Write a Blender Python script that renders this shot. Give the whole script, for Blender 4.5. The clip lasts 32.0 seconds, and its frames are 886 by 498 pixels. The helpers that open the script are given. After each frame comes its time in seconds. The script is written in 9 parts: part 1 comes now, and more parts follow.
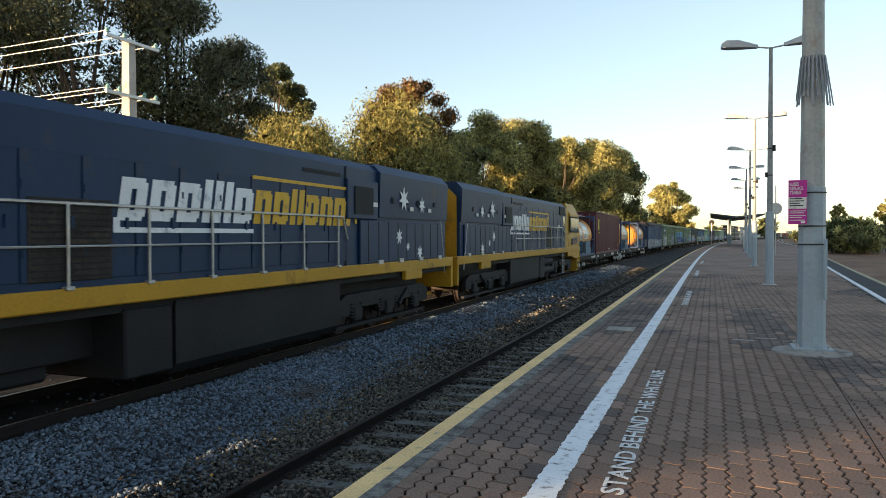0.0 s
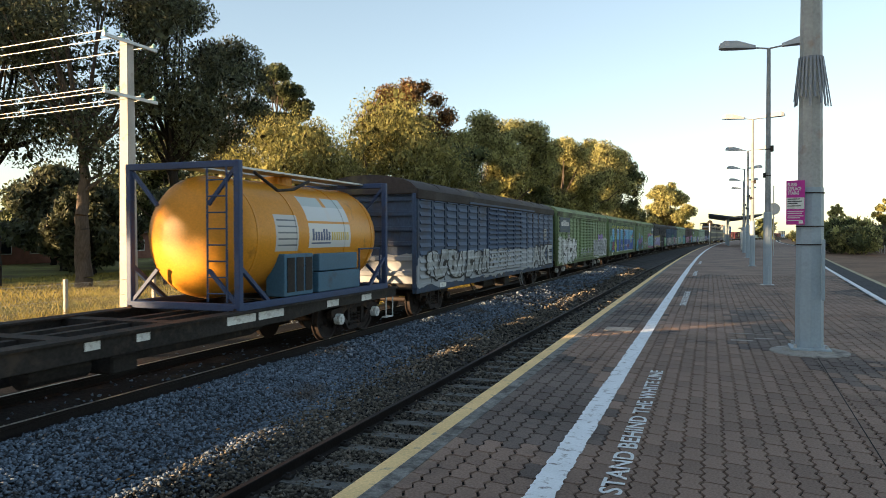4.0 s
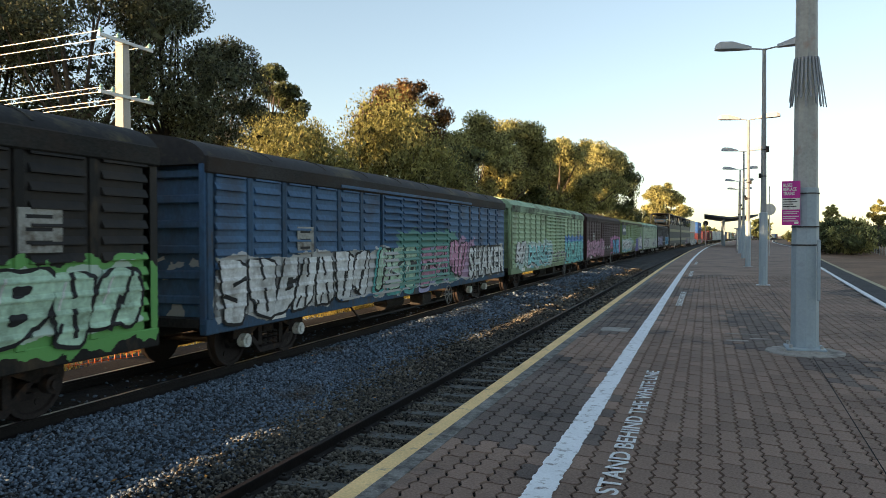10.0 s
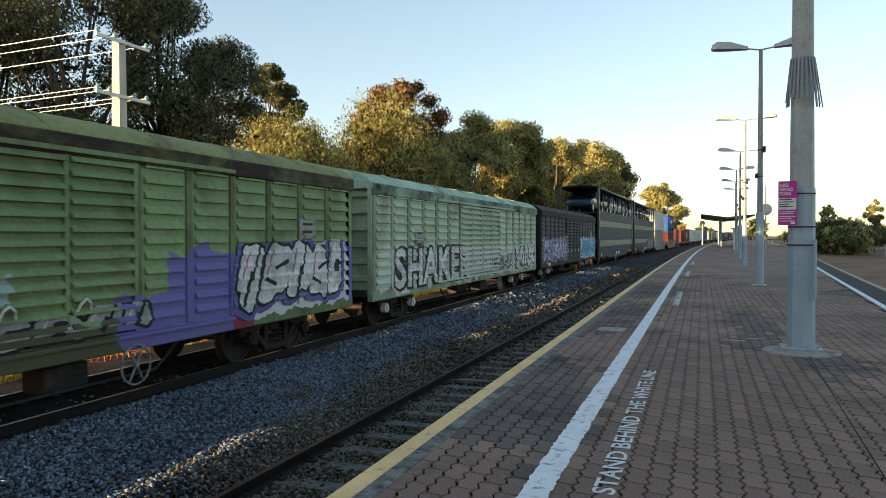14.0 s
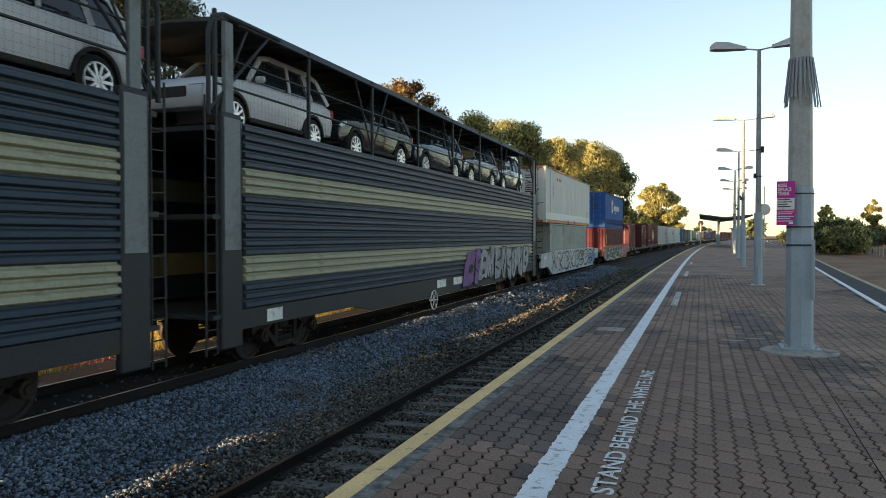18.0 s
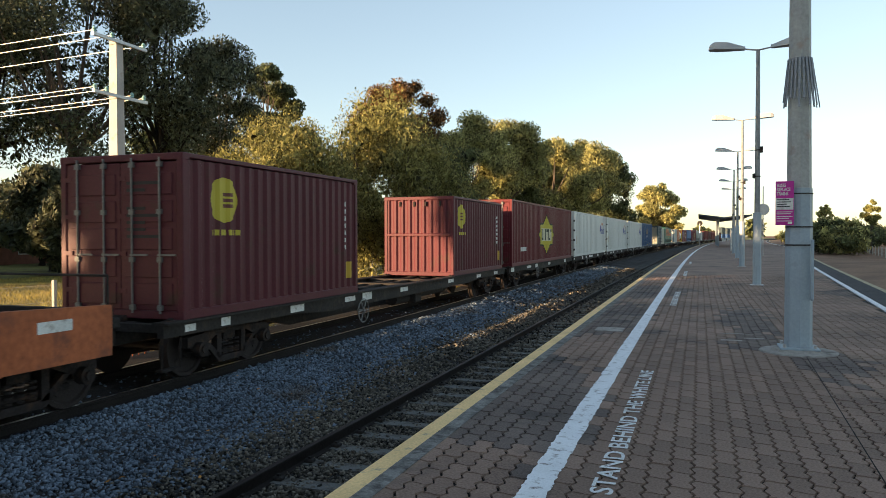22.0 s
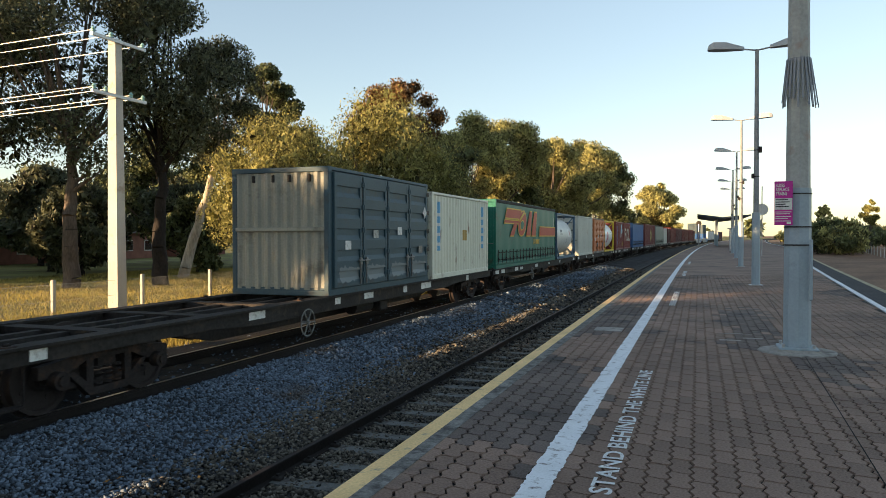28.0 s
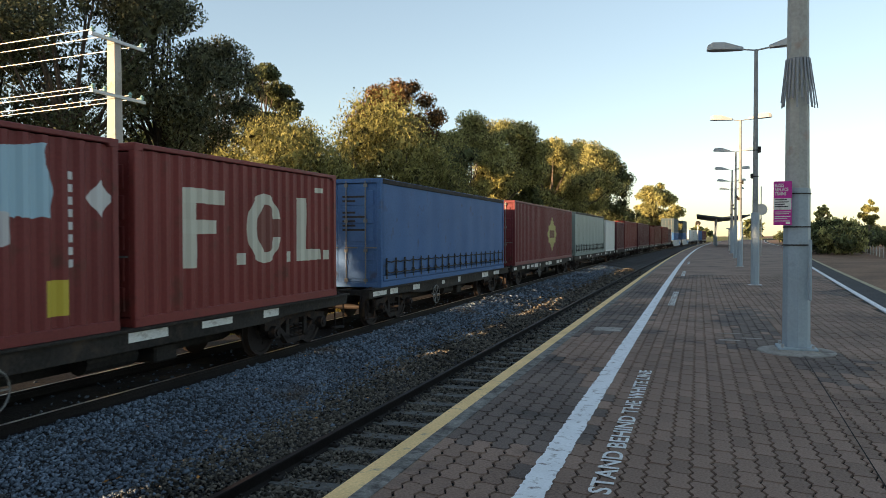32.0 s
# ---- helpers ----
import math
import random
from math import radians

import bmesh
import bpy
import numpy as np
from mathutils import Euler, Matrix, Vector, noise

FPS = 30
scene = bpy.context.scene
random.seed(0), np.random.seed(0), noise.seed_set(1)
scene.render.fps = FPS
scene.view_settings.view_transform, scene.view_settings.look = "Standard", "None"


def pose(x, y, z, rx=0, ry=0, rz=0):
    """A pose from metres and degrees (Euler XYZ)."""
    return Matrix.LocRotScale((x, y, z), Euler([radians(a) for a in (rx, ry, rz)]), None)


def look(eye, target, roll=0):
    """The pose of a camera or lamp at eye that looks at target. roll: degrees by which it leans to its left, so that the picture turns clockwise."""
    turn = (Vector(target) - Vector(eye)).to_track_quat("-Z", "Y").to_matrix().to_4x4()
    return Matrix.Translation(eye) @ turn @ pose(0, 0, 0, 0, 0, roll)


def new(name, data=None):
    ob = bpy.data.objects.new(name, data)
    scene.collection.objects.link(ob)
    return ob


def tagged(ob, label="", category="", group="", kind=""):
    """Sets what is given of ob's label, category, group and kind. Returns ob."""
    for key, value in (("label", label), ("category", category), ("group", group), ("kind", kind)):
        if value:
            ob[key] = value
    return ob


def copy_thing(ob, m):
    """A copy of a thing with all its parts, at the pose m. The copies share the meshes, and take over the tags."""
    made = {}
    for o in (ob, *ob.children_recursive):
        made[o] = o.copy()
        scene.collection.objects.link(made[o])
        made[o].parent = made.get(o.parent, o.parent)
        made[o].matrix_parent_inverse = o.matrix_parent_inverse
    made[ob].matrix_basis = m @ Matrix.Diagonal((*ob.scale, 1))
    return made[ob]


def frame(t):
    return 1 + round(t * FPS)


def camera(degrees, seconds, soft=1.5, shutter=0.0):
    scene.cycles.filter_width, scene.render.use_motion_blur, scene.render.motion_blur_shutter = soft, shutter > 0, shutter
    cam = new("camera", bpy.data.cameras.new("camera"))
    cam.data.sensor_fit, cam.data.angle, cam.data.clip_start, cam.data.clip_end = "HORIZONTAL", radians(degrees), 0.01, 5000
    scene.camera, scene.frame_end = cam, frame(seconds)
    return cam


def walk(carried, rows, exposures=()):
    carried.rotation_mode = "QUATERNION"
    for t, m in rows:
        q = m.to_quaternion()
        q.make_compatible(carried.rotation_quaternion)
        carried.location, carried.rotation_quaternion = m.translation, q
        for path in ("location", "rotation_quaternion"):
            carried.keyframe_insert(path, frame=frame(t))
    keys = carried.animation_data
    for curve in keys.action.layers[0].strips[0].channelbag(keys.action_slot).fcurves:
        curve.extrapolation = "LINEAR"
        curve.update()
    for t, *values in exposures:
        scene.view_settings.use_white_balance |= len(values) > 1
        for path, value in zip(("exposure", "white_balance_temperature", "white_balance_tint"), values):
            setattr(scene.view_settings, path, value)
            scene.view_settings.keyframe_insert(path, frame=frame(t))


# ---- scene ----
# The platform's top is z = 0, the tracks run along +y and bend to the right further on.
EYE = Vector((0.0, 0.0, 1.55))
cam = camera(62.56, 32.0, soft=0.8, shutter=0.06)


def aim(t, yaw, pitch):
    way = Vector((math.sin(yaw) * math.cos(pitch), math.cos(yaw) * math.cos(pitch), math.sin(pitch)))
    return (t, look(EYE, EYE + way, -0.115))


# a slow drift of the hand to the right over the clip
YAWS = ((0, -.3536), (3.5, -.3516), (5.5, -.3501), (9, -.3469), (11, -.3455), (13, -.3431), (14.5, -.3420),
        (17, -.3411), (19, -.3397), (23, -.3391), (28, -.3379), (32, -.3369))
walk(cam, [aim(t, y + .0007, -.0172 - .0010 * max(0, 1 - t / 9)) for t, y in YAWS],
     [(0, 1.70), (4, 1.66), (10, 1.63), (17, 1.67), (20, 1.61), (23, 1.57), (25, 1.45), (28, 1.53), (31, 1.50), (32, 1.52)])

# ---- light: a low sun behind the trees, clear evening sky
SUN_TO = Vector((-.70, -.714, math.tan(radians(6.3)))).normalized()
world = bpy.data.worlds.new("sky")
scene.world = world
world.use_nodes = True
wn = world.node_tree.nodes
sky = wn.new("ShaderNodeTexSky")
sky.sky_type, sky.sun_disc = "NISHITA", False
sky.sun_elevation = radians(6.3)
sky.sun_rotation = math.atan2(SUN_TO.x, SUN_TO.y)
sky.air_density, sky.dust_density, sky.ozone_density = 0.85, 0.35, 1.1
wn["Background"].inputs[1].default_value = 0.150
pale = wn.new("ShaderNodeHueSaturation")          # grades the sky's colour: less saturated, contrast evened by the gamma below
pale.inputs["Saturation"].default_value, pale.inputs["Value"].default_value = .92, 1.0
even = wn.new("ShaderNodeGamma")
even.inputs["Gamma"].default_value = .74
world.node_tree.links.new(sky.outputs[0], even.inputs["Color"])
world.node_tree.links.new(even.outputs[0], pale.inputs["Color"])
world.node_tree.links.new(pale.outputs[0], wn["Background"].inputs[0])
sun_data = bpy.data.lights.new("sun", "SUN")
sun_data.energy, sun_data.angle, sun_data.color = 6.0, radians(0.6), (1.0, .67, .37)
sun = new("sun", sun_data)
sun.matrix_world = look((0, 0, 30), Vector((0, 0, 30)) - SUN_TO)
scene.view_settings.use_white_balance = True
scene.view_settings.white_balance_temperature = 6480

# ---- the way of the tracks: straight, then a long right-hand bend
BEND, BEND_AT, EASE = .00038, 13.66, 25.0
_s = np.arange(-700, 1100, .5)
_e = np.maximum(0, _s - BEND_AT)
_th = np.where(_e < EASE, BEND * _e * _e / (2 * EASE), BEND * (_e - EASE / 2))
_th = np.where(_s > 420, np.interp(420, _s, _th), _th)
_x = np.concatenate([[0], np.cumsum(np.sin((_th[1:] + _th[:-1]) / 2) * .5)])
_y = np.concatenate([[0], np.cumsum(np.cos((_th[1:] + _th[:-1]) / 2) * .5)])
_x, _y = _x - np.interp(0, _s, _x), _y - np.interp(0, _s, _y)


def along(s, off=0.0, z=0.0):
    """The point s metres along the line, off metres to its right."""
    th = np.interp(s, _s, _th)
    return Vector((np.interp(s, _s, _x) + off * math.cos(th), np.interp(s, _s, _y) - off * math.sin(th), z))


TRAIN_X, RAIL_Z = -8.70, -0.72          # the goods line: centre and rail top
NEAR_X, NEAR_Z = -3.83, -1.08           # the platform line


def run(t):
    """How far the train has gone after t seconds."""
    return 16.1566 * t + .0952104 * t ** 2 - .00347684 * t ** 3 + .0000372 * t ** 4


def wagon_pose(u0, u1, t):
    inset = min(2.4, (u1 - u0) * .2)
    a = along(u0 + inset - run(t), TRAIN_X, RAIL_Z)
    b = along(u1 - inset - run(t), TRAIN_X, RAIL_Z)
    d = b - a
    m = (a + b) / 2
    return Matrix.Translation(m) @ Matrix.Rotation(math.atan2(-d.x, d.y), 4, "Z")


MOVING = []                              # (thing, wagon's ends, place on the wagon)
TIMES = list(range(0, 33))
# ---- materials
def mat(name, col, rough=.6, metal=0.0, var=.18, fine=40.0, coarse=1.2, bump=.15, dirt=None, dirt_amt=0.0, dirt_scale=2.0, island=0.0, spec=.22, stretch=(1, 1, 1), coord="Object"):
    m = bpy.data.materials.new(name)
    m.use_nodes = True
    nt = m.node_tree
    N, L = nt.nodes, nt.links
    b = N["Principled BSDF"]
    b.inputs["Roughness"].default_value, b.inputs["Metallic"].default_value = rough, metal
    b.inputs["Specular IOR Level"].default_value = spec
    tc = N.new("ShaderNodeTexCoord")
    mp = N.new("ShaderNodeMapping")
    mp.inputs["Scale"].default_value = stretch
    L.new(tc.outputs[coord], mp.inputs[0])
    n1, n2 = N.new("ShaderNodeTexNoise"), N.new("ShaderNodeTexNoise")
    n1.inputs["Scale"].default_value, n2.inputs["Scale"].default_value = coarse, fine
    n1.inputs["Detail"].default_value, n2.inputs["Detail"].default_value = 5, 3
    for n in (n1, n2):
        L.new(mp.outputs[0], n.inputs["Vector"])
    add = N.new("ShaderNodeMath")
    add.operation = "ADD"
    L.new(n1.outputs[0], add.inputs[0])
    L.new(n2.outputs[0], add.inputs[1])
    last = add.outputs[0]
    if island:
        oi = N.new("ShaderNodeObjectInfo") if island < 0 else N.new("ShaderNodeNewGeometry")
        ma = N.new("ShaderNodeMath")
        ma.operation = "MULTIPLY_ADD"
        ma.inputs[1].default_value = abs(island) * 2
        L.new(oi.outputs["Random" if island < 0 else "Random Per Island"], ma.inputs[0])
        L.new(last, ma.inputs[2])
        sb = N.new("ShaderNodeMath")
        sb.operation = "SUBTRACT"
        sb.inputs[1].default_value = abs(island)
        L.new(ma.outputs[0], sb.inputs[0])
        last = sb.outputs[0]
    mr = N.new("ShaderNodeMapRange")
    mr.inputs[1].default_value, mr.inputs[2].default_value = .6, 1.4
    mr.inputs[3].default_value, mr.inputs[4].default_value = 1 - var * 2, 1 + var * 2
    mr.clamp = False
    L.new(last, mr.inputs[0])
    hs = N.new("ShaderNodeMix")
    hs.data_type, hs.blend_type = "RGBA", "MULTIPLY"
    hs.inputs[0].default_value = 1
    hs.inputs[6].default_value = (*col, 1)
    L.new(mr.outputs[0], hs.inputs[7])
    out = hs.outputs[2]
    if dirt:
        n3 = N.new("ShaderNodeTexNoise")
        n3.inputs["Scale"].default_value, n3.inputs["Detail"].default_value = dirt_scale, 7
        n3.inputs["Roughness"].default_value = .65
        L.new(mp.outputs[0], n3.inputs["Vector"])
        r3 = N.new("ShaderNodeMapRange")
        r3.inputs[1].default_value, r3.inputs[2].default_value = .62 - dirt_amt * .4, .72 - dirt_amt * .2
        L.new(n3.outputs[0], r3.inputs[0])
        mx = N.new("ShaderNodeMix")
        mx.data_type = "RGBA"
        L.new(r3.outputs[0], mx.inputs[0])
        L.new(out, mx.inputs[6])
        mx.inputs[7].default_value = (*dirt, 1)
        out = mx.outputs[2]
    L.new(out, b.inputs["Base Color"])
    if bump:
        bp = N.new("ShaderNodeBump")
        bp.inputs["Strength"].default_value, bp.inputs["Distance"].default_value = bump, .02
        L.new(n2.outputs[0], bp.inputs["Height"])
        L.new(bp.outputs[0], b.inputs["Normal"])
    m["base_out"] = 0
    return m


def paint_over(m, regions):
    """Painted fields on a material, in the thing's own y and z: (y0, y1, z0, z1, colour, raggedness[, shape]); shape: box, disc or diamond."""
    nt = m.node_tree
    N, L = nt.nodes, nt.links
    b = N["Principled BSDF"]
    tc = N.new("ShaderNodeTexCoord")
    nz = N.new("ShaderNodeTexNoise")
    nz.inputs["Scale"].default_value, nz.inputs["Detail"].default_value = 1.6, 4
    L.new(tc.outputs["Object"], nz.inputs["Vector"])

    def op(kind, a, b2=None, c=None):
        q = N.new("ShaderNodeMath")
        q.operation = kind
        for i, x in enumerate((a, b2, c)):
            if x is None:
                continue
            if isinstance(x, (int, float)):
                q.inputs[i].default_value = x
            else:
                L.new(x, q.inputs[i])
        return q.outputs[0]

    for y0, y1, z0, z1, col, rag, *shape in regions:
        shape = shape[0] if shape else "box"
        src = tc.outputs["Object"]
        if rag:
            ad = N.new("ShaderNodeVectorMath")
            ad.operation = "MULTIPLY_ADD"
            ad.inputs[1].default_value = (0, rag * 2, rag * 2)
            L.new(nz.outputs["Color"], ad.inputs[0])
            L.new(src, ad.inputs[2])
            src = ad.outputs[0]
        sp = N.new("ShaderNodeSeparateXYZ")
        L.new(src, sp.inputs[0])
        u = op("DIVIDE", op("SUBTRACT", sp.outputs[1], (y0 + y1) / 2 + rag), abs(y1 - y0) / 2)
        v = op("DIVIDE", op("SUBTRACT", sp.outputs[2], (z0 + z1) / 2 + rag), abs(z1 - z0) / 2)
        if shape == "disc":
            r = op("ADD", op("MULTIPLY", u, u), op("MULTIPLY", v, v))
        elif shape == "diamond":
            r = op("ADD", op("ABSOLUTE", u), op("ABSOLUTE", v))
        else:
            r = op("MAXIMUM", op("ABSOLUTE", u), op("ABSOLUTE", v))
        mask = op("LESS_THAN", r, 1.0)
        old = b.inputs["Base Color"].links[0].from_socket
        mx = N.new("ShaderNodeMix")
        mx.data_type = "RGBA"
        L.new(op("MULTIPLY", mask, .93), mx.inputs[0])
        L.new(old, mx.inputs[6])
        mx.inputs[7].default_value = (*col, 1)
        L.new(mx.outputs[2], b.inputs["Base Color"])
    return m


M_PAVER = mat("clay_paver", (.215, .145, .11), .8, var=.26, fine=60, coarse=.5, bump=.3, dirt=(.05, .046, .044), dirt_amt=.16, dirt_scale=.55, island=.11)
M_JOINT = mat("sand_joint", (.012, .011, .010), .95, var=.2)
M_ASPHALT = mat("asphalt", (.05, .05, .052), .9, var=.2, fine=120, bump=.4)
M_CONC = mat("concrete", (.30, .28, .25), .9, var=.2, fine=50, coarse=2, bump=.3, dirt=(.12, .11, .10), dirt_amt=.3, dirt_scale=4)
M_YELLOW = mat("yellow_line_paint", (.78, .54, .25), .8, var=.12, fine=50, coarse=2, bump=.2, dirt=(.25, .22, .18), dirt_amt=.15, dirt_scale=8)
M_WHITE = mat("white_line_paint", (.74, .76, .77), .75, var=.06, fine=60, coarse=3, bump=.2, dirt=(.16, .13, .11), dirt_amt=.17, dirt_scale=11)
M_BALLAST = mat("ballast_stone", (.130, .166, .208), .9, var=.22, fine=30, coarse=.6, bump=.6, island=.55, dirt=(.13, .10, .07), dirt_amt=.12, dirt_scale=.5)
# Bed colour lowered to stand for the shade under the wagons
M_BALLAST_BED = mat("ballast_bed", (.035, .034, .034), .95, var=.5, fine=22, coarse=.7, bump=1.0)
M_RAIL = mat("rail_steel", (.020, .016, .014), .7, .3, var=.2, fine=30, bump=.2)
M_RAIL_TOP = mat("rail_head", (.35, .33, .32), .3, .9, var=.1)
M_RAIL_RUST = mat("rusty_rail_head", (.028, .021, .019), .6, .4, var=.2)
M_BROWN_STONE = mat("dirty_ballast_stone", (.112, .10, .08), .95, var=.3, fine=30, coarse=.6, bump=.6, island=.6)
M_SLEEPER = mat("concrete_sleeper", (.135, .138, .13), .9, var=.2, fine=50, dirt=(.06, .05, .042), dirt_amt=.3, dirt_scale=4)
M_DIRT = mat("dirt", (.20, .12, .075), .95, var=.3, fine=8, coarse=.25, bump=.6)
M_GRASS_GROUND = mat("dry_grass_ground", (.16, .155, .045), .95, var=.35, fine=9, coarse=.3, bump=.8, dirt=(.10, .07, .04), dirt_amt=.25, dirt_scale=.4)
M_BLACK = mat("black_underframe", (.026, .023, .021), .75, .1, var=.3, fine=20, bump=.3, dirt=(.06, .045, .035), dirt_amt=.2, dirt_scale=3)
M_BOGIE = mat("bogie_iron", (.028, .022, .02), .8, .2, var=.3, fine=25, bump=.4, dirt=(.07, .04, .025), dirt_amt=.25, dirt_scale=5)
M_WHEEL = mat("wheel_steel", (.035, .027, .024), .65, .2, var=.2)
M_MARK = mat("white_marking", (.65, .65, .62), .7, var=.12, dirt=(.3, .27, .24), dirt_amt=.2, dirt_scale=6)
M_GALV = mat("galvanised_steel", (.42, .42, .41), .45, .6, var=.1, fine=20, coarse=3)
M_POLE_GREY = mat("blue_grey_pole_paint", (.30, .36, .40), .5, var=.06, fine=30, coarse=1.5, dirt=(.22, .25, .26), dirt_amt=.1)
M_POLE_CREAM = mat("weathered_pole_paint", (.35, .355, .335), .55, var=.12, fine=25, coarse=2.5, dirt=(.3, .24, .2), dirt_amt=.15, dirt_scale=3)
M_UPOLE = mat("pole_concrete", (.42, .40, .36), .85, var=.12, fine=40, coarse=1, dirt=(.3, .26, .22), dirt_amt=.15)
M_GLASS = mat("dark_window_glass", (.012, .015, .018), .06, 0, var=.05, bump=0, spec=.4)
M_RUBBER = mat("black_rubber", (.015, .015, .015), .8, var=.1)


# ---- mesh building
class Geo:
    def __init__(self):
        self.v, self.f, self.m = [], [], []

    def add(self, verts, faces, k=0):
        n = len(self.v)
        self.v += [tuple(p) for p in verts]
        self.f += [tuple(i + n for i in f) for f in faces]
        self.m += [k] * len(faces)
        return self

    def box(self, x0, x1, y0, y1, z0, z1, k=0, ch=0.0):
        if x0 > x1: x0, x1 = x1, x0
        if y0 > y1: y0, y1 = y1, y0
        if z0 > z1: z0, z1 = z1, z0
        c = min(ch, (x1 - x0) * .4, (y1 - y0) * .4, (z1 - z0) * .4)
        if c <= 0:
            self.add([(x, y, z) for z in (z0, z1) for x, y in ((x0, y0), (x1, y0), (x1, y1), (x0, y1))],
                     [(3, 2, 1, 0), (4, 5, 6, 7), (0, 1, 5, 4), (1, 2, 6, 5), (2, 3, 7, 6), (3, 0, 4, 7)], k)
            return self
        v, idx = [], {}
        for ix, x in enumerate((x0, x1)):
            for iy, y in enumerate((y0, y1)):
                for iz, z in enumerate((z0, z1)):
                    sx, sy, sz = (c if ix == 0 else -c), (c if iy == 0 else -c), (c if iz == 0 else -c)
                    for a, p in enumerate(((x, y + sy, z + sz), (x + sx, y, z + sz), (x + sx, y + sy, z))):
                        idx[ix, iy, iz, a] = len(v)
                        v.append(p)
        F = []
        I = idx
        for s in (0, 1):
            F.append([I[s, 0, 0, 0], I[s, 1, 0, 0], I[s, 1, 1, 0], I[s, 0, 1, 0]][::1 if s else -1])
            F.append([I[0, s, 0, 1], I[1, s, 0, 1], I[1, s, 1, 1], I[0, s, 1, 1]][::-1 if s else 1])
            F.append([I[0, 0, s, 2], I[1, 0, s, 2], I[1, 1, s, 2], I[0, 1, s, 2]][::1 if s else -1])
        for a in (0, 1):
            for b_ in (0, 1):
                F.append([I[a, b_, 0, 0], I[a, b_, 1, 0], I[a, b_, 1, 1], I[a, b_, 0, 1]][::1 if a != b_ else -1])
                F.append([I[a, 0, b_, 0], I[a, 1, b_, 0], I[a, 1, b_, 2], I[a, 0, b_, 2]][::-1 if a != b_ else 1])
                F.append([I[0, a, b_, 1], I[1, a, b_, 1], I[1, a, b_, 2], I[0, a, b_, 2]][::1 if a != b_ else -1])
                for c_ in (0, 1):
                    F.append([I[a, b_, c_, 0], I[a, b_, c_, 1], I[a, b_, c_, 2]][::1 if (a + b_ + c_) % 2 else -1])
        self.add(v, F, k)
        return self

    def cyl(self, a, b, r0, r1=None, n=10, k=0, cap=True):
        a, b = Vector(a), Vector(b)
        r1 = r0 if r1 is None else r1
        d = (b - a).normalized()
        u = d.orthogonal().normalized()
        w = d.cross(u)
        v = [a + (u * math.cos(i * 2 * math.pi / n) + w * math.sin(i * 2 * math.pi / n)) * r0 for i in range(n)]
        v += [b + (u * math.cos(i * 2 * math.pi / n) + w * math.sin(i * 2 * math.pi / n)) * r1 for i in range(n)]
        F = [(i, (i + 1) % n, n + (i + 1) % n, n + i) for i in range(n)]
        if cap:
            F += [tuple(range(n))[::-1], tuple(range(n, 2 * n))]
        return self.add(v, F, k)

    def tube(self, pts, r, n=6, k=0):
        """A round rod along a line of points, in one piece."""
        P = [Vector(p) for p in pts]
        v, F = [], []
        ref = None
        for i, p in enumerate(P):
            d = (P[min(i + 1, len(P) - 1)] - P[max(i - 1, 0)]).normalized()
            if ref is None:
                ref = d.orthogonal().normalized()
            u = ref - d * ref.dot(d)
            u = u.normalized() if u.length > 1e-4 else d.orthogonal().normalized()
            ref = u
            w = d.cross(u)
            v += [p + (u * math.cos(j * 2 * math.pi / n) + w * math.sin(j * 2 * math.pi / n)) * r for j in range(n)]
        for i in range(len(P) - 1):
            F += [(i * n + j, i * n + (j + 1) % n, (i + 1) * n + (j + 1) % n, (i + 1) * n + j) for j in range(n)]
        F += [tuple(range(n))[::-1], tuple(range(len(v) - n, len(v)))]
        return self.add(v, F, k)

    def bar(self, a, b, w, h, k=0):
        """A rectangular bar from a to b."""
        a, b = Vector(a), Vector(b)
        d = (b - a).normalized()
        u = d.cross(Vector((0, 0, 1)))
        u = u.normalized() if u.length > 1e-4 else Vector((1, 0, 0))
        t = u.cross(d)
        v = [p + u * sx * w / 2 + t * sz * h / 2 for p in (a, b) for sx, sz in ((-1, -1), (1, -1), (1, 1), (-1, 1))]
        return self.add(v, [(0, 1, 2, 3), (7, 6, 5, 4), (0, 4, 5, 1), (1, 5, 6, 2), (2, 6, 7, 3), (3, 7, 4, 0)], k)

    def prism(self, prof, axis, lo, hi, k=0, cap=True):
        """A closed outline drawn out along x, y or z. prof: pairs in the other two axes, in order."""
        def place(p, e):
            return {"x": (e, p[0], p[1]), "y": (p[0], e, p[1]), "z": (p[0], p[1], e)}[axis]
        n = len(prof)
        v = [place(p, lo) for p in prof] + [place(p, hi) for p in prof]
        F = [(i, (i + 1) % n, n + (i + 1) % n, n + i) for i in range(n)]
        if cap:
            F += [tuple(range(n))[::-1], tuple(range(n, 2 * n))]
        return self.add(v, F, k)

    def lathe(self, prof, cx, cz, axis="y", n=20, k=0):
        """prof: (along, radius) pairs, turned about a line parallel to y (centre cx, cz) or z (centre x, y)."""
        v, F = [], []
        for t, r in prof:
            for i in range(n):
                c, s = math.cos(i * 2 * math.pi / n) * r, math.sin(i * 2 * math.pi / n) * r
                v.append((cx + c, t, cz + s) if axis == "y" else ((t, cx + c, cz + s) if axis == "x" else (cx + c, cz + s, t)))
        for j in range(len(prof) - 1):
            F += [(j * n + i, j * n + (i + 1) % n, (j + 1) * n + (i + 1) % n, (j + 1) * n + i) for i in range(n)]
        F += [tuple(range(n))[::-1], tuple(range((len(prof) - 1) * n, len(prof) * n))]
        return self.add(v, F, k)

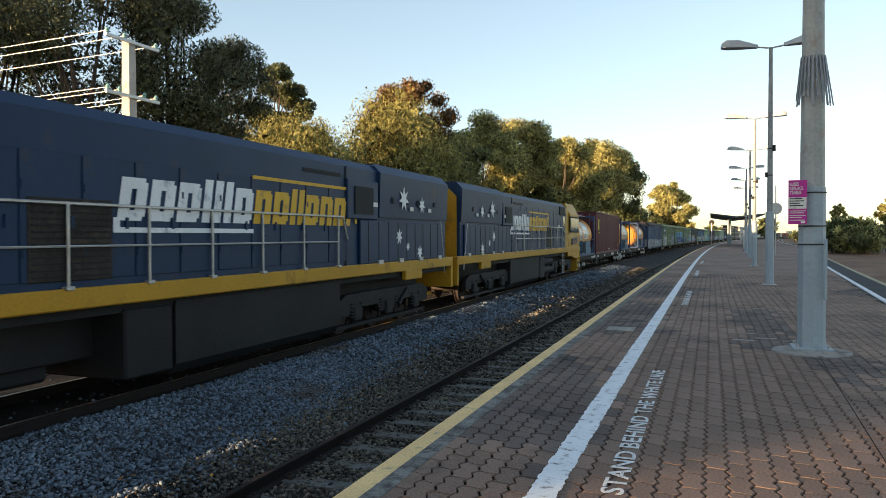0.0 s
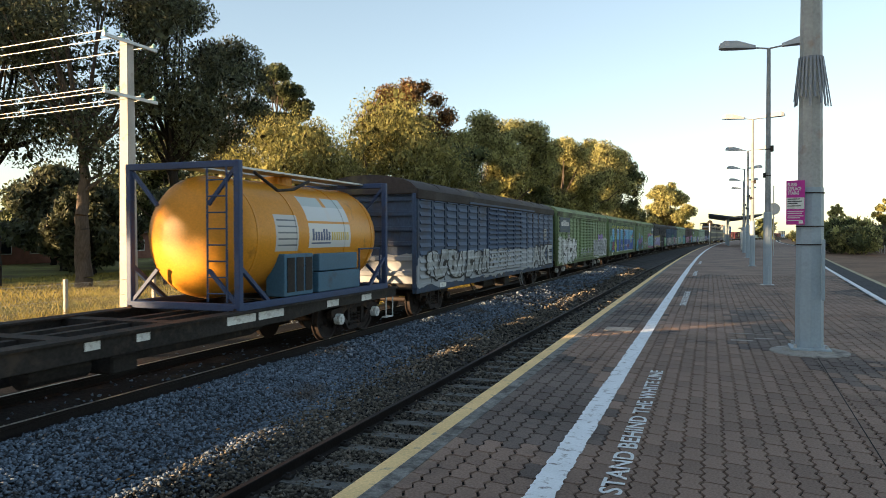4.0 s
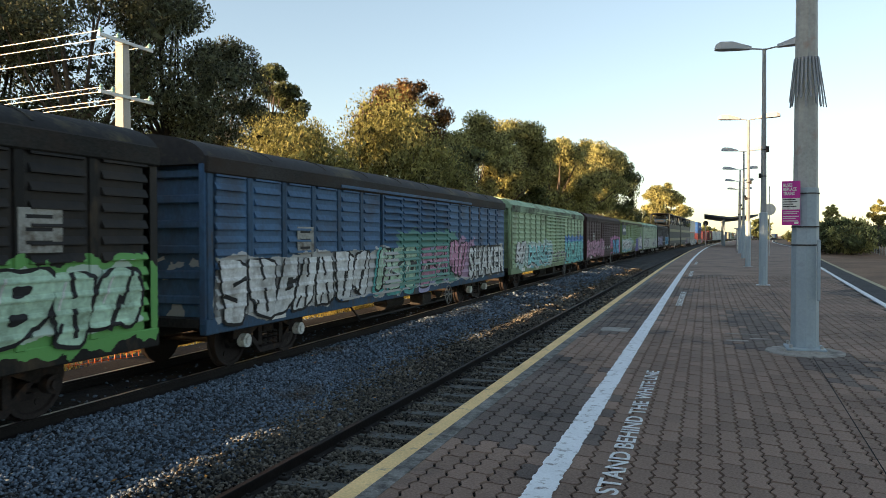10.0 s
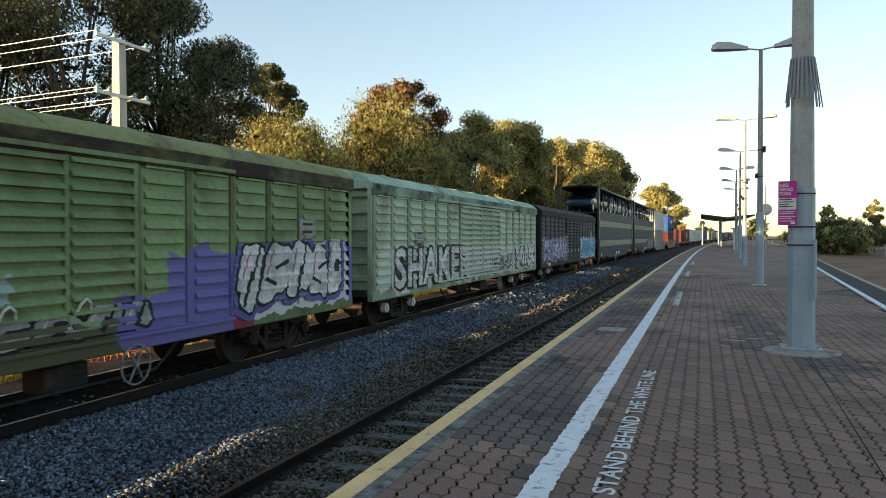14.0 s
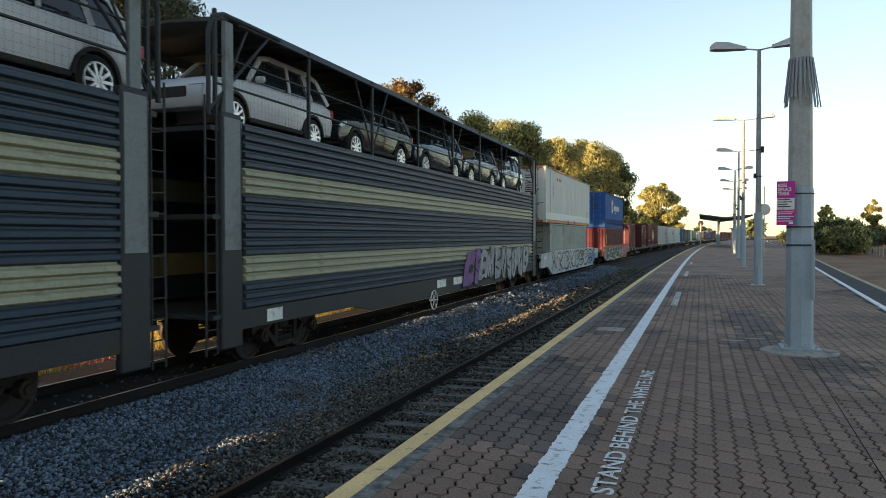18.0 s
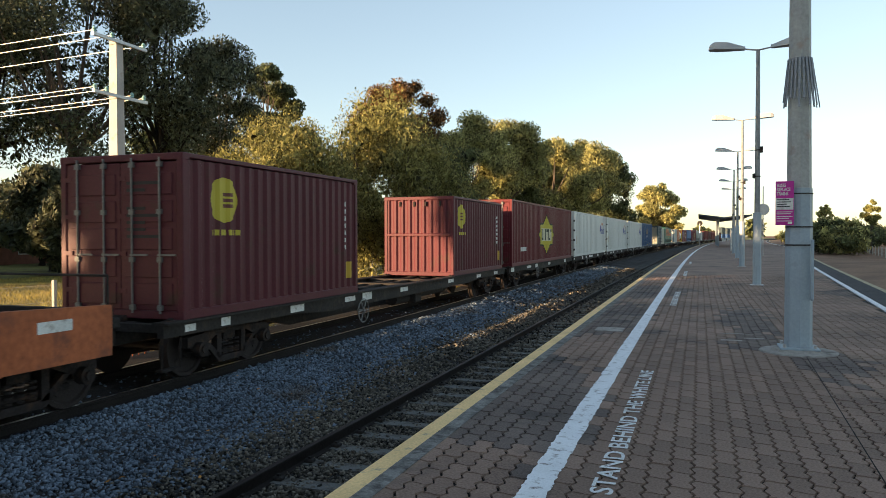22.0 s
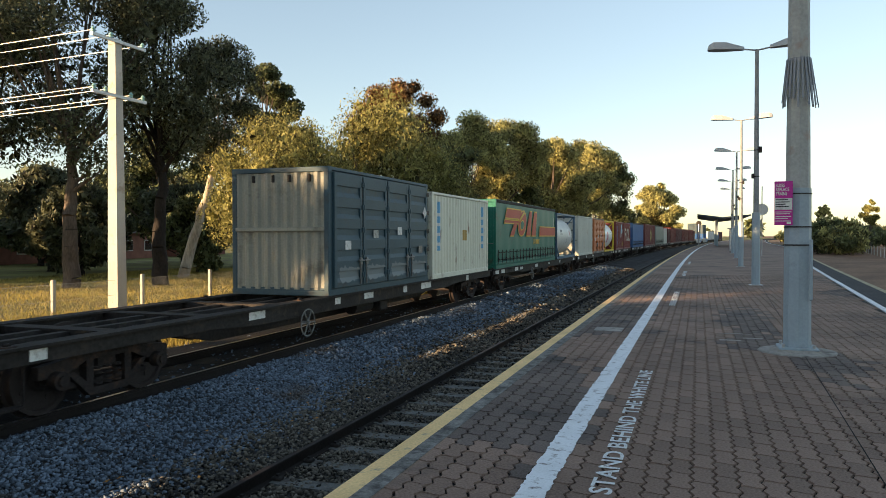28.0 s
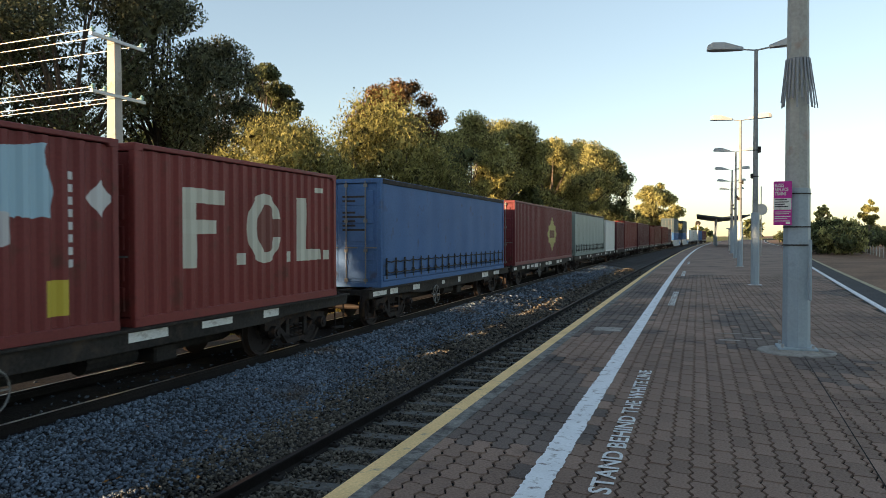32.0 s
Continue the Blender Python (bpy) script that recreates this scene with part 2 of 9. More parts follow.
    def mesh(self, name, smooth=False):
        me = bpy.data.meshes.new(name)
        me.from_pydata(self.v, [], self.f)
        if any(self.m):
            me.polygons.foreach_set("material_index", self.m)
        if smooth:
            me.shade_smooth()
            me.set_sharp_from_angle(angle=radians(40))
        me.update()
        bm = bmesh.new()
        bm.from_mesh(me)
        bmesh.ops.recalc_face_normals(bm, faces=bm.faces)
        bm.to_mesh(me)
        bm.free()
        return me


def part(name, g, material, parent, label="", smooth=False, at=None):
    """One mesh object under a thing or a part. g: a Geo or a mesh that alike parts share."""
    me = g if isinstance(g, bpy.types.Mesh) else g.mesh(name, smooth)
    mats = material if isinstance(material, (list, tuple)) else [material]
    if not me.materials:
        for m in mats:
            me.materials.append(m)
    ob = new(name, me)
    for i, m in enumerate(mats):
        if me.materials[i] != m:
            ob.material_slots[i].link = "OBJECT"
            ob.material_slots[i].material = m
    ob.parent = parent
    if at is not None:
        ob.matrix_basis = at
    if label:
        tagged(ob, label)
    return ob


def thing(name, label, category, group="", kind="", at=None):
    ob = new(name)
    ob.empty_display_size = .3
    if at is not None:
        ob.matrix_basis = at
    return tagged(ob, label, category, group, kind)


def solid(name, g, material, label, category="", group="", kind="", smooth=False, at=None):
    return tagged(part(name, g, material, None, "", smooth, at), label, category, group, kind)


CACHE = {}


def shared(key, make):
    if key not in CACHE:
        CACHE[key] = make()
    return CACHE[key]


def lettering(body, size, extrude=.001, offset=0.0, shear=0.0, spacing=1.0):
    """Words as a mesh in the x-y plane, from the built-in font."""
    cu = bpy.data.curves.new("letters", "FONT")
    cu.body, cu.size, cu.extrude, cu.offset, cu.shear, cu.space_character = body, size, extrude, offset, shear, spacing
    cu.resolution_u = 3
    ob = bpy.data.objects.new("letters", cu)
    scene.collection.objects.link(ob)
    dg = bpy.context.evaluated_depsgraph_get()
    me = bpy.data.meshes.new_from_object(ob.evaluated_get(dg))
    bpy.data.objects.remove(ob)
    me.materials.clear()
    return me
# ---- ground, tracks, platform
def ribbon(name, stations, offs, material, label, zf=None, kind="structure", category=""):
    """A strip along the line: offs are (offset, height) pairs across it."""
    g = Geo()
    n = len(offs)
    for s in stations:
        for o, z in offs:
            g.v.append(tuple(along(s, o, z + (zf(s, o) if zf else 0))))
    for i in range(len(stations) - 1):
        for j in range(n - 1):
            g.f.append((i * n + j, (i + 1) * n + j, (i + 1) * n + j + 1, i * n + j + 1))
            g.m.append(0)
    return solid(name, g, material, label, category, kind=kind, smooth=True)


FINE = [-650, -400, -200, -100, -50, -20, -10] + [i * .4 for i in range(-15, 150)] + list(range(60, 200, 10)) + list(range(200, 1000, 40))
LONG = [-650, -400, -200, -100, -50, -20] + list(range(-10, 60, 2)) + list(range(60, 200, 10)) + list(range(200, 1000, 40))


def right_edge(s):
    """The platform's far side, which draws away from the goods line."""
    return 4.96 + .07 * (s - 23.3) if s < 110 else 11.0


# one sheet of earth to the horizon, dug out under the tracks and raised under the verge
def earth():
    g = Geo()
    xs = [-2500, -900, -300, -120, -70, -45, -32, -26, -22, -20, -18.5, -17, -15.5, -14, -12.4, -11.2, -10.5, -6.9, -6.0, -5.2, -2.3, 0, 3, 12, 16, 22, 30, 45, 80, 200, 800, 2500]
    ys = [-2500, -900, -400, -150, -60, -30] + list(range(-20, 120, 5)) + [130, 150, 180, 220, 280, 360, 500, 800, 1500, 4000]
    def z(x, y):
        if x < -17: h = -1.02
        elif x < -11.3: h = -1.15
        elif x < -10: h = -1.1
        elif x < 12: h = -1.42
        else: h = -1.0
        if x < -12:
            h += .12 * noise.noise(Vector((x * .15, y * .15, 0))) + (.05 * noise.noise(Vector((x, y, 3))))
        if x > 14:
            h += .25 * noise.noise(Vector((x * .1, y * .1, 7)))
        return h
    for y in ys:
        for x in xs:
            off = float(np.interp(y, _y, _x)) if y < 900 else float(np.interp(900, _y, _x))
            g.v.append((x + off * (1 if abs(x) < 100 else 0), y, z(x, y)))
    n = len(xs)
    for i in range(len(ys) - 1):
        for j in range(n - 1):
            g.f.append((i * n + j, i * n + j + 1, (i + 1) * n + j + 1, (i + 1) * n + j))
            g.m.append(1 if 13 <= j < 20 or j >= 20 else 0)
    return solid("ground", g, [M_GRASS_GROUND, M_DIRT], "dry grass and bare earth around the railway", kind="structure", smooth=True)


earth()
bed = [(-12.6, -1.12), (-11.6, -1.02), (-10.6, -.92), (-9.6, -.90), (-7.85, -.89), (-7.62, -.85), (-7.45, -.835), (-7.1, -.89), (-6.4, -1.01), (-5.85, -1.105), (-5.65, -1.085), (-5.45, -1.06), (-5.25, -1.10), (-4.9, -1.20), (-4.6, -1.26), (-3.0, -1.28), (-2.35, -1.27)]


def heap(s, o):
    """How far the loose stone lies above or below its even slope."""
    return .022 * noise.noise(Vector((s * .8, o * 2, 0))) + (.035 * noise.noise(Vector((s * .35, o * .9, 4))) if -7.8 < o < -5.0 else 0)


# The shade beneath the train is put into this bed's near-black colour
M_SHADED_BED = mat("shaded_track_bed", (.018, .015, .013), .9, var=.4, fine=20, coarse=.8, bump=.8, dirt=(.06, .045, .03), dirt_amt=.15, dirt_scale=.7)
ribbon("goods_bed", LONG, [(-10.9, -.88), (-10.2, -.87), (-9.4, -.88), (-8.0, -.875), (-7.80, -.88), (-7.70, -.93)], M_SHADED_BED, "stone bed of the goods line, coloured dark for train shade", lambda s, o: .012 * noise.noise(Vector((s * 2, o * 3, 0))), category="ballast")
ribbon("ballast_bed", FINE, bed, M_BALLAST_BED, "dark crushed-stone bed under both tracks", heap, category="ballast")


def ballast_stones():
    rng = np.random.default_rng(4)
    bz = np.array(bed)
    spots = []
    for s0, s1, n, r in ((4.2, 13, 56000, .0195), (13, 26, 30000, .027), (26, 60, 15000, .043)):
        s = rng.uniform(s0, s1, n)
        o = rng.uniform(-7.78, -2.5, n)
        spots.append(np.stack([s, o, rng.uniform(.45, 1.0, n) ** 2 * 1.9 * r], 1))
    for s0, s1, n in ((5, 30, 1800),):
        spots.append(np.stack([rng.uniform(s0, s1, n), rng.uniform(-12.2, -7.6, n), rng.uniform(.02, .045, n)], 1))
    p = np.concatenate(spots)
    z = np.interp(p[:, 1], bz[:, 0], bz[:, 1]) + p[:, 2] * rng.uniform(.0, .8, len(p)) + np.array([heap(a_, o_) for a_, o_ in p[:, :2]])
    th = np.interp(p[:, 0], _s, _th)
    cx = np.interp(p[:, 0], _s, _x) + p[:, 1] * np.cos(th)
    cy = np.interp(p[:, 0], _s, _y) - p[:, 1] * np.sin(th)
    base = np.array([(1, 0, 0), (-.4, .9, .1), (-.5, -.8, 0), (.2, .2, .9), (.1, -.1, -.9), (.5, .7, -.2), (.6, -.6, .3)])
    faces = np.array([(0, 5, 3), (5, 1, 3), (1, 2, 3), (2, 6, 3), (6, 0, 3), (5, 0, 4), (1, 5, 4), (2, 1, 4), (6, 2, 4), (0, 6, 4)])
    n = len(p)
    V = base[None] * rng.uniform(.65, 1.25, (n, 7, 1)) * p[:, 2][:, None, None]
    V = V * rng.uniform(.6, 1.3, (n, 1, 3)) * (1.1, 1.1, .8)
    a = rng.uniform(0, 6.28, n)
    b = rng.uniform(-.9, .9, n)
    ca, sa, cb, sb = np.cos(a)[:, None], np.sin(a)[:, None], np.cos(b)[:, None], np.sin(b)[:, None]
    X, Y, Z = V[..., 0], V[..., 1], V[..., 2]
    Y, Z = Y * cb - Z * sb, Y * sb + Z * cb
    X, Y = X * ca - Y * sa, X * sa + Y * ca
    PP = np.stack([X + cx[:, None], Y + cy[:, None], Z + z[:, None]], -1)
    near = p[:, 1] > np.clip(-5.45 - .06 * (p[:, 0] - 6.2), -6.0, -5.4) + rng.normal(0, .3, n)
    stone_sheet(PP[~near], faces, M_BALLAST, "ballast_stones", "loose blue-grey crushed stones between the two tracks")
    stone_sheet(PP[near], faces, M_BROWN_STONE, "track_stones", "dirty brown crushed stones round the platform line")


def stone_sheet(PP, faces, material, name, label):
    n = len(PP)
    P = PP.reshape(-1, 3)
    Fc = (faces[None] + (np.arange(n) * 7)[:, None, None]).reshape(-1, 3)
    me = bpy.data.meshes.new(name)
    me.vertices.add(len(P))
    me.vertices.foreach_set("co", P.ravel())
    me.loops.add(len(Fc) * 3)
    me.loops.foreach_set("vertex_index", Fc.ravel())
    me.polygons.add(len(Fc))
    me.polygons.foreach_set("loop_start", np.arange(len(Fc)) * 3)
    me.update(calc_edges=True)
    me.validate()
    solid(name, me, material, label, "ballast", kind="stuff")


ballast_stones()


def rail(name, off, z, label, head=None):
    prof = [(-.07, -.17), (.07, -.17), (.07, -.155), (.012, -.135), (.012, -.05), (.036, -.04), (.036, -.006), (.03, 0), (-.03, 0), (-.036, -.006), (-.036, -.04), (-.012, -.05), (-.012, -.135), (-.07, -.155)]
    g = Geo()
    n = len(prof)
    st = [s for s in LONG if -420 < s < 700]
    for s in st:
        for o, h in prof:
            g.v.append(tuple(along(s, off + o, z + h)))
    for i in range(len(st) - 1):
        for j in range(n):
            g.f.append((i * n + j, i * n + (j + 1) % n, (i + 1) * n + (j + 1) % n, (i + 1) * n + j))
            g.m.append(1 if j == 7 else 0)
    return solid(name, g, [M_RAIL, head or M_RAIL_TOP], label, "rail", group="rails", kind="structure")


for dx in (-.8, .8):
    rail("rail", NEAR_X + dx, NEAR_Z, "rusty steel rail of the platform line", M_RAIL_RUST)
for dx in (-.7525, .7525):
    rail("rail", TRAIN_X + dx, RAIL_Z, "steel rail of the goods line under the train")


def sleepers(x, z, s0, s1, step, nm, m=None):
    me = shared("sleeper", lambda: Geo().prism([(-1.25, -.1), (-1.25, .02), (-.55, 0), (.55, 0), (1.25, .02), (1.25, -.1)], "y", -.12, .12).mesh("sleeper"))
    track = thing(nm, "concrete sleepers of a railway track in stone ballast", "track", kind="structure")
    s = s0
    while s < s1:
        p = along(s, x, z)
        part("sleeper", me, m or M_SLEEPER, track, at=Matrix.Translation(p) @ Matrix.Rotation(-float(np.interp(s, _s, _th)), 4, "Z"))
        s += step
    return track


near_track = sleepers(NEAR_X, NEAR_Z - .155, -15.2, 95, .70, "track_near")
# Goods-line sleepers get a near-black copy that stands for shade under the wagons
goods_track = sleepers(TRAIN_X, RAIL_Z - .180, -9.3, 60, .70, "track_goods", mat("shaded_sleeper", (.025, .022, .02), .9, var=.3))
clip_me = Geo().box(-.06, .06, -.05, .05, 0, .045, ch=.01).box(-.02, .02, -.02, .02, .04, .07).mesh("rail_clip")
for i in range(60):
    for dx in (-.90, -.70):
        part("rail_clip", clip_me, M_BLACK, near_track, at=Matrix.Translation(along(3.0 + .70 * i, NEAR_X + dx, NEAR_Z - .150)))

# platform body
g = Geo()
st = [-200, -100, -40] + list(range(-10, 60, 2)) + list(range(60, 300, 10))
cols = lambda s: [(-2.00, -1.5), (-2.00, -.14), (-1.84, -.018), (right_edge(s) - .05, -.018), (right_edge(s) - .05, -1.5)]
for s in st:
    for o, z in cols(s):
        g.v.append(tuple(along(s, o, z)))
for i in range(len(st) - 1):
    for j in range(4):
        g.f.append((i * 5 + j, (i + 1) * 5 + j, (i + 1) * 5 + j + 1, i * 5 + j + 1))
        g.m.append(1 if j == 2 else 0)
platform = solid("platform", g, [M_CONC, M_JOINT], "long raised railway platform of concrete with brick-red paving", "platform", kind="structure")


def slab_strip(name, o0, o1, z0, z1, material, label, s0=-40, s1=280, of=None):
    g = Geo()
    ss = [s for s in st if s0 <= s <= s1]
    for s in ss:
        a = of(s) if of else 0
        for o, z in ((o0 + a, z0), (o0 + a, z1), (o1 + a, z1), (o1 + a, z0)):
            g.v.append(tuple(along(s, o, z)))
    for i in range(len(ss) - 1):
        for j in range(3):
            g.f.append((i * 4 + j, (i + 1) * 4 + j, (i + 1) * 4 + j + 1, i * 4 + j + 1))
            g.m.append(0)
    g.f += [(0, 1, 2, 3), tuple(len(g.v) - 4 + k for k in (3, 2, 1, 0))]
    g.m += [0, 0]
    return solid(name, g, material, label, kind="structure")


M_FADED = mat("faded_coping_paint", (.42, .36, .22), .85, var=.2, fine=40, coarse=2, dirt=(.24, .21, .17), dirt_amt=.3, dirt_scale=4)
M_KERB = mat("worn_kerb_concrete", (.20, .195, .18), .9, var=.25, fine=40, coarse=3, bump=.5, dirt=(.07, .065, .06), dirt_amt=.45, dirt_scale=7)
slab_strip("coping", -2.10, -1.955, -.14, .0, M_YELLOW, "yellow painted coping along the platform edge")
slab_strip("edge_kerb", -1.955, -1.835, -.14, .002, M_KERB, "bare worn concrete kerb behind the yellow edge")


def ragged_line(name, o0, o1, s0, s1, step, material, label):
    """A painted line whose edges follow the paving's joints."""
    rnd = random.Random(21)
    g = Geo()
    s, e = s0, [0.0, 0.0]
    while s <= s1:
        e = [v * .3 + rnd.uniform(-.008, .008) for v in e]
        g.v += [tuple(along(s, o0 + e[0], .0045)), tuple(along(s, o1 + e[1], .0045))]
        s += step
    for i in range(len(g.v) // 2 - 1):
        g.f.append((2 * i, 2 * i + 1, 2 * i + 3, 2 * i + 2))
        g.m.append(0)
    return solid(name, g, material, label, kind="structure")


ragged_line("white_line", -1.035, -.855, 2.4, 34, .03, M_WHITE, "worn white safety line painted on the paving")
slab_strip("white_line", -1.03, -.86, 0, .0045, M_WHITE, "worn white safety line on the far paving", s0=34)
slab_strip("white_line", -1.03, -.86, 0, .0045, M_WHITE, "worn white safety line on the near paving", s0=-40, s1=2.3)
slab_strip("white_line", -.93, -.80, -.02, .0055, M_WHITE, "white safety line on the far platform side", of=right_edge)
slab_strip("asphalt_strip", -.80, -.16, -.02, .003, M_ASPHALT, "dark asphalt strip beside the far platform edge", of=right_edge)
slab_strip("coping", -.16, 0, -.2, .008, M_FADED, "faded yellow coping of the far platform edge", of=right_edge)
# ---- the train
def paintm(name, col, rough=.5, rust=.12, var=.1):
    if min(col) > .4:                      # pale paint stains brown in thin upright runs
        return mat(name, col, rough, var=var * .6, fine=25, coarse=.8, bump=.06, dirt=(.33, .25, .18), dirt_amt=rust * .55, dirt_scale=2.2, stretch=(1, 2.2, .45))
    return mat(name, col, rough, var=var, fine=25, coarse=.8, bump=.08, dirt=(col[0] * .45 + .03, col[1] * .45 + .02, col[2] * .45 + .012), dirt_amt=rust, dirt_scale=1.6)


def rides(ob, ends, y=0.0, z=0.0):
    m = Matrix.Translation((0, y, z))
    ob.matrix_basis = wagon_pose(*ends, 0) @ m
    MOVING.append((ob, ends, m))
    return ob


WHEELS = []                                # (wheelset, train place)


def wheel_mesh():
    g = Geo()
    for sx in (-1, 1):
        prof = [(sx * .68, .49), (sx * .705, .49), (sx * .715, .46), (sx * .815, .455), (sx * .815, .40), (sx * .78, .38), (sx * .78, .16), (sx * .83, .13), (sx * .83, .05)]
        g.lathe(prof, 0, 0, "x", 20)
        for k in range(4):
            a = k * math.pi / 2
            g.cyl((sx * .77, .27 * math.cos(a), .27 * math.sin(a)), (sx * .79, .27 * math.cos(a), .27 * math.sin(a)), .05, n=6)
    g.cyl((-.95, 0, 0), (.95, 0, 0), .07, n=10)
    return g.mesh("wheelset", True)


def side_frame():
    g = Geo()
    for sx in (-1, 1):
        x0, x1 = sx * .93, sx * 1.05
        top = [(-1.15, .50), (-1.15, .66), (-.75, .70), (-.45, .80), (.45, .80), (.75, .70), (1.15, .66), (1.15, .50), (.72, .50), (.40, .64), (-.40, .64), (-.72, .50)]
        g.prism(top, "x", min(x0, x1), max(x0, x1))
        bot = [(-.72, .52), (-.60, .52), (-.28, .26), (.28, .26), (.60, .52), (.72, .52), (.34, .16), (-.34, .16)]
        g.prism(bot, "x", min(x0, x1), max(x0, x1))
        for y in (-.34, .34):
            g.box(x0, x1, y - .06, y + .06, .24, .66)
        for y in (-.17, 0, .17):
            for k in range(4):
                g.cyl((sx * .99, y, .28 + k * .07), (sx * .99, y, .31 + k * .07), .07, n=8)
        g.box(sx * .86, sx * 1.0, -.75, .75, .3, .38)
    g.box(-1.0, 1.0, -.16, .16, .50, .72)
    return g.mesh("side_frame")


def bogie(wagon, y, u, cap=None):
    b = part("bogie", shared("side_frame", side_frame), M_BOGIE, wagon, "black cast bogie with coil springs", at=Matrix.Translation((0, y, 0)))
    for dy in (-.9, .9):
        w = part("wheelset", shared("wheelset", wheel_mesh), M_WHEEL, b, at=Matrix.Translation((0, dy, .46)))
        WHEELS.append((w, u + y + dy, dy))
        for sx in (-1, 1):
            part("axle_box", shared("axle_box", lambda: Geo().cyl((-.07, 0, 0), (.07, 0, 0), .12, n=14).cyl((.05, 0, 0), (.10, 0, 0), .07, n=8).mesh("axle_box", True)), cap or M_BOGIE, b, at=Matrix.Translation((sx * 1.1, dy, .46)))
    return b


def coupler_mesh():
    return Geo().box(-.09, .09, -.55, .05, -.1, .1, ch=.02).box(-.16, .16, -.95, -.5, -.15, .15, ch=.05).mesh("coupler")


def couplers(wagon, half):
    me = shared("coupler", coupler_mesh)
    part("coupler", me, M_BOGIE, wagon, at=Matrix.Translation((0, -half + .1, .88)))
    part("coupler", me, M_BOGIE, wagon, at=Matrix.Translation((0, half - .1, .88)) @ Matrix.Rotation(math.pi, 4, "Z"))


def handwheel_mesh():
    g = Geo()
    n = 18
    pts = [(0, .27 * math.cos(i * 2 * math.pi / n), .27 * math.sin(i * 2 * math.pi / n)) for i in range(n + 1)]
    g.tube(pts, .014, 5)
    for i in range(6):
        a = i * math.pi / 3
        g.bar((0, 0, 0), (0, .27 * math.cos(a), .27 * math.sin(a)), .02, .02)
    g.cyl((-.15, 0, 0), (.03, 0, 0), .035, n=8)
    return g.mesh("handbrake_wheel")


M_DULL = mat("dull_grey_paint", (.20, .20, .19), .7, var=.2, dirt=(.09, .075, .06), dirt_amt=.3, dirt_scale=6)


def deck_mesh(L):
    h = L / 2
    g = Geo()
    for sx in (-1, 1):
        # side sill, deeper amidships
        prof = [(-h, .76), (-h, .98), (h, .98), (h, .76), (h * .62, .76), (h * .5, .68), (-h * .5, .68), (-h * .62, .76)]
        g.prism(prof, "x", sx * 1.10, sx * 1.22)
        g.box(sx * 1.0, sx * 1.30, -h, h, .955, .99)
    for sx in (-1, 1):
        g.box(sx * .18, sx * .32, -h, h, .62, .94)
        g.prism([(-h * .62, .62), (h * .62, .62), (h * .5, .36), (-h * .5, .36)], "x", sx * .18, sx * .32)
    y = -h
    while y <= h + .01:
        g.box(-1.12, 1.12, max(-h, y - .15), min(h, y + .15), .84, .965)
        y += (L) / round(L / 2.05)
    return g


def flat_wagon(u0, u1, label="long black container flat wagon with white end markings", caps=None, wheel_at=.33):
    L = u1 - u0
    h = L / 2
    w = thing("flat_wagon", label, "flat wagon", "wagons of the train")
    part("deck_frame", deck_mesh(L), M_BLACK, w)
    b = h - 1.9
    uc = (u0 + u1) / 2
    bogie(w, -b, uc, caps)
    bogie(w, b, uc, caps)
    couplers(w, h + .35)
    part("handbrake_wheel", shared("handwheel", handwheel_mesh), M_DULL, w, "dull grey spoked handbrake wheel", at=Matrix.Translation((1.32, -h + L * wheel_at, .55)))
    tag = shared("marking", lambda: Geo().box(0, .006, -.25, .25, -.07, .07).mesh("marking"))
    rnd = random.Random(int(u0 * 10))
    y = -h + .6
    while y < h - .4:
        if rnd.random() < .8:
            part("marking", tag, M_MARK, w, at=Matrix.Translation((1.222, y, .86)) @ Matrix.Diagonal((1, rnd.choice((.5, 1, 1, 1.6)), rnd.choice((.8, 1, 1.3)), 1)))
        y += rnd.choice((.9, 1.6, 2.3, 3.1))
    lock = shared("twist_lock", lambda: Geo().box(-.09, .09, -.09, .09, 0, .03, ch=.01).box(-.03, .03, -.05, .05, .03, .06, ch=.01).mesh("twist_lock"))
    for yy in (-h + .25, -h + L * .33, h - L * .33, h - .25):
        for sx in (-1, 1):
            part("twist_lock", lock, M_BOGIE, w, at=Matrix.Translation((sx * 1.13, yy, .975)))
    step = shared("shunter_step", lambda: Geo().tube([(0, -.2, .75), (0, -.2, .25), (0, .2, .25), (0, .2, .75)], .018, 5).box(-.12, .02, -.2, .2, .24, .27).mesh("shunter_step"))
    for yy in (-h + .25, h - .25):
        part("shunter_step", step, M_MARK if caps else M_BOGIE, w, at=Matrix.Translation((1.15, yy, 0)))
    tank = shared("brake_gear", lambda: Geo().lathe([(-.5, .05), (-.48, .17), (.48, .17), (.5, .05)], .75, .55, "y", 12).box(.5, .95, .8, 1.3, .35, .62, ch=.03).tube([(.9, -2.5, .62), (.9, 2.5, .62)], .02, 5).mesh("brake_gear"))
    part("brake_gear", tank, M_BLACK, w)
    return rides(w, (u0, u1))


M_ROD = mat("dull_lock_rod", (.17, .17, .165), .5, .3, var=.2)
M_INK0 = mat("black_stencil_ink", (.03, .03, .03), .7, var=.2)
PLAIN = {}                                 # the unmarked paint of a marked container


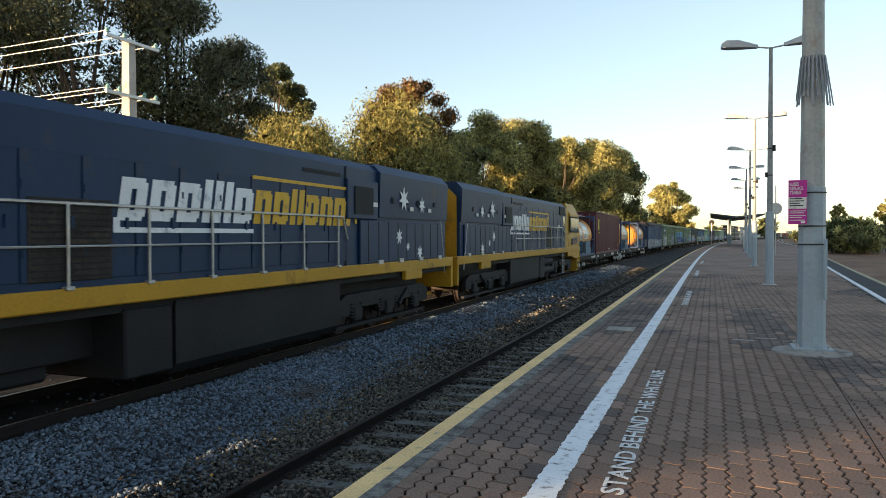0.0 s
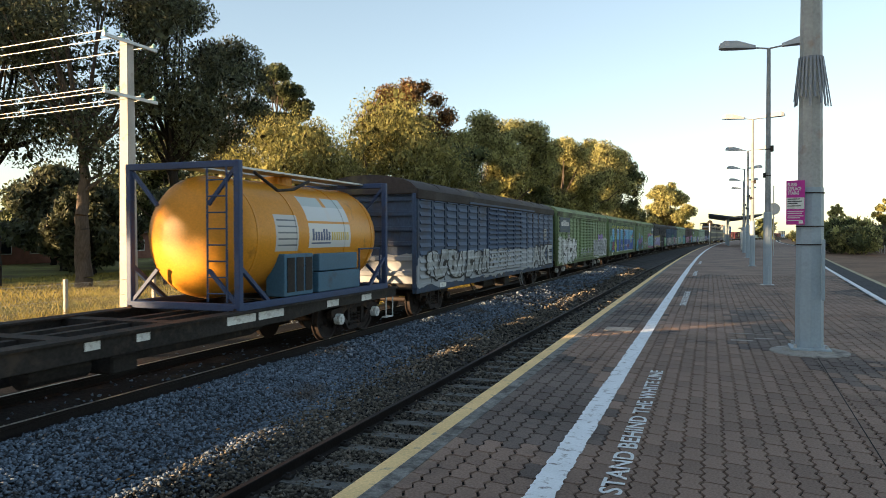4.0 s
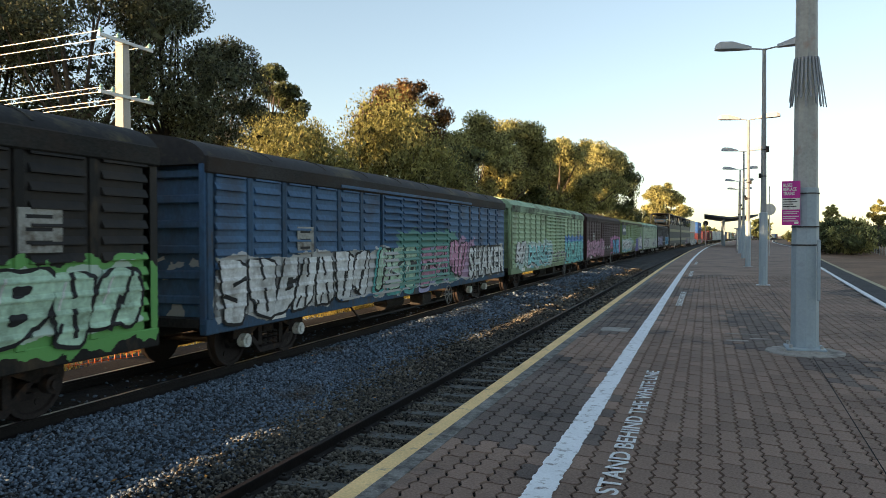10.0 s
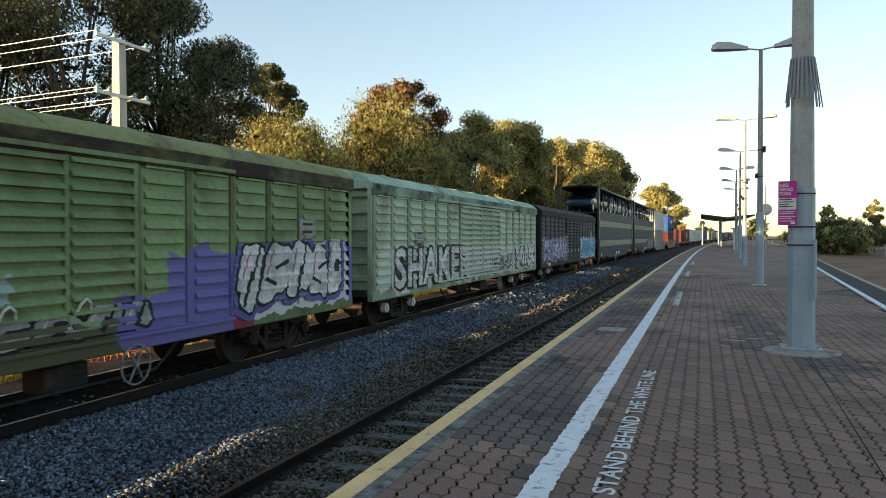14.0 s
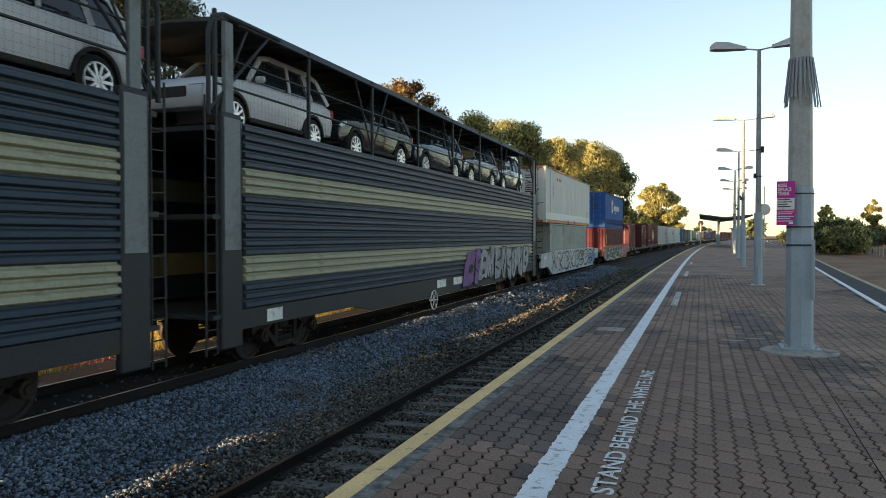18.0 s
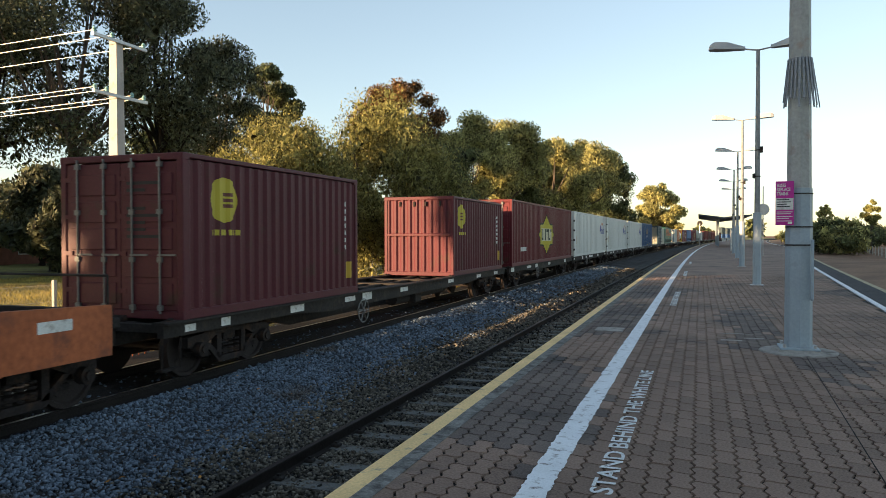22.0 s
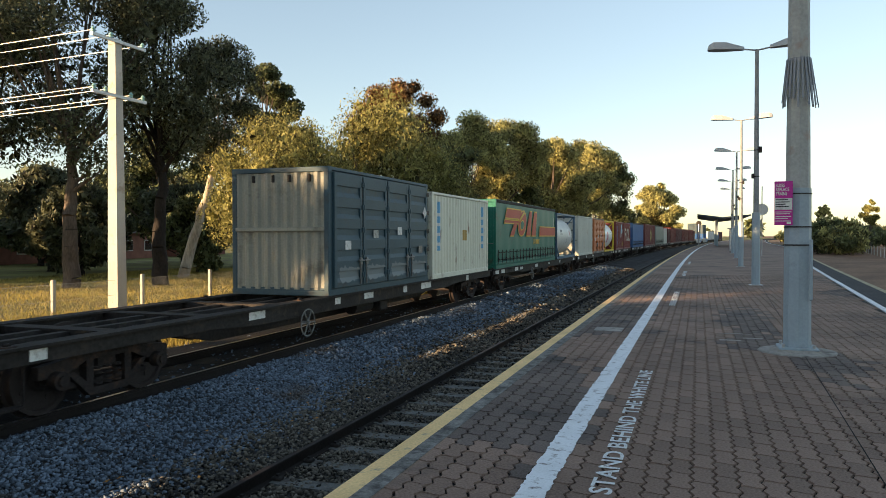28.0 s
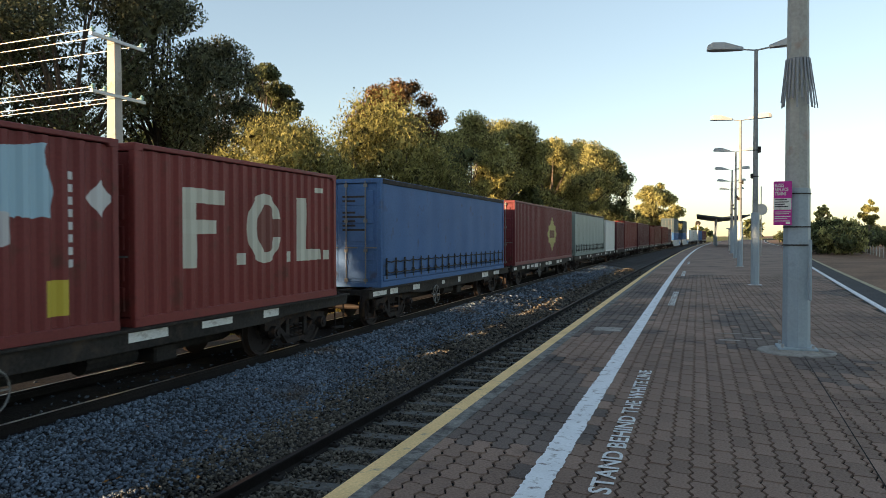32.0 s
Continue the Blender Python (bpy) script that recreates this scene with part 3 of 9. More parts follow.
# ---- containers: length along y, doors at one end, floor at z = 0
def corrugated(L, H, pitch=.278, depth=.046):
    """One long side: waves drawn up from the sill to the top rail."""
    n = max(4, round(L / pitch))
    p = L / n
    g = Geo()
    pts = []
    for i in range(n):
        y = -L / 2 + i * p
        pts += [(0, y), (0, y + p * .28), (-depth, y + p * .5), (-depth, y + p * .78)]
    pts.append((0, L / 2))
    k = len(pts)
    g.v = [(x, y, 0) for x, y in pts] + [(x, y, H) for x, y in pts]
    g.f = [(i, i + 1, k + i + 1, k + i) for i in range(k - 1)]
    g.m = [0] * (k - 1)
    return g.mesh("side_wall")


def casting():
    return Geo().box(-.085, .085, -.09, .09, 0, .118, ch=.012).mesh("corner_casting")


def box_frame(L, H, W=2.438, post=.12):
    g = Geo()
    w, h = W / 2, L / 2
    for sx in (-1, 1):
        for sy in (-1, 1):
            g.box(sx * (w - post), sx * w, sy * (h - post), sy * h, .0, H, ch=.015)
    g.box(-w + .05, w - .05, -h + .05, h - .05, .13, .17)
    g.box(-w + .05, w - .05, -h + .05, h - .05, H - .06, H - .035)
    return g


def box_rails(L, H, W=2.438):
    g = Geo()
    w, h = W / 2 + .002, L / 2 + .002
    for sx in (-1, 1):
        g.box(sx * (w - .09), sx * w, -h, h, .0, .15, ch=.012)
        g.box(sx * (w - .07), sx * w, -h, h, H - .075, H, ch=.012)
    for sy in (-1, 1):
        g.box(-w, w, sy * (h - .1), sy * h, 0, .13, ch=.012)
        g.box(-w, w, sy * (h - .1), sy * h, H - .11, H, ch=.012)
    return g


def castings(c, L, H, W, m):
    me = shared("casting", casting)
    for sx in (-1, 1):
        for sy in (-1, 1):
            for z in (-.003, H - .115):
                part("corner_casting", me, m, c, at=Matrix.Translation((sx * (W / 2 - .081), sy * (L / 2 - .086), z)))


def doors(c, L, H, W, m, end=-1):
    """Two door leaves with four lock rods each on the container's end."""
    dw = W / 2 - .13
    def leaf():
        g = Geo()
        g.box(0, dw, -.025, .025, 0, H - .27, ch=.008)
        n = 5
        for i in range(n):
            z0 = .08 + i * (H - .43) / n
            g.box(.08, dw - .08, -.045, -.02, z0, z0 + (H - .43) / n - .09, ch=.012)
        for i in range(4):
            z = .25 + i * (H - .8) / 3
            g.box(-.02, .12, -.05, -.02, z, z + .07)
        return g.mesh("door_leaf")
    def rod():
        g = Geo().tube([(0, 0, -.05), (0, 0, H - .2)], .017, 6)
        for z in (.0, .75, 1.5, H - .35):
            g.box(-.045, .045, -.02, .03, z, z + .08)
        g.box(-.02, .32, -.035, -.012, .85, .88)
        return g.mesh("lock_rod")
    lm, rm = shared(("leaf", H, W), leaf), shared(("rod", H), rod)
    y = end * (L / 2 - .045)
    turn = Matrix.Identity(4) if end < 0 else Matrix.Rotation(math.pi, 4, "Z")
    for i, x in enumerate((-W / 2 + .125, .005)):
        d = part("door_leaf", lm, m, c, at=turn @ Matrix.Translation((x, end * y * (1 if end < 0 else 1) if False else -abs(y), .14)))
        for rx in (.25, dw - .3):
            part("lock_rod", rm, M_ROD, d, at=Matrix.Translation((rx, -.065, 0)))
        if i == 1:
            bars_ = Geo()
            for q in range(7):
                bars_.box(.14, .14 + (.36 if q % 3 else .62), -.052, -.046, H - .62 - q * .11 - (.18 if q > 1 else 0), H - .57 - q * .11 - (.18 if q > 1 else 0))
            tagged(part("data_text", bars_, M_INK0, d, "dark unreadable data lines"), kind="stuff")


def end_wall(c, L, H, W, m, end, name="end_wall"):
    me = shared(("end", H, W), lambda: corrugated(W - .2, H - .2, .26, .045))
    z = Matrix.Rotation(radians(-90 if end < 0 else 90), 4, "Z")
    part(name, me, m, c, at=Matrix.Translation((0, end * (L / 2 - .02), .11)) @ z)
    if L < 7:
        part("end_rail", shared(("erail", W), lambda: Geo().box(-W / 2 + .1, W / 2 - .1, -.035, .035, 0, .09, ch=.015).mesh("end_rail")), m, c, at=Matrix.Translation((0, end * (L / 2 - .01), H * .5)))
        for k in (-.65, -.15, .25, .75):
            part("lashing_ring", shared("lring", lambda: Geo().box(-.03, .03, -.03, .03, 0, .16, ch=.01).mesh("lashing_ring")), M_BLACK, c, at=Matrix.Translation((k, end * (L / 2 - .01), H - .32)))


def container(ends, y, z, L, H, m, label, W=2.438, style="corrugated", door_end=-1, marks=(), rails=None):
    pm = PLAIN.get(m.name, m)
    c = thing("shipping_container", label, "container", "containers on the train")
    part("frame", shared(("frame", L, H, W), lambda: box_frame(L, H, W).mesh("frame")), pm, c)
    part("rail_frame", shared(("rails", L, H, W), lambda: box_rails(L, H, W).mesh("rail_frame")), rails or pm, c)
    castings(c, L, H, W, pm)
    if style == "corrugated":
        me = shared(("side", L, H), lambda: corrugated(L - .2, H - .2))
    elif style == "reefer":
        me = shared(("flat", L, H), lambda: reefer_side(L - .2, H - .2, .45))
    elif style == "side_door":
        me = shared(("plain", L, H), lambda: Geo().box(-.03, 0, -(L - .2) / 2, (L - .2) / 2, 0, H - .2).mesh("side_wall"))
    if style != "curtain":
        for sx in (-1, 1):
            part("side_wall", me, m, c, at=Matrix.Translation((sx * (W / 2 - .012), 0, .11)) @ (Matrix.Identity(4) if sx > 0 else Matrix.Translation((.03, 0, 0)) if style == "reefer" else Matrix.Rotation(math.pi, 4, "Z")))
    if style == "reefer":
        seam = shared(("seam", H), lambda: Geo().box(0, .022, -.03, .03, .04, H - .25, ch=.009).mesh("seam"))
        y_ = -L / 2 + .7
        while y_ < L / 2 - .62:
            part("seam", seam, pm, c, at=Matrix.Translation((W / 2 - .012, y_, .11)))
            part("seam_gap", shared(("seamgap", H), lambda: Geo().box(0, .004, -.006, .006, .04, H - .25).mesh("seam_gap")), M_ROD, c, at=Matrix.Translation((W / 2 - .012, y_ + .036, .11)))
            y_ += .62 if abs(y_) < L / 2 - 2.2 else .31
        hinge = shared("reefer_hinge", lambda: Geo().box(-.05, .03, -.06, .06, -.06, .06, ch=.01).mesh("hinge"))
        for k in range(4):
            part("hinge", hinge, M_BLACK, c, at=Matrix.Translation((W / 2 - .01, -L / 2 + .03, .45 + k * .6)))
        part("cooling_unit", shared("rcool", lambda: Geo().box(-1.17, 1.17, -.40, -.06, .16, .76, ch=.02).mesh("cooling_unit")), M_BLACK, c, "black cooling unit in the open end frame", at=Matrix.Translation((0, L / 2, 0)))
        for sx in (-1, 1):
            part("recess_post", shared(("rpost", H), lambda: Geo().box(-.05, .05, -.06, .06, .1, H - .05, ch=.012).mesh("recess_post")), pm, c, at=Matrix.Translation((sx * (W / 2 - .048), L / 2 - .50, 0)))
            for z_ in (.80, 1.12, H * .70):
                part("cross_bar", shared("rcross", lambda: Geo().box(-.03, .03, -.46, -.06, -.035, .035, ch=.01).mesh("cross_bar")), pm, c, at=Matrix.Translation((sx * (W / 2 - .04), L / 2, z_)))
        for k in range(3):
            part("drain_pipe", shared(("rpipe", H), lambda: Geo().cyl((0, 0, .78), (0, 0, H - .1), .022, n=8).mesh("drain_pipe")), M_ROD, c, at=Matrix.Translation((W / 2 - .3 - .22 * k, L / 2 - .38, 0)))
        for sy in (-1, 1):
            part("lifting_plate", shared("rlift", lambda: Geo().prism([(-.13, 0), (.13, 0), (.13, -.2), (.07, -.28), (-.07, -.28), (-.13, -.2)], "x", 0, .03).mesh("lifting_plate")), pm, c, at=Matrix.Translation((W / 2 + .002, sy * 6.05, H - .02)))
    if style == "side_door":
        leaf = shared(("sdleaf", L, H), lambda: side_leaf((L - .3) / 4, H - .28))
        fw = (L - .3) / 4
        for i in range(4):
            d = part("side_door", leaf, m, c, at=Matrix.Translation((W / 2 + .004, -(L - .3) / 2 + (i + .5) * fw, .17)))
            for sy in (-1, 1):
                part("stile", shared(("stile", H), lambda: Geo().box(-.02, .05, -.058, .058, 0, H - .28, ch=.008).mesh("stile")), pm, d, at=Matrix.Translation((0, sy * (fw / 2 - .092), 0)))
            # The black seal is drawn wider to take in the shadow beside it
            part("door_seal", shared(("dseal", H), lambda: Geo().box(-.02, .03, -.03, .03, 0, H - .28).mesh("door_seal")), M_RUBBER, d, "black rubber door seal, widened for the shadow beside it", at=Matrix.Translation((0, fw / 2, 0)))
            side = 1 if i % 2 == 0 else -1
            part("lock_handle", shared("sdhandle", lambda: Geo().tube([(0, 0, 0), (0, 0, .62)], .022, 6).box(0, .05, -.16, .12, .52, .56, ch=.008).box(-.01, .03, -.06, .06, .45, .60, ch=.006).mesh("lock_handle")), M_ROD, d, at=Matrix.Translation((.062, side * (fw / 2 - .16), .02)))
            for k in range(5):
                end_ = i == 3
                part("hinge", shared("sdhinge", lambda: Geo().box(-.01, .03, -.075, .075, -.06, .06, ch=.008).cyl((.03, 0, -.06), (.03, 0, .06), .02, n=8).mesh("hinge")), M_WORNRAIL if end_ else pm, d, at=Matrix.Translation((.05, fw / 2 - (.02 if end_ else 0), .22 + k * (H - .7) / 4)))
            part("plate", shared("sdplate", lambda: Geo().box(-.003, .003, -.14, .14, -.10, .10).mesh("plate")), (M_MARK, M_PLATE0, M_MARK, M_ROD)[i], d, at=Matrix.Translation((.05, -.05 + .06 * i, H * (.33, .42, .45, .27)[i])))
        part("hazard_diamond", shared("sddiam", lambda: Geo().prism([(0, -.17), (.17, 0), (0, .17), (-.17, 0)], "x", 0, .004).mesh("hazard_diamond")), M_MARK, c, "white diamond placard", at=Matrix.Translation((W / 2 + .056, L / 2 - .40, H * .70)))
    if style == "curtain":
        curtain_side(c, L, H, W, m, marks)
    doors(c, L, H, W, pm, door_end)
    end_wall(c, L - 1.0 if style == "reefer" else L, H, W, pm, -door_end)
    rides(c, ends, y, z)
    return c


M_WORNRAIL = mat("scuffed_grey_rail_paint", (.24, .24, .22), .7, var=.25, dirt=(.09, .07, .05), dirt_amt=.45, dirt_scale=3)
M_PLATE0 = mat("worn_label", (.42, .42, .38), .7, var=.2, dirt=(.2, .17, .14), dirt_amt=.3, dirt_scale=8)


def side_leaf(w, H):
    """A folding door leaf pressed into five bands: sharp below, sloping back above."""
    n, d = 5, (H - .16) / 5
    prof = [(-.02, 0), (.046, 0)]
    for i in range(n):
        z = .10 + i * d
        prof += [(.046, z), (.008, z + .10), (.008, z + d * .52), (.046, z + d * .53)]
    prof += [(.046, H), (-.02, H)]
    return Geo().prism(prof, "y", -w / 2 + .13, w / 2 - .13).mesh("side_door")


def reefer_side(L, H, recess):
    return Geo().box(-.03, 0, -L / 2, L / 2 - recess, 0, H).mesh("side_wall")


def curtain_side(c, L, H, W, m, marks):
    for sx in (-1, 1):
        n = 60
        g = Geo()
        rnd = random.Random(int(L * 100) + int(H * 100))
        for i in range(n + 1):
            y = -(L - .3) / 2 + i * (L - .3) / n
            for z, k in ((.30, 1.0), (H * .4, .5), (H * .75, .8), (H - .08, .1)):
                g.v.append((sx * (W / 2 - .012 + k * .016 * math.sin(i * .9 + rnd.random())), y, z))
        for i in range(n):
            for j in range(3):
                g.f.append((i * 4 + j, i * 4 + j + 1, (i + 1) * 4 + j + 1, (i + 1) * 4 + j))
                g.m.append(0)
        part("curtain", g, m, c, "tarpaulin side curtain", smooth=True)
        rave = Geo().box(sx * (W / 2 - .05), sx * (W / 2 + .02), -(L - .25) / 2, (L - .25) / 2, .16, .28, ch=.01)
        part("lower_rail", rave, m, c)
        if sx > 0:
            strap = shared("strap", lambda: Geo().box(0, .014, -.038, .038, -.02, .52, ch=.004).box(-.005, .03, -.05, .05, .10, .22, ch=.008).mesh("buckle_strap"))
            k = 20 if L > 11 else 12
            for i in range(k):
                part("buckle_strap", strap, M_BLACK, c, at=Matrix.Translation((W / 2 + .012, -(L - .6) / 2 + i * (L - .6) / (k - 1), .22)))
            for z_ in (.38, .66):
                part("hem_rope", Geo().tube([(W / 2 + .026, -(L - .6) / 2 + i * (L - .6) / ((k - 1) * 2), z_ - (.035 if i % 2 else 0)) for i in range(2 * k - 1)], .016, 5), M_BLACK, c)
            part("top_rail", Geo().box(W / 2 - .05, W / 2 + .016, -L / 2 + .1, L / 2 - .1, H - .13, H - .012, ch=.01), M_BLACK, c)


M_LOCKER = paintm("steel_blue_locker_paint", (.055, .13, .20))


def tank_container(ends, y, z, m_tank, m_frame, label, frame_solid=False, R=1.12, L=6.06, H=2.59):
    c = thing("tank_container", label, "tank container", "tank containers on the train")
    W, h = 2.438, L / 2
    g = Geo()
    for sy in (-1, 1):
        for sx in (-1, 1):
            g.box(sx * (W / 2 - .12), sx * W / 2, sy * (h - .12), sy * h, 0, H, ch=.015)
            g.bar((sx * (W / 2 - .08), sy * (h - .06), H - .1), (sx * .55, sy * (h - .06), H - .75), .06, .06)
            g.bar((sx * (W / 2 - .08), sy * (h - .06), .1), (sx * .55, sy * (h - .06), .7), .06, .06)
        g.box(-W / 2, W / 2, sy * (h - .11), sy * h, 0, .13, ch=.012)
        g.box(-W / 2, W / 2, sy * (h - .11), sy * h, H - .12, H, ch=.012)
    part("end_frame", g, m_frame, c)
    g = Geo()
    for sx in (-1, 1):
        g.box(sx * (W / 2 - .1), sx * W / 2, -h, h, .0, .13, ch=.012)
        for sy in (-1, 1):
            g.bar((sx * (W / 2 - .06), sy * (h - .1), .75), (sx * (W / 2 - .06), sy * (h - .95), .1), .07, .07)
        if frame_solid:
            g.box(sx * (W / 2 - .09), sx * W / 2, -h, h, H - .11, H, ch=.012)
    part("side_rail", g, m_frame, c)
    prof = [(-h + .14, .02), (-h + .16, R * .45), (-h + .22, R * .7), (-h + .32, R * .88), (-h + .46, R * .97), (-h + .62, R),
            (h - .62, R), (h - .46, R * .97), (h - .32, R * .88), (h - .22, R * .7), (h - .16, R * .45), (h - .14, .02)]
    part("tank", Geo().lathe(prof, 0, .16 + R, "y", 40), m_tank, c, smooth=True)
    for yy in () if frame_solid else (-h + .7, -h * .33, h * .33, h - .7):
        part("band", Geo().lathe([(yy - .03, R + .012), (yy + .03, R + .012)], 0, .16 + R, "y", 40), m_tank, c, smooth=True)
    part("walkway", Geo().box(.1, .6, -h + .1, h - .1, H - .05, H - .01).box(-.6, -.1, -h + .1, h - .1, H - .05, H - .01), M_GALV, c)
    part("manhole", Geo().lathe([(H - .25, .32), (H - .06, .32), (H - .04, .25)], 0, 0, "z", 20), m_tank, c)
    lad = Geo()
    for x in (.55, .95):
        lad.tube([(x, -h + .02, .15), (x, -h + .02, H - .1)], .02, 5)
    for i in range(8):
        lad.tube([(.55, -h + .02, .3 + i * .28), (.95, -h + .02, .3 + i * .28)], .014, 5)
    part("ladder", lad, m_frame, c)
    if not frame_solid:
        box_ = part("heater_cabinet", Geo().box(.78, 1.2, -1.6, -.55, .14, .95, ch=.015), M_LOCKER, c, "blue steel heater cabinet")
        for k in range(3):
            part("louvre", Geo().box(1.2, 1.215, -1.52 + k * .33, -1.26 + k * .33, .22, .88, ch=.004), M_BLACK, box_)
        part("tool_box", Geo().box(.82, 1.21, -.35, 1.5, .14, .55, ch=.015).box(.86, 1.2, -.3, 1.4, .57, .93, ch=.015), M_LOCKER, c, "blue steel locker")
        part("guard_rail", Geo().tube([(1.2, 1.5, .14), (1.2, 1.5, 1.0), (1.2, 2.6, 1.0), (1.2, 2.6, .14)], .022, 6), m_frame, c)
        part("hose", Geo().tube([(.95, -2.2, 2.45), (1.05, -1.6, 2.15), (1.02, -1.0, 2.2), (.9, -.2, 2.42)], .03, 6), M_BLACK, c, smooth=True)
    rides(c, ends, y, z)
    return c


shared("marking", lambda: Geo().box(0, .006, -.25, .25, -.07, .07).mesh("marking"))
def van(u0, m, m_roof, label, L=17.7, extra=None, m_post=None):
    """A louvred bogie van: panels with pressed ribs between posts, two sliding louvre doors, an arched roof."""
    h, W = L / 2, 2.9
    w = thing("louvre_van", label, "louvre van", "louvre vans of the train")
    zf, ze = 1.0, 3.42
    x = W / 2
    for sx in (-1, 1):
        part("sill", shared(("vsill", sx), lambda: Geo().box(sx * (x - .12), sx * (x + .015), -h, h, zf - .26, zf, ch=.015).mesh("sill")), m_post or m, w)
        part("frame_beam", shared(("vbeam", sx), lambda: Geo().box(sx * .2, sx * .35, -h - .2, h + .2, .65, .9).mesh("frame_beam")), M_BLACK, w)
    part("floor", shared("vfloor", lambda: Geo().box(-x + .13, x - .13, -h, h, zf - .15, zf - .01).mesh("floor")), M_BLACK, w)
    for sy in (-1, 1):
        e = part("end_wall", shared(("vend", sy), lambda: Geo().box(-x + .02, x - .02, sy * (h - .25), sy * (h - .2), zf, ze + .1).mesh("end_wall")), m, w)
        for xx in (-x + .06, x - .06):
            part("corner_post", shared(("vcp", sy, xx), lambda: Geo().box(xx - .06, xx + .06, sy * (h - .3), sy * h, zf - .1, ze, ch=.012).mesh("corner_post")), m, w)
        for i in range(6):
            part("end_rib", shared(("ver", sy, i), lambda: Geo().box(-x + .12, x - .12, sy * (h - .2), sy * (h - .12), zf + .2 + i * .4, zf + .34 + i * .4, ch=.02).mesh("end_rib")), m, e)
    n = 14
    arc = [(x + .03, ze - .02), (x + .03, ze + .08)] + [((x - .02) * math.cos(a), ze + .1 + .40 * math.sin(a)) for a in (i * math.pi / n for i in range(1, n))] + [(-x - .03, ze + .08), (-x - .03, ze - .02)]
    part("roof", Geo().prism(arc, "y", -h, h), m_roof, w, smooth=True)
    a2 = [(p[0] * 1.004, p[1] + .012) for p in arc[2:-2]]
    seam = shared("vseam", lambda: Geo().prism(a2 + [(q[0] * .99, q[1] - .02) for q in reversed(a2)], "y", -.02, .02).mesh("roof_seam"))
    for i in range(1, 9):
        part("roof_seam", seam, m_roof, w, at=Matrix.Translation((0, -h + i * L / 9, 0)))
    gut = Geo()
    for sx in (-1, 1):
        gut.box(sx * (x - .02), sx * (x + .062), -h, h, ze - .16, ze + .11, ch=.02)
    part("gutter", gut, extra or m_roof, w)
    # bays: panels at both ends, louvre doors amidships
    pw = 1.06
    bays = []
    y = -h + .1
    for i in range(6):
        bays.append(("panel", y, pw)); y += pw
    dw = (2 * h - .2 - 12 * pw) / 2
    for i in range(2):
        bays.append(("louvre_door", y, dw)); y += dw
    for i in range(6):
        bays.append(("panel", y, pw)); y += pw

    def panel(sx, y):
        return Geo().box(sx * (x - .04), sx * x, sx * (y + .05), sx * (y + pw - .05), zf, ze - .05).mesh("panel")

    def rib(sx, y, i):
        z = zf + .12 + i * .21
        return Geo().prism([(sx * (x - .002), z), (sx * (x + .05), z + .006), (sx * (x + .05), z + .022), (sx * (x - .002), z + .12)], "y", sx * (y + .14), sx * (y + pw - .14)).mesh("pressed_rib")

    def post(sx, y):
        return Geo().box(sx * (x - .04), sx * (x + .03), sx * (y - .07), sx * (y + .07), zf - .02, ze - .04, ch=.012).mesh("post")

    def far_posts():
        g = Geo()
        for kind_, y_, _ in bays:
            if kind_ == "panel":
                g.box(-x - .03, -x + .04, -y_ - .07, -y_ + .07, zf - .02, ze - .04, ch=.012)
        return g.mesh("far_posts")

    def door(sx, y):
        g = Geo().box(sx * (x - .04), sx * x, sx * (y + .02), sx * (y + dw - .02), zf + .03, ze - .06)
        for z in (zf + .03, ze - .14):
            g.box(sx * x, sx * (x + .05), sx * (y + .02), sx * (y + dw - .02), z, z + .08)
        for yy in (.02, dw / 2 - .04, dw - .10):
            g.box(sx * x, sx * (x + .05), sx * (y + yy), sx * (y + yy + .08), zf + .03, ze - .06, ch=.01)
        return g.mesh("louvre_door")

    def slat(sx, y, i, half):
        z = zf + .14 + i * .17
        a, b = (.1, dw / 2 - .05) if half == 0 else (dw / 2 + .05, dw - .1)
        return Geo().prism([(sx * x, z), (sx * (x + .095), z + .005), (sx * (x + .095), z + .025), (sx * x, z + .125)], "y", sx * (y + a), sx * (y + b)).mesh("louvre_slat")

    for sx in (1, -1):
        for bi, (kind, y, bw) in enumerate(bays):
            key = (kind, sx, bi, L)
            d = part(kind, shared(key, lambda: panel(sx, y) if kind == "panel" else door(sx, y)), m, w)
            if kind == "panel":
                if sx > 0:
                    part("post", shared(("post",) + key, lambda: post(sx, y)), m_post or m, w)
                    for i in range(11):
                        part("pressed_rib", shared((i,) + key, lambda: rib(sx, y, i)), m, d)
            elif sx > 0:
                for i in range(13):
                    for half in (0, 1):
                        part("louvre_slat", shared((i, half) + key, lambda: slat(sx, y, i, half)), m, d)
                for yy in (.25, dw * .55):
                    part("door_handle", shared("vhandle", lambda: Geo().tube([(0, .0, -.02), (.05, .02, .1), (.06, .1, .16), (.05, .18, .1), (0, .22, -.02)], .018, 5).mesh("door_handle")), M_MARK, d, at=Matrix.Translation((x + .05, y + yy, zf + .35)))
        for z0_, z1_, dx_ in ((ze - .12, ze - .06, .09), (zf - .08, zf - .03, .08)):
            part("door_track", shared(("vtrack", sx, z0_), lambda: Geo().box(sx * x, sx * (x + dx_), sx * bays[4][1], sx * bays[10][1], z0_, z1_).mesh("door_track")), m, w)
    tagged(part("far_posts", shared("farposts", far_posts), m_post or m, w), kind="stuff")
    uc = u0 + h
    for sy in (-1, 1):
        bogie(w, sy * (h - 2.4), uc, M_MARK if int(u0) % 3 == 0 else None)
    couplers(w, h + .45)
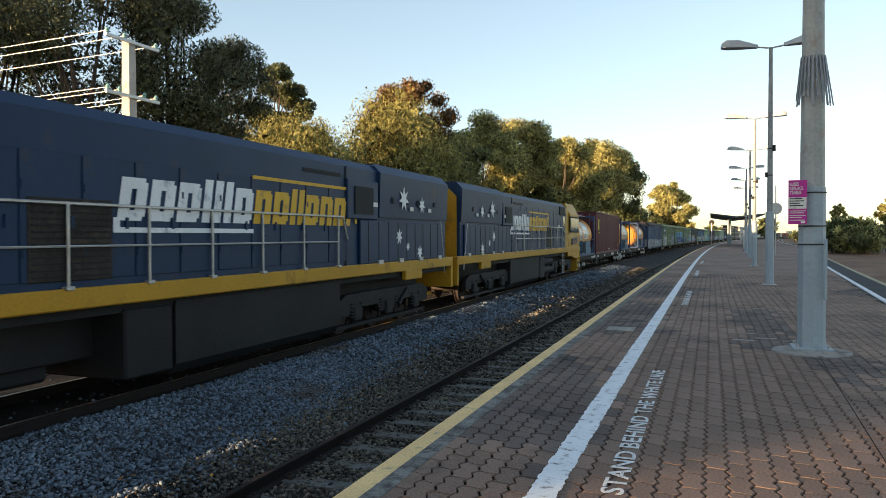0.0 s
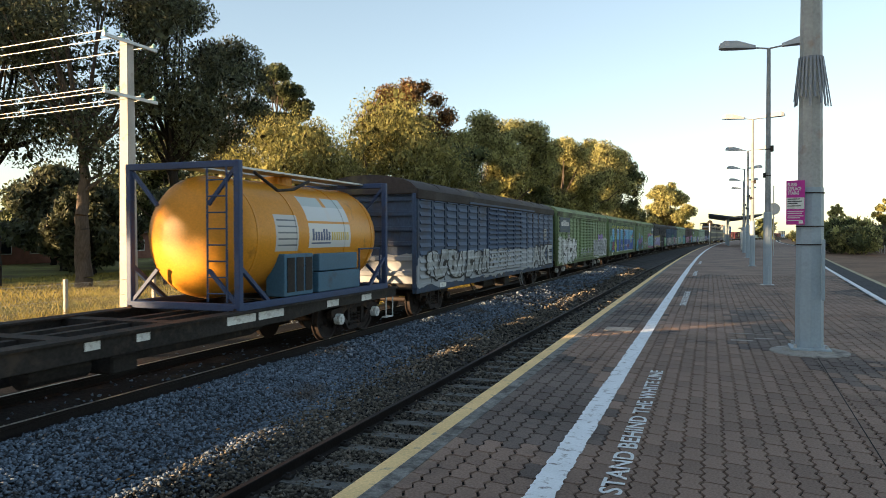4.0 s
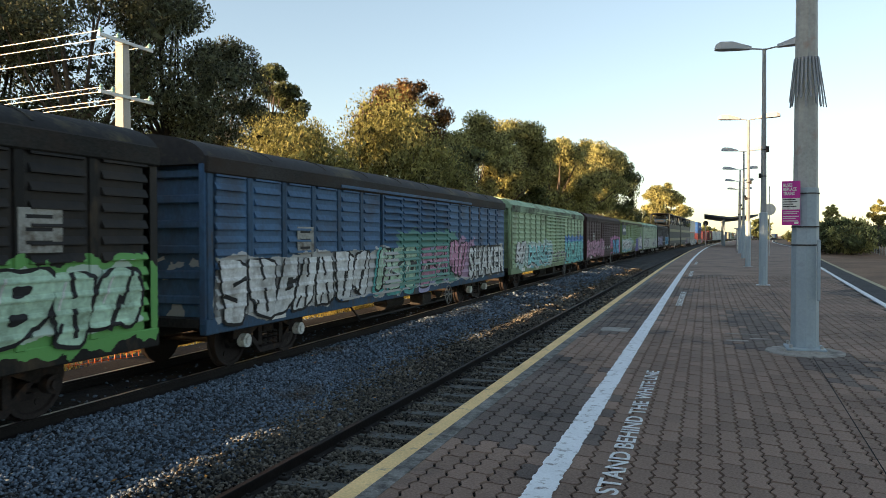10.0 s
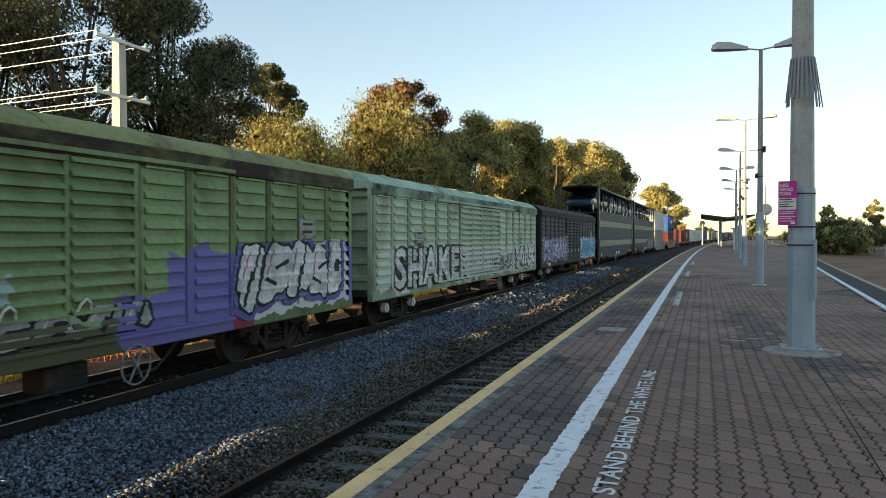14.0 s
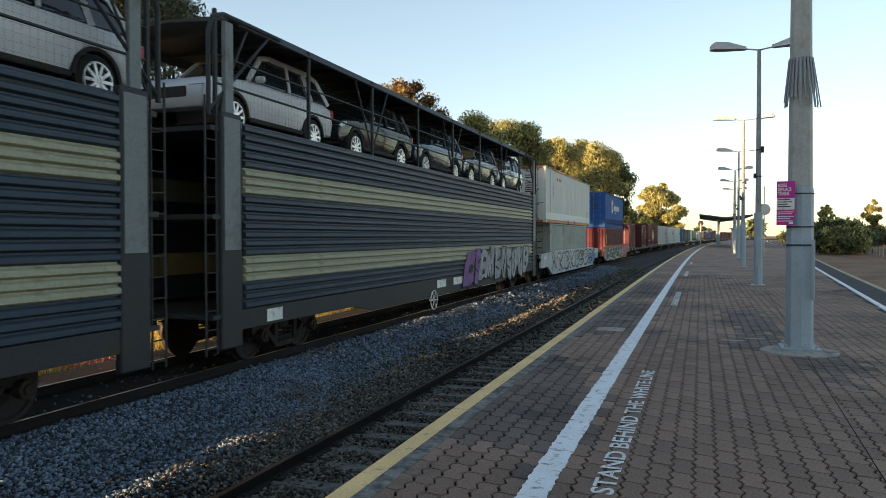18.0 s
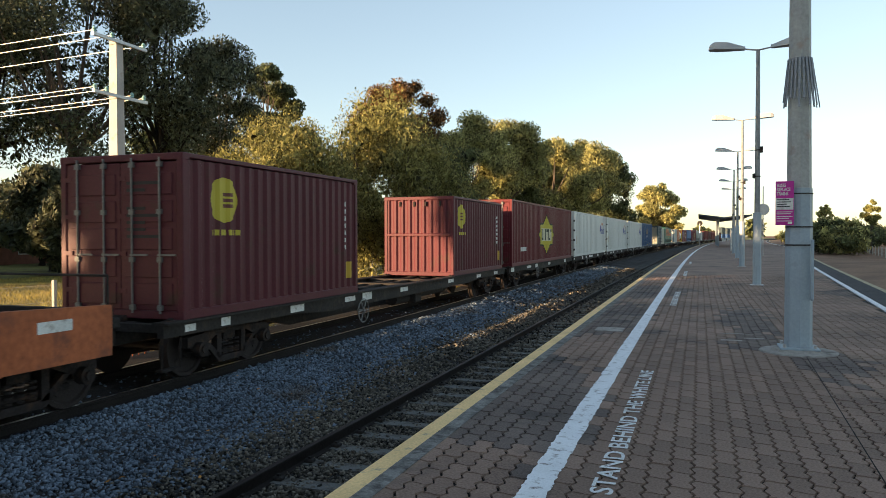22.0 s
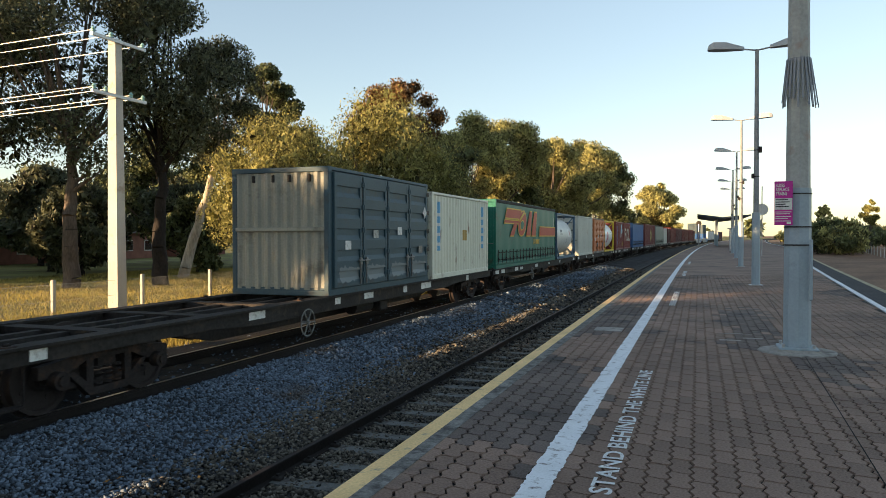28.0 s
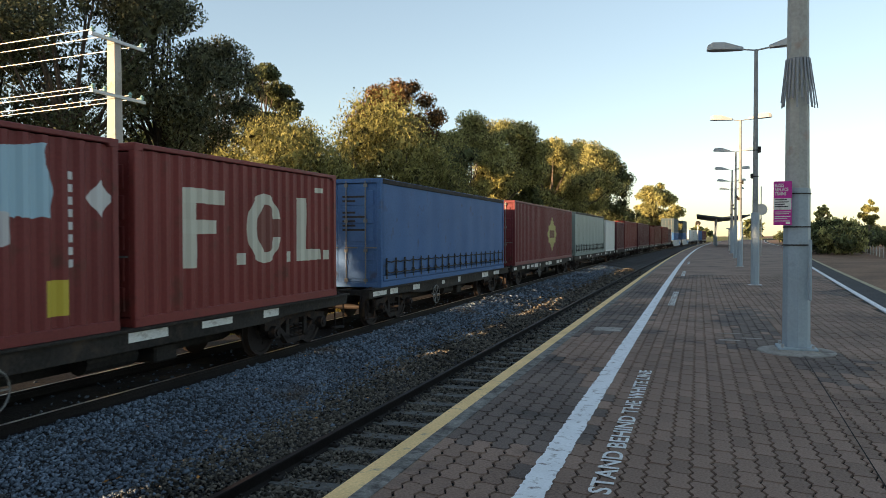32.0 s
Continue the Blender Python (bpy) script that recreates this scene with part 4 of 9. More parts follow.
    part("brake_gear", shared("vbrake", lambda: Geo().lathe([(-.6, .05), (-.58, .2), (.58, .2), (.6, .05)], .6, .5, "y", 12).box(.7, 1.1, 1.2, 1.9, .3, .65, ch=.03).tube([(1.2, -3.5, .70), (1.2, -3.0, .35), (1.2, 3.0, .35), (1.2, 3.5, .70)], .025, 5).mesh("brake_gear")), M_BLACK, w)
    part("handbrake_wheel", shared("handwheel", handwheel_mesh), M_DULL, w, "grey spoked handbrake wheel", at=Matrix.Translation((x + .05, 2.3, .55)))
    part("marking", shared("marking", lambda: None), M_MARK, w, at=Matrix.Translation((x + .018, -h + 2.0, .87)))
    rides(w, (u0, u0 + L))
    return w


GREEN = (.165, .235, .105)
VANS = (
    ("navy blue louvre van with a rusty roof and white lettering paint", (.056, .088, .152), (.048, .040, .040)),
    ("weathered olive-green louvre van with black and white graffiti", GREEN, (.205, .255, .125)),
    ("olive-green louvre van with a bright blue painted mural", GREEN, (.205, .255, .125)),
    ("olive-green louvre van with purple and turquoise graffiti", GREEN, (.205, .255, .125)),
    ("dirty black louvre van with a purple and yellow graffiti piece", (.016, .015, .015), (.017, .017, .018)),
    ("faded blue louvre van with white block graffiti", (.052, .112, .205), (.028, .027, .029)),
    ("pale green louvre van with turquoise graffiti", (.29, .395, .245), (.28, .40, .27)),
    ("dark brown louvre van with pink and sky-blue graffiti", (.046, .017, .017), (.032, .013, .014)),
    ("olive-green louvre van with moss and white-blue graffiti", (.185, .265, .12), (.215, .235, .10)),
    ("pale green louvre van with outlined white graffiti", (.37, .46, .33), (.33, .47, .36)),
    ("dark grey louvre van with a bright blue graffiti piece", (.03, .03, .033), (.026, .024, .026)),
)
def mural():
    """Blue blocks with white edges on dark green, yellow slashes above them, red discs."""
    sky_, royal, pale_, dark_, lime = (.10, .36, .58), (.03, .07, .30), (.55, .62, .66), (.035, .065, .045), (.40, .42, .07)
    out = [(-8.6, 8.75, 1.0, 2.75, (.06, .11, .075), .3), (-7.2, 7.4, 2.5, 3.15, dark_, .2)]
    for i in range(14):
        y = -6.9 + i * 1.02 + .2 * (i % 3)
        out.append((y, y + .62, 2.85 + .06 * (i % 2), 3.08, lime, .12))
    for y0, y1 in ((-6.9, -5.75), (-4.4, -3.0), (-2.3, -.7), (.2, 2.3), (2.55, 3.65), (4.2, 5.15), (6.0, 7.2)):
        out += [(y0 - .05, y1 + .05, .98, 2.82, pale_, .02), (y0, y1, 1.03, 2.76, sky_, .02), (y0, y1, 1.03, 1.95, royal, .1)]
    out += [(-6.9, -5.75, 1.15, 1.8, (.20, .03, .06), .1), (-5.7, -4.45, 1.9, 2.9, lime, .12, "diamond"), (-5.6, -4.5, 2.15, 2.8, dark_, .1, "diamond"), (-5.7, -4.4, .95, 1.9, lime, .12, "diamond"),
            (5.15, 6.0, 1.03, 1.6, royal, .05), (5.15, 6.0, 2.35, 2.76, sky_, .05), (5.3, 5.85, 1.65, 2.3, lime, .1),
            (-3.95, -3.55, 2.35, 2.75, (.24, .03, .06), .03, "disc"), (.45, .95, 2.2, 2.7, (.24, .03, .06), .03, "disc"), (1.1, 1.35, 2.0, 2.25, (.24, .03, .06), .03, "disc"), (6.3, 6.7, 2.05, 2.5, (.24, .03, .06), .03, "disc"),
            (2.6, 3.6, 1.2, 1.55, (.20, .03, .06), .06), (7.5, 8.1, 1.3, 1.9, (.15, .25, .20), .2, "disc"), (8.0, 8.6, 1.2, 1.7, (.15, .25, .20), .2, "disc"), (-8.4, -7.4, 1.3, 2.0, (.15, .25, .20), .25, "disc"), (-7.9, -7.2, 1.9, 2.4, (.12, .20, .16), .2, "disc")]
    return out


PAINT = {
    0: [(-8.8, 7.0, .9, 1.75, (.32, .34, .36), .25)],
    1: [(-8.5, -5.0, .8, 2.2, (.45, .46, .42), .4), (5.0, 8.8, .9, 2.1, (.42, .42, .42), .35), (4.8, 7.0, 1.9, 2.35, (.25, .17, .40), .3)],
    2: mural(),
    3: [(-8.7, -8.2, .9, 1.4, (.10, .34, .52), .2, "disc"), (-8.0, -6.6, .75, 2.0, (.10, .34, .52), .25, "disc"), (-6.6, -5.6, 1.9, 2.5, (.10, .34, .52), .25, "disc"), (-4.6, -2.9, 1.3, 2.3, (.10, .34, .52), .3, "disc"), (-4.2, -2.9, .8, 1.3, (.10, .34, .52), .3, "disc"), (2.2, 8.8, .9, 2.5, (.36, .09, .24), .35), (4.3, 8.4, 1.0, 2.3, (.36, .56, .58), .35), (5.0, 8.7, 2.4, 2.6, (.5, .42, .06), .2)],
    4: [(-8.6, -1.2, .9, 2.25, (.42, .36, .08), .45), (-8.3, -1.6, .95, 2.05, (.30, .29, .52), .35), (5.1, 8.8, .85, 2.0, (.13, .34, .10), .4), (5.6, 8.4, 1.1, 1.9, (.42, .52, .46), .3)],
    5: [(-8.6, 8.6, .9, 1.95, (.40, .40, .39), .3), (-1.4, 3.2, .95, 2.4, (.10, .24, .20), .4), (3.0, 5.0, 1.0, 2.2, (.33, .20, .30), .4)],
    6: [(-8.0, -1.0, .95, 2.0, (.40, .50, .48), .4), (-6.0, -2.0, .9, 1.5, (.18, .44, .50), .3), (2.5, 8.8, .85, 2.3, (.05, .15, .38), .35), (2.7, 8.4, .75, 2.0, (.16, .50, .48), .3), (4.0, 6.5, 1.5, 1.9, (.36, .52, .52), .35)],
    7: [(-8.5, -1.0, .9, 1.95, (.42, .20, .30), .4), (2.5, 8.75, .9, 2.2, (.40, .15, .30), .3), (3.0, 4.4, 1.15, 1.4, (.45, .10, .06), .2), (4.2, 6.4, 2.0, 2.35, (.40, .15, .30), .35, "disc"), (3.9, 7.9, .85, 2.05, (.02, .025, .03), .25)],
    8: [(-8.5, -1.5, .9, 2.0, (.38, .46, .50), .4), (-8.5, -3.0, .85, 1.25, (.12, .26, .42), .3), (-1.4, 2.6, .6, 1.25, (.07, .065, .04), .45), (-1.2, .4, 1.55, 1.9, (.30, .40, .38), .3), (2.0, 4.6, .6, 1.45, (.13, .115, .33), .35), (3.0, 5.6, 1.1, 2.1, (.13, .115, .33), .3), (8.0, 8.9, .9, 2.15, (.13, .115, .33), .25), (4.8, 8.6, .9, 2.15, (.55, .55, .58), .3), (5.3, 5.7, 1.85, 2.1, (.22, .02, .04), .15), (4.5, 5.1, .75, 1.2, (.20, .02, .05), .15), (6.3, 6.6, 1.4, 1.6, (.22, .02, .04), .1)],
    9: [(-8.4, 8.4, .9, 1.95, (.46, .50, .44), .5)],
    10: [(-8.5, -2.0, .95, 2.2, (.26, .22, .32), .4), (2.5, 8.8, .9, 2.2, (.42, .48, .58), .3), (3.2, 8.2, 1.05, 2.1, (.07, .32, .66), .35)],
}
def spray(name, col):
    return mat(name, col, .6, var=.2, fine=14, coarse=1.0, bump=.05, dirt=(col[0] * .55, col[1] * .53, col[2] * .5), dirt_amt=.34, dirt_scale=2.6)


M_INK = spray("black_spray_paint", (.012, .012, .014))
SPRAY = {"u": spray("plum_spray_paint", (.08, .02, .04)), "v": spray("violet_spray_paint", (.105, .10, .30)), "q": spray("sea_green_spray_paint", (.15, .46, .44)), "k": M_INK, "d": spray("dark_green_spray_paint", (.03, .07, .05)), "w": spray("white_spray_paint", (.55, .56, .56)), "s": spray("silver_spray_paint", (.27, .29, .31)), "g": spray("grey_spray_paint", (.33, .35, .36)), "o": spray("orange_spray_paint", (.36, .19, .07)),
         "p": spray("purple_spray_paint", (.20, .09, .27)), "t": spray("turquoise_spray_paint", (.22, .50, .52)), "l": spray("lilac_spray_paint", (.36, .35, .55)),
         "n": spray("pale_green_spray_paint", (.36, .52, .40)), "e": spray("teal_spray_paint", (.08, .34, .33)), "r": spray("pink_spray_paint", (.46, .22, .34)),
         "b": spray("sky_blue_spray_paint", (.09, .38, .64)), "m": spray("magenta_spray_paint", (.38, .06, .22)), "y": spray("yellow_spray_paint", (.50, .45, .08))}


def drape(me, x):
    """Lays flat paint over the ribs of a van's side: cut along the ribs and lifted with them."""
    bm = bmesh.new()
    bm.from_mesh(me)
    keys = []
    for i in range(11):
        z = 1.12 + i * .21
        keys += [(z - .002, .034), (z, .056), (z + .024, .056), (z + .075, .034)]
    lo, hi = min(v.co.z for v in bm.verts), max(v.co.z for v in bm.verts)
    for z, _ in keys:
        if lo < z < hi:
            bmesh.ops.bisect_plane(bm, geom=bm.verts[:] + bm.edges[:] + bm.faces[:], plane_co=(0, 0, z), plane_no=(0, 0, 1))
    zs, ds = [k[0] for k in keys], [k[1] for k in keys]
    for v in bm.verts:
        v.co.x += float(np.interp(v.co.z, zs, ds, .034, .034)) + 1.45 - x + .004
    bm.to_mesh(me)
    bm.free()
    return me


def piece(w, seed, y0, y1, z0, z1, fill, rim="k", halo="", shine="w", x=1.484, wide=.85, low=""):
    """A run of sprayed letters, each a part of its own: a dark rim, a fill, counters, strokes and a shine."""
    rnd = random.Random(seed)
    mats = [SPRAY[rim], SPRAY[fill], SPRAY[halo or fill], SPRAY[shine or fill], SPRAY[low or fill]]

    def blob(g, cy, cz, ry, rz, x0, ph, grow, k, lean=0.0, n=24, top=1.0):
        pr = []
        for i in range(n):
            a = 2 * math.pi * i / n
            c, s_ = math.cos(a), math.sin(a)
            q = 1 + .14 * math.sin(2 * a + ph) + .12 * math.sin(3 * a + ph * 1.7) + .05 * math.sin(7 * a + ph)
            zz = math.copysign(abs(s_) ** .6, s_) * (rz * q + grow)
            pr.append((cy + math.copysign(abs(c) ** .6, c) * (ry * q + grow) + lean * zz, cz + min(zz, rz * top)))
        g.prism(pr, "x", x0, x0 + .0035, k)

    y = y0
    h = (z1 - z0) / 2
    while y < y1 - .35:
        g = Geo()
        wd = min(rnd.uniform(.8, 1.2) * wide, y1 - y)
        cy, cz, ph = y + wd / 2, z0 + h + rnd.uniform(-.06, .06), rnd.uniform(0, 6.28)
        ry, rz, lean = wd * .42, h * .86, rnd.uniform(-.1, .35)
        if halo:
            blob(g, cy, cz, ry, rz, x - .004, ph, .16, 2, lean)
        blob(g, cy, cz, ry, rz, x, ph, .055, 0, lean)
        blob(g, cy, cz, ry, rz, x + .004, ph, 0, 1, lean)
        if low:
            blob(g, cy - lean * rz * .5, cz - rz * .45, ry * .95, rz * .5, x + .008, ph, 0, 4, lean)
        style = rnd.randrange(5)
        def stroke(a, b, t):
            g.bar((x + .013, cy + ry * a[0] + lean * rz * a[1], cz + rz * a[1]), (x + .013, cy + ry * b[0] + lean * rz * b[1], cz + rz * b[1]), .004, t, 0)
        if style == 0:
            blob(g, cy + .02 + lean * rz * .3, cz + rz * .34, ry * .3, rz * .17, x + .012, ph, 0, 0, lean)
            blob(g, cy - .02 - lean * rz * .4, cz - rz * .42, ry * .28, rz * .17, x + .012, ph, 0, 0, lean)
        elif style == 1:
            stroke((-.1, -.98), (.1, .1), .08)
            stroke((.45, .98), (.25, -.2), .05)
        elif style == 2:
            blob(g, cy + ry * .25, cz, ry * .4, rz * .24, x + .012, ph, 0, 0, lean)
            stroke((.25, 0), (.95, .12), .07)
        elif style == 3:
            stroke((.9, .35), (-.1, .12), .07)
            stroke((-.8, -.2), (.2, -.42), .07)
        else:
            stroke((-.3, .98), (.0, .2), .07)
            stroke((.3, -.98), (.05, -.1), .07)
            stroke((-.7, -.95), (-.45, -.5), .05)
        if shine:
            g.bar((x + .014, cy - ry * .75, cz - rz * .1), (x + .014, cy - ry * .5 + lean * rz * .7, cz + rz * .72), .004, .028, 3)
        part("graffiti_letter", drape(g.mesh("graffiti_letter"), x) if x == 1.484 else g, mats, w, "sprayed graffiti letter")
        y += wd * .93


def word(w, body, y, z, size, fill, rim, length, x=1.484):
    for mt, off, dx in ((rim, .085, 0), (fill, .032, .005)):
        me = lettering(body, size, .0015, off * size, spacing=1.08)
        xs2 = [v.co.x for v in me.vertices]
        k = length / (max(xs2) - min(xs2))
        for v in me.vertices:
            v.co.x = (v.co.x - min(xs2)) * k
        me.transform(Matrix.Translation((x + dx, y, z)) @ Matrix.Rotation(radians(90), 4, "Z") @ Matrix.Rotation(radians(90), 4, "X"))
        part("graffiti_word", drape(me, x) if x == 1.484 else me, SPRAY[mt], w, "sprayed graffiti lettering")


def board(w, y0, y1, z0, z1, m):
    b = part("sign_board", Geo().box(1.445, 1.50, y0, y1, z0, z1, ch=.01), m, w, "dark grey sign board")
    y = y0 + .3
    for i in range(8):
        hh = .30 if i in (2, 3, 4) else .21
        part("emblem_bar", Geo().box(1.50, 1.505, y, y + (y1 - y0) * .075, z0 + .34, z0 + .34 + hh), M_MARK, b)
        y += (y1 - y0) * .098


M_PLATE = mat("grimy_pale_plate", (.26, .26, .24), .7, var=.2, dirt=(.12, .10, .08), dirt_amt=.3, dirt_scale=4)
M_BOARD = mat("slate_sign_board", (.085, .105, .12), .7, var=.12, dirt=(.14, .15, .15), dirt_amt=.15)
PIECES = {
    0: ((-8.2, 0.2, 1.0, 1.9, "g"),),
    1: ((-7.6, -3.6, .8, 2.15, "w", "k", "", "", 1.484, 1.3), (-2.3, 2.2, 1.05, 1.4, "g", "k", "", ""), (2.6, 8.5, 1.0, 2.05, "g", "k", "w", "")),
    2: ((-8.5, -7.0, 1.1, 2.3, "e"), (8.0, 8.7, 1.1, 2.0, "e")),
    3: ((-7.3, -3.4, .9, 2.1, "p", "k", "", "l", 1.484, 1.0, "d"), (-2.6, 1.6, 1.0, 1.7, "g", "k", "", ""), (2.2, 8.7, 1.0, 2.3, "t", "k", "m")),
    4: ((-8.5, -7.3, 1.45, 2.05, "w", "k", "", ""), (-7.0, -1.4, 1.0, 2.1, "l", "p", "y", "w"), (5.3, 8.5, 1.0, 1.95, "n", "k", "", "w")),
    5: ((-8.6, -2.9, .9, 2.0, "w", "k", "", ""), (-2.7, -.2, .95, 2.1, "n", "k", "e"), (0, 2.2, .95, 2.1, "r", "k", "l"), (2.4, 4.2, 1.05, 2.2, "r")),
    6: ((-8.2, -6.6, 1.1, 2.1, "w"), (-6.2, -1.0, 1.0, 1.95, "t", "k", "w"), (-.6, 3.0, 1.0, 1.5, "g", "k"), (2.8, 8.5, .85, 2.0, "q", "k", "", "t", 1.484, 1.4)),
    7: ((-8.3, -1.2, 1.0, 1.95, "r", "k"), (-1.0, 3.8, 1.0, 1.3, "k", "k", "", "")),
    8: ((-8.4, -1.5, 1.0, 2.0, "w", "k", "t"), (-.8, 2.6, 1.0, 1.4, "g", "k"), (4.6, 8.6, 1.0, 2.25, "w", "k", "v", "m")),
    9: ((1.2, 4.6, 1.0, 1.6, "g", "k", "", ""), (4.8, 8.4, 1.0, 1.9, "w", "k", "", "")),
    10: ((-8.4, -2.2, 1.0, 2.1, "l"), (2.9, 8.6, 1.0, 2.1, "b", "k", "w", "w")),
}
for i, (label, col, roofc) in enumerate(VANS):
    m = mat("van_paint", col, .65, var=.16, fine=22, coarse=.7, bump=.12, dirt=(col[0] * .55 + .02, col[1] * .5 + .016, col[2] * .5 + .012), dirt_amt=.36, dirt_scale=1.5, stretch=(1, .7, .5))
    r = mat("van_roof_paint", roofc, .75, var=.18, fine=15, coarse=.5, bump=.2, dirt=(.10, .085, .05), dirt_amt=.25, dirt_scale=.9)
    fields = PAINT.get(i, [])
    paint_over(m, fields)
    gm = mat("van_gutter", (roofc[0] * .62 + .01, roofc[1] * .60 + .01, roofc[2] * .6 + .008), .8, var=.35, dirt=(.03, .021, .016), dirt_amt=.85 if i == 8 else .5, dirt_scale=1.6, stretch=(1, .5, 1))
    pm_ = mat("van_post_paint", (col[0] * .62, col[1] * .62, col[2] * .6), .7, var=.2, fine=22, coarse=.7, dirt=(.07, .05, .03), dirt_amt=.3, dirt_scale=2, stretch=(1, 1, .4))
    paint_over(pm_, fields)
    w = van(83.7 + 18.72 * i, m, r, label, extra=gm, m_post=pm_)
    for k, (y0, y1, z0, z1, fill, *more) in enumerate(PIECES.get(i, ())):
        piece(w, i * 10 + k, y0, y1, z0, z1, fill, *more)
    if i == 0:
        word(w, "AKE", 4.2, 1.0, 1.15, "g", "k", 4.2)
    if i == 5:
        word(w, "SHAKER", 4.3, 1.0, 1.25, "w", "k", 4.3)
    if i == 7:
        word(w, "DUNK", 4.0, .9, 1.5, "b", "k", 3.8)
    if i == 9:
        word(w, "SHAKER", -7.6, 1.0, 1.35, "w", "k", 6.2)
    if i == 1:
        board(w, -8.3, -5.6, 2.45, 3.25, M_BOARD)
    if i == 3:
        board(w, 6.2, 8.6, 2.5, 3.25, M_BOARD)
    if i == 8:
        board(w, -8.5, -5.9, 2.35, 3.3, M_BOARD)
    plate = part("data_panel", shared("dpanel", lambda: Geo().box(1.478, 1.4865, -.30, .30, -.26, .26).mesh("data_panel")), M_PLATE, w, "pale weathered data panel", at=Matrix.Translation((0, -5.9 if i % 2 else 6.9, 2.2 if i % 2 else 2.35)))
    for k in range(3):
        part("text_bar", shared("tbar", lambda: Geo().box(1.4865, 1.489, -.2, .16, -.022, .022).mesh("text_bar")), M_INK, plate, at=Matrix.Translation((0, 0, .16 - k * .15)))
# ---- the rake, in order
YEL, DGN, WHT, CRM = (.50, .42, .05), (.015, .03, .02), (.60, .61, .60), (.56, .55, .46)
MAROON = paintm("maroon_container_paint", (.078, .017, .023))
RED = paintm("red_container_paint", (.14, .02, .02))
BROWNRED = paintm("brown_red_container_paint", (.14, .034, .028))
WHITEC = paintm("white_container_paint", (.62, .63, .60), rust=.08)
CREAM = paintm("cream_container_paint", (.52, .53, .47), rust=.16)
GREYC = paintm("grey_container_paint", (.31, .33, .29), rust=.14)
SLATE = paintm("slate_container_paint", (.05, .078, .092), rust=.2)
BLUEC = paintm("blue_container_paint", (.03, .10, .26), rust=.1)
DKBLUE = paintm("dark_blue_container_paint", (.015, .05, .15))
ORANGE = paintm("orange_container_paint", (.47, .145, .042), rust=.16)
TGREEN = paintm("green_curtain", (.018, .11, .078), rough=.45, rust=.1)
BCURT = paintm("blue_curtain", (.055, .125, .28), rough=.65, rust=.08)
GCURT = paintm("grey_curtain", (.20, .25, .24), rough=.5)
TANKY = paint_over(paintm("orange_yellow_tank_paint", (.62, .26, .025), rough=.35, rust=.05), [(-.55, 1.25, 1.05, 1.55, WHT, 0), (-.55, .3, 1.62, 2.1, (.42, .50, .50), 0), (.45, 1.25, 1.62, 2.1, (.42, .50, .50), 0), (-.55, 1.25, 1.60, 1.9, (.60, .61, .60), 0), (-1.75, -.95, 1.0, 1.7, (.50, .51, .50), 0), (-1.4, -1.1, .68, .95, (.35, .36, .03), 0, "diamond")] + [(-1.68, -1.02, z, z + .03, (.12, .13, .14), 0) for z in (1.1, 1.22, 1.34, 1.46, 1.58)] + [(-.42 + i * .11, -.42 + i * .11 + .08, 1.2, 1.38 + (.06 if i in (0, 4, 5) else 0), (.03, .06, .16), 0) for i in range(7)] + [(.38 + i * .1, .38 + i * .1 + .07, 1.2, 1.38, (.5, .36, .05), 0) for i in range(8)] + [(-.45, .35, 1.13, 1.16, (.03, .06, .16), 0)])
TANKW = paintm("white_tank_paint", (.58, .58, .55), rough=.4, rust=.08)
FRAMEB = paintm("navy_frame_paint", (.035, .06, .13))
FRAMEG = paintm("blue_grey_frame_paint", (.07, .13, .19))
FRAMEY = paintm("yellow_frame_paint", (.62, .45, .03))
DECK = 0.985


def emblem_disc(y, z, r, col=YEL, bars=True):
    out = [(y - r, y + r, z - r, z + r, col, 0, "disc")]
    if bars:
        out += [(y - r * .1, y + r * .6, z + k * r - .03, z + k * r + .03, (.12, .03, .04), 0) for k in (.25, 0, -.25)]
        out += [(y - r * .9 + i * r * .3, y - r * .9 + i * r * .3 + r * .2, z - r * 1.55, z - r * 1.3, col, 0) for i in range(7)]
    return out


def oval(y, z, ry, rz, lean=0.0, n=26):
    return [(y + ry * math.cos(i * 2 * math.pi / n) + lean * rz * math.sin(i * 2 * math.pi / n), z + rz * math.sin(i * 2 * math.pi / n)) for i in range(n)]


def emblem(c, x, layers):
    """Flat painted shapes on a container's side: (material, outlines), each layer over the last."""
    for i, (m, outlines) in enumerate(layers):
        for o in outlines:
            part("emblem", Geo().prism(o, "x", x + .004 * i, x + .004 * i + .003), m, c, "painted emblem shape")


def grown(o, d):
    cy, cz = sum(p[0] for p in o) / len(o), sum(p[1] for p in o) / len(o)
    return [(a + math.copysign(d, a - cy), b + math.copysign(d, b - cz)) for a, b in o]


def data_marks(y, z0, z1, col=WHT, w=.09):
    """A column of small unreadable characters, a yellow sticker below."""
    n = int((z1 - z0) / .16)
    return [(y, y + w, z0 + i * .16, z0 + i * .16 + .10, col, 0) for i in range(n)] + [(y + .1, y + .38, .35, .72, (.50, .33, .04), 0)]


def painted(col, regions, rough=.5, rust=.12):
    m = paintm("container_paint", col, rough, rust)
    PLAIN[m.name] = paintm("container_paint", col, rough, rust)
    return paint_over(m, [(a, b, c - .11, d - .11, *r) for a, b, c, d, *r in regions])


def load(flat, items):
    """items: (kind, train place of its near end, ...)"""
    return [(k, (u + l / 2) - (flat[0] + flat[1]) / 2, l) for k, u, l in items]


F20, F40, F45, F48 = 6.058, 12.192, 13.716, 14.63


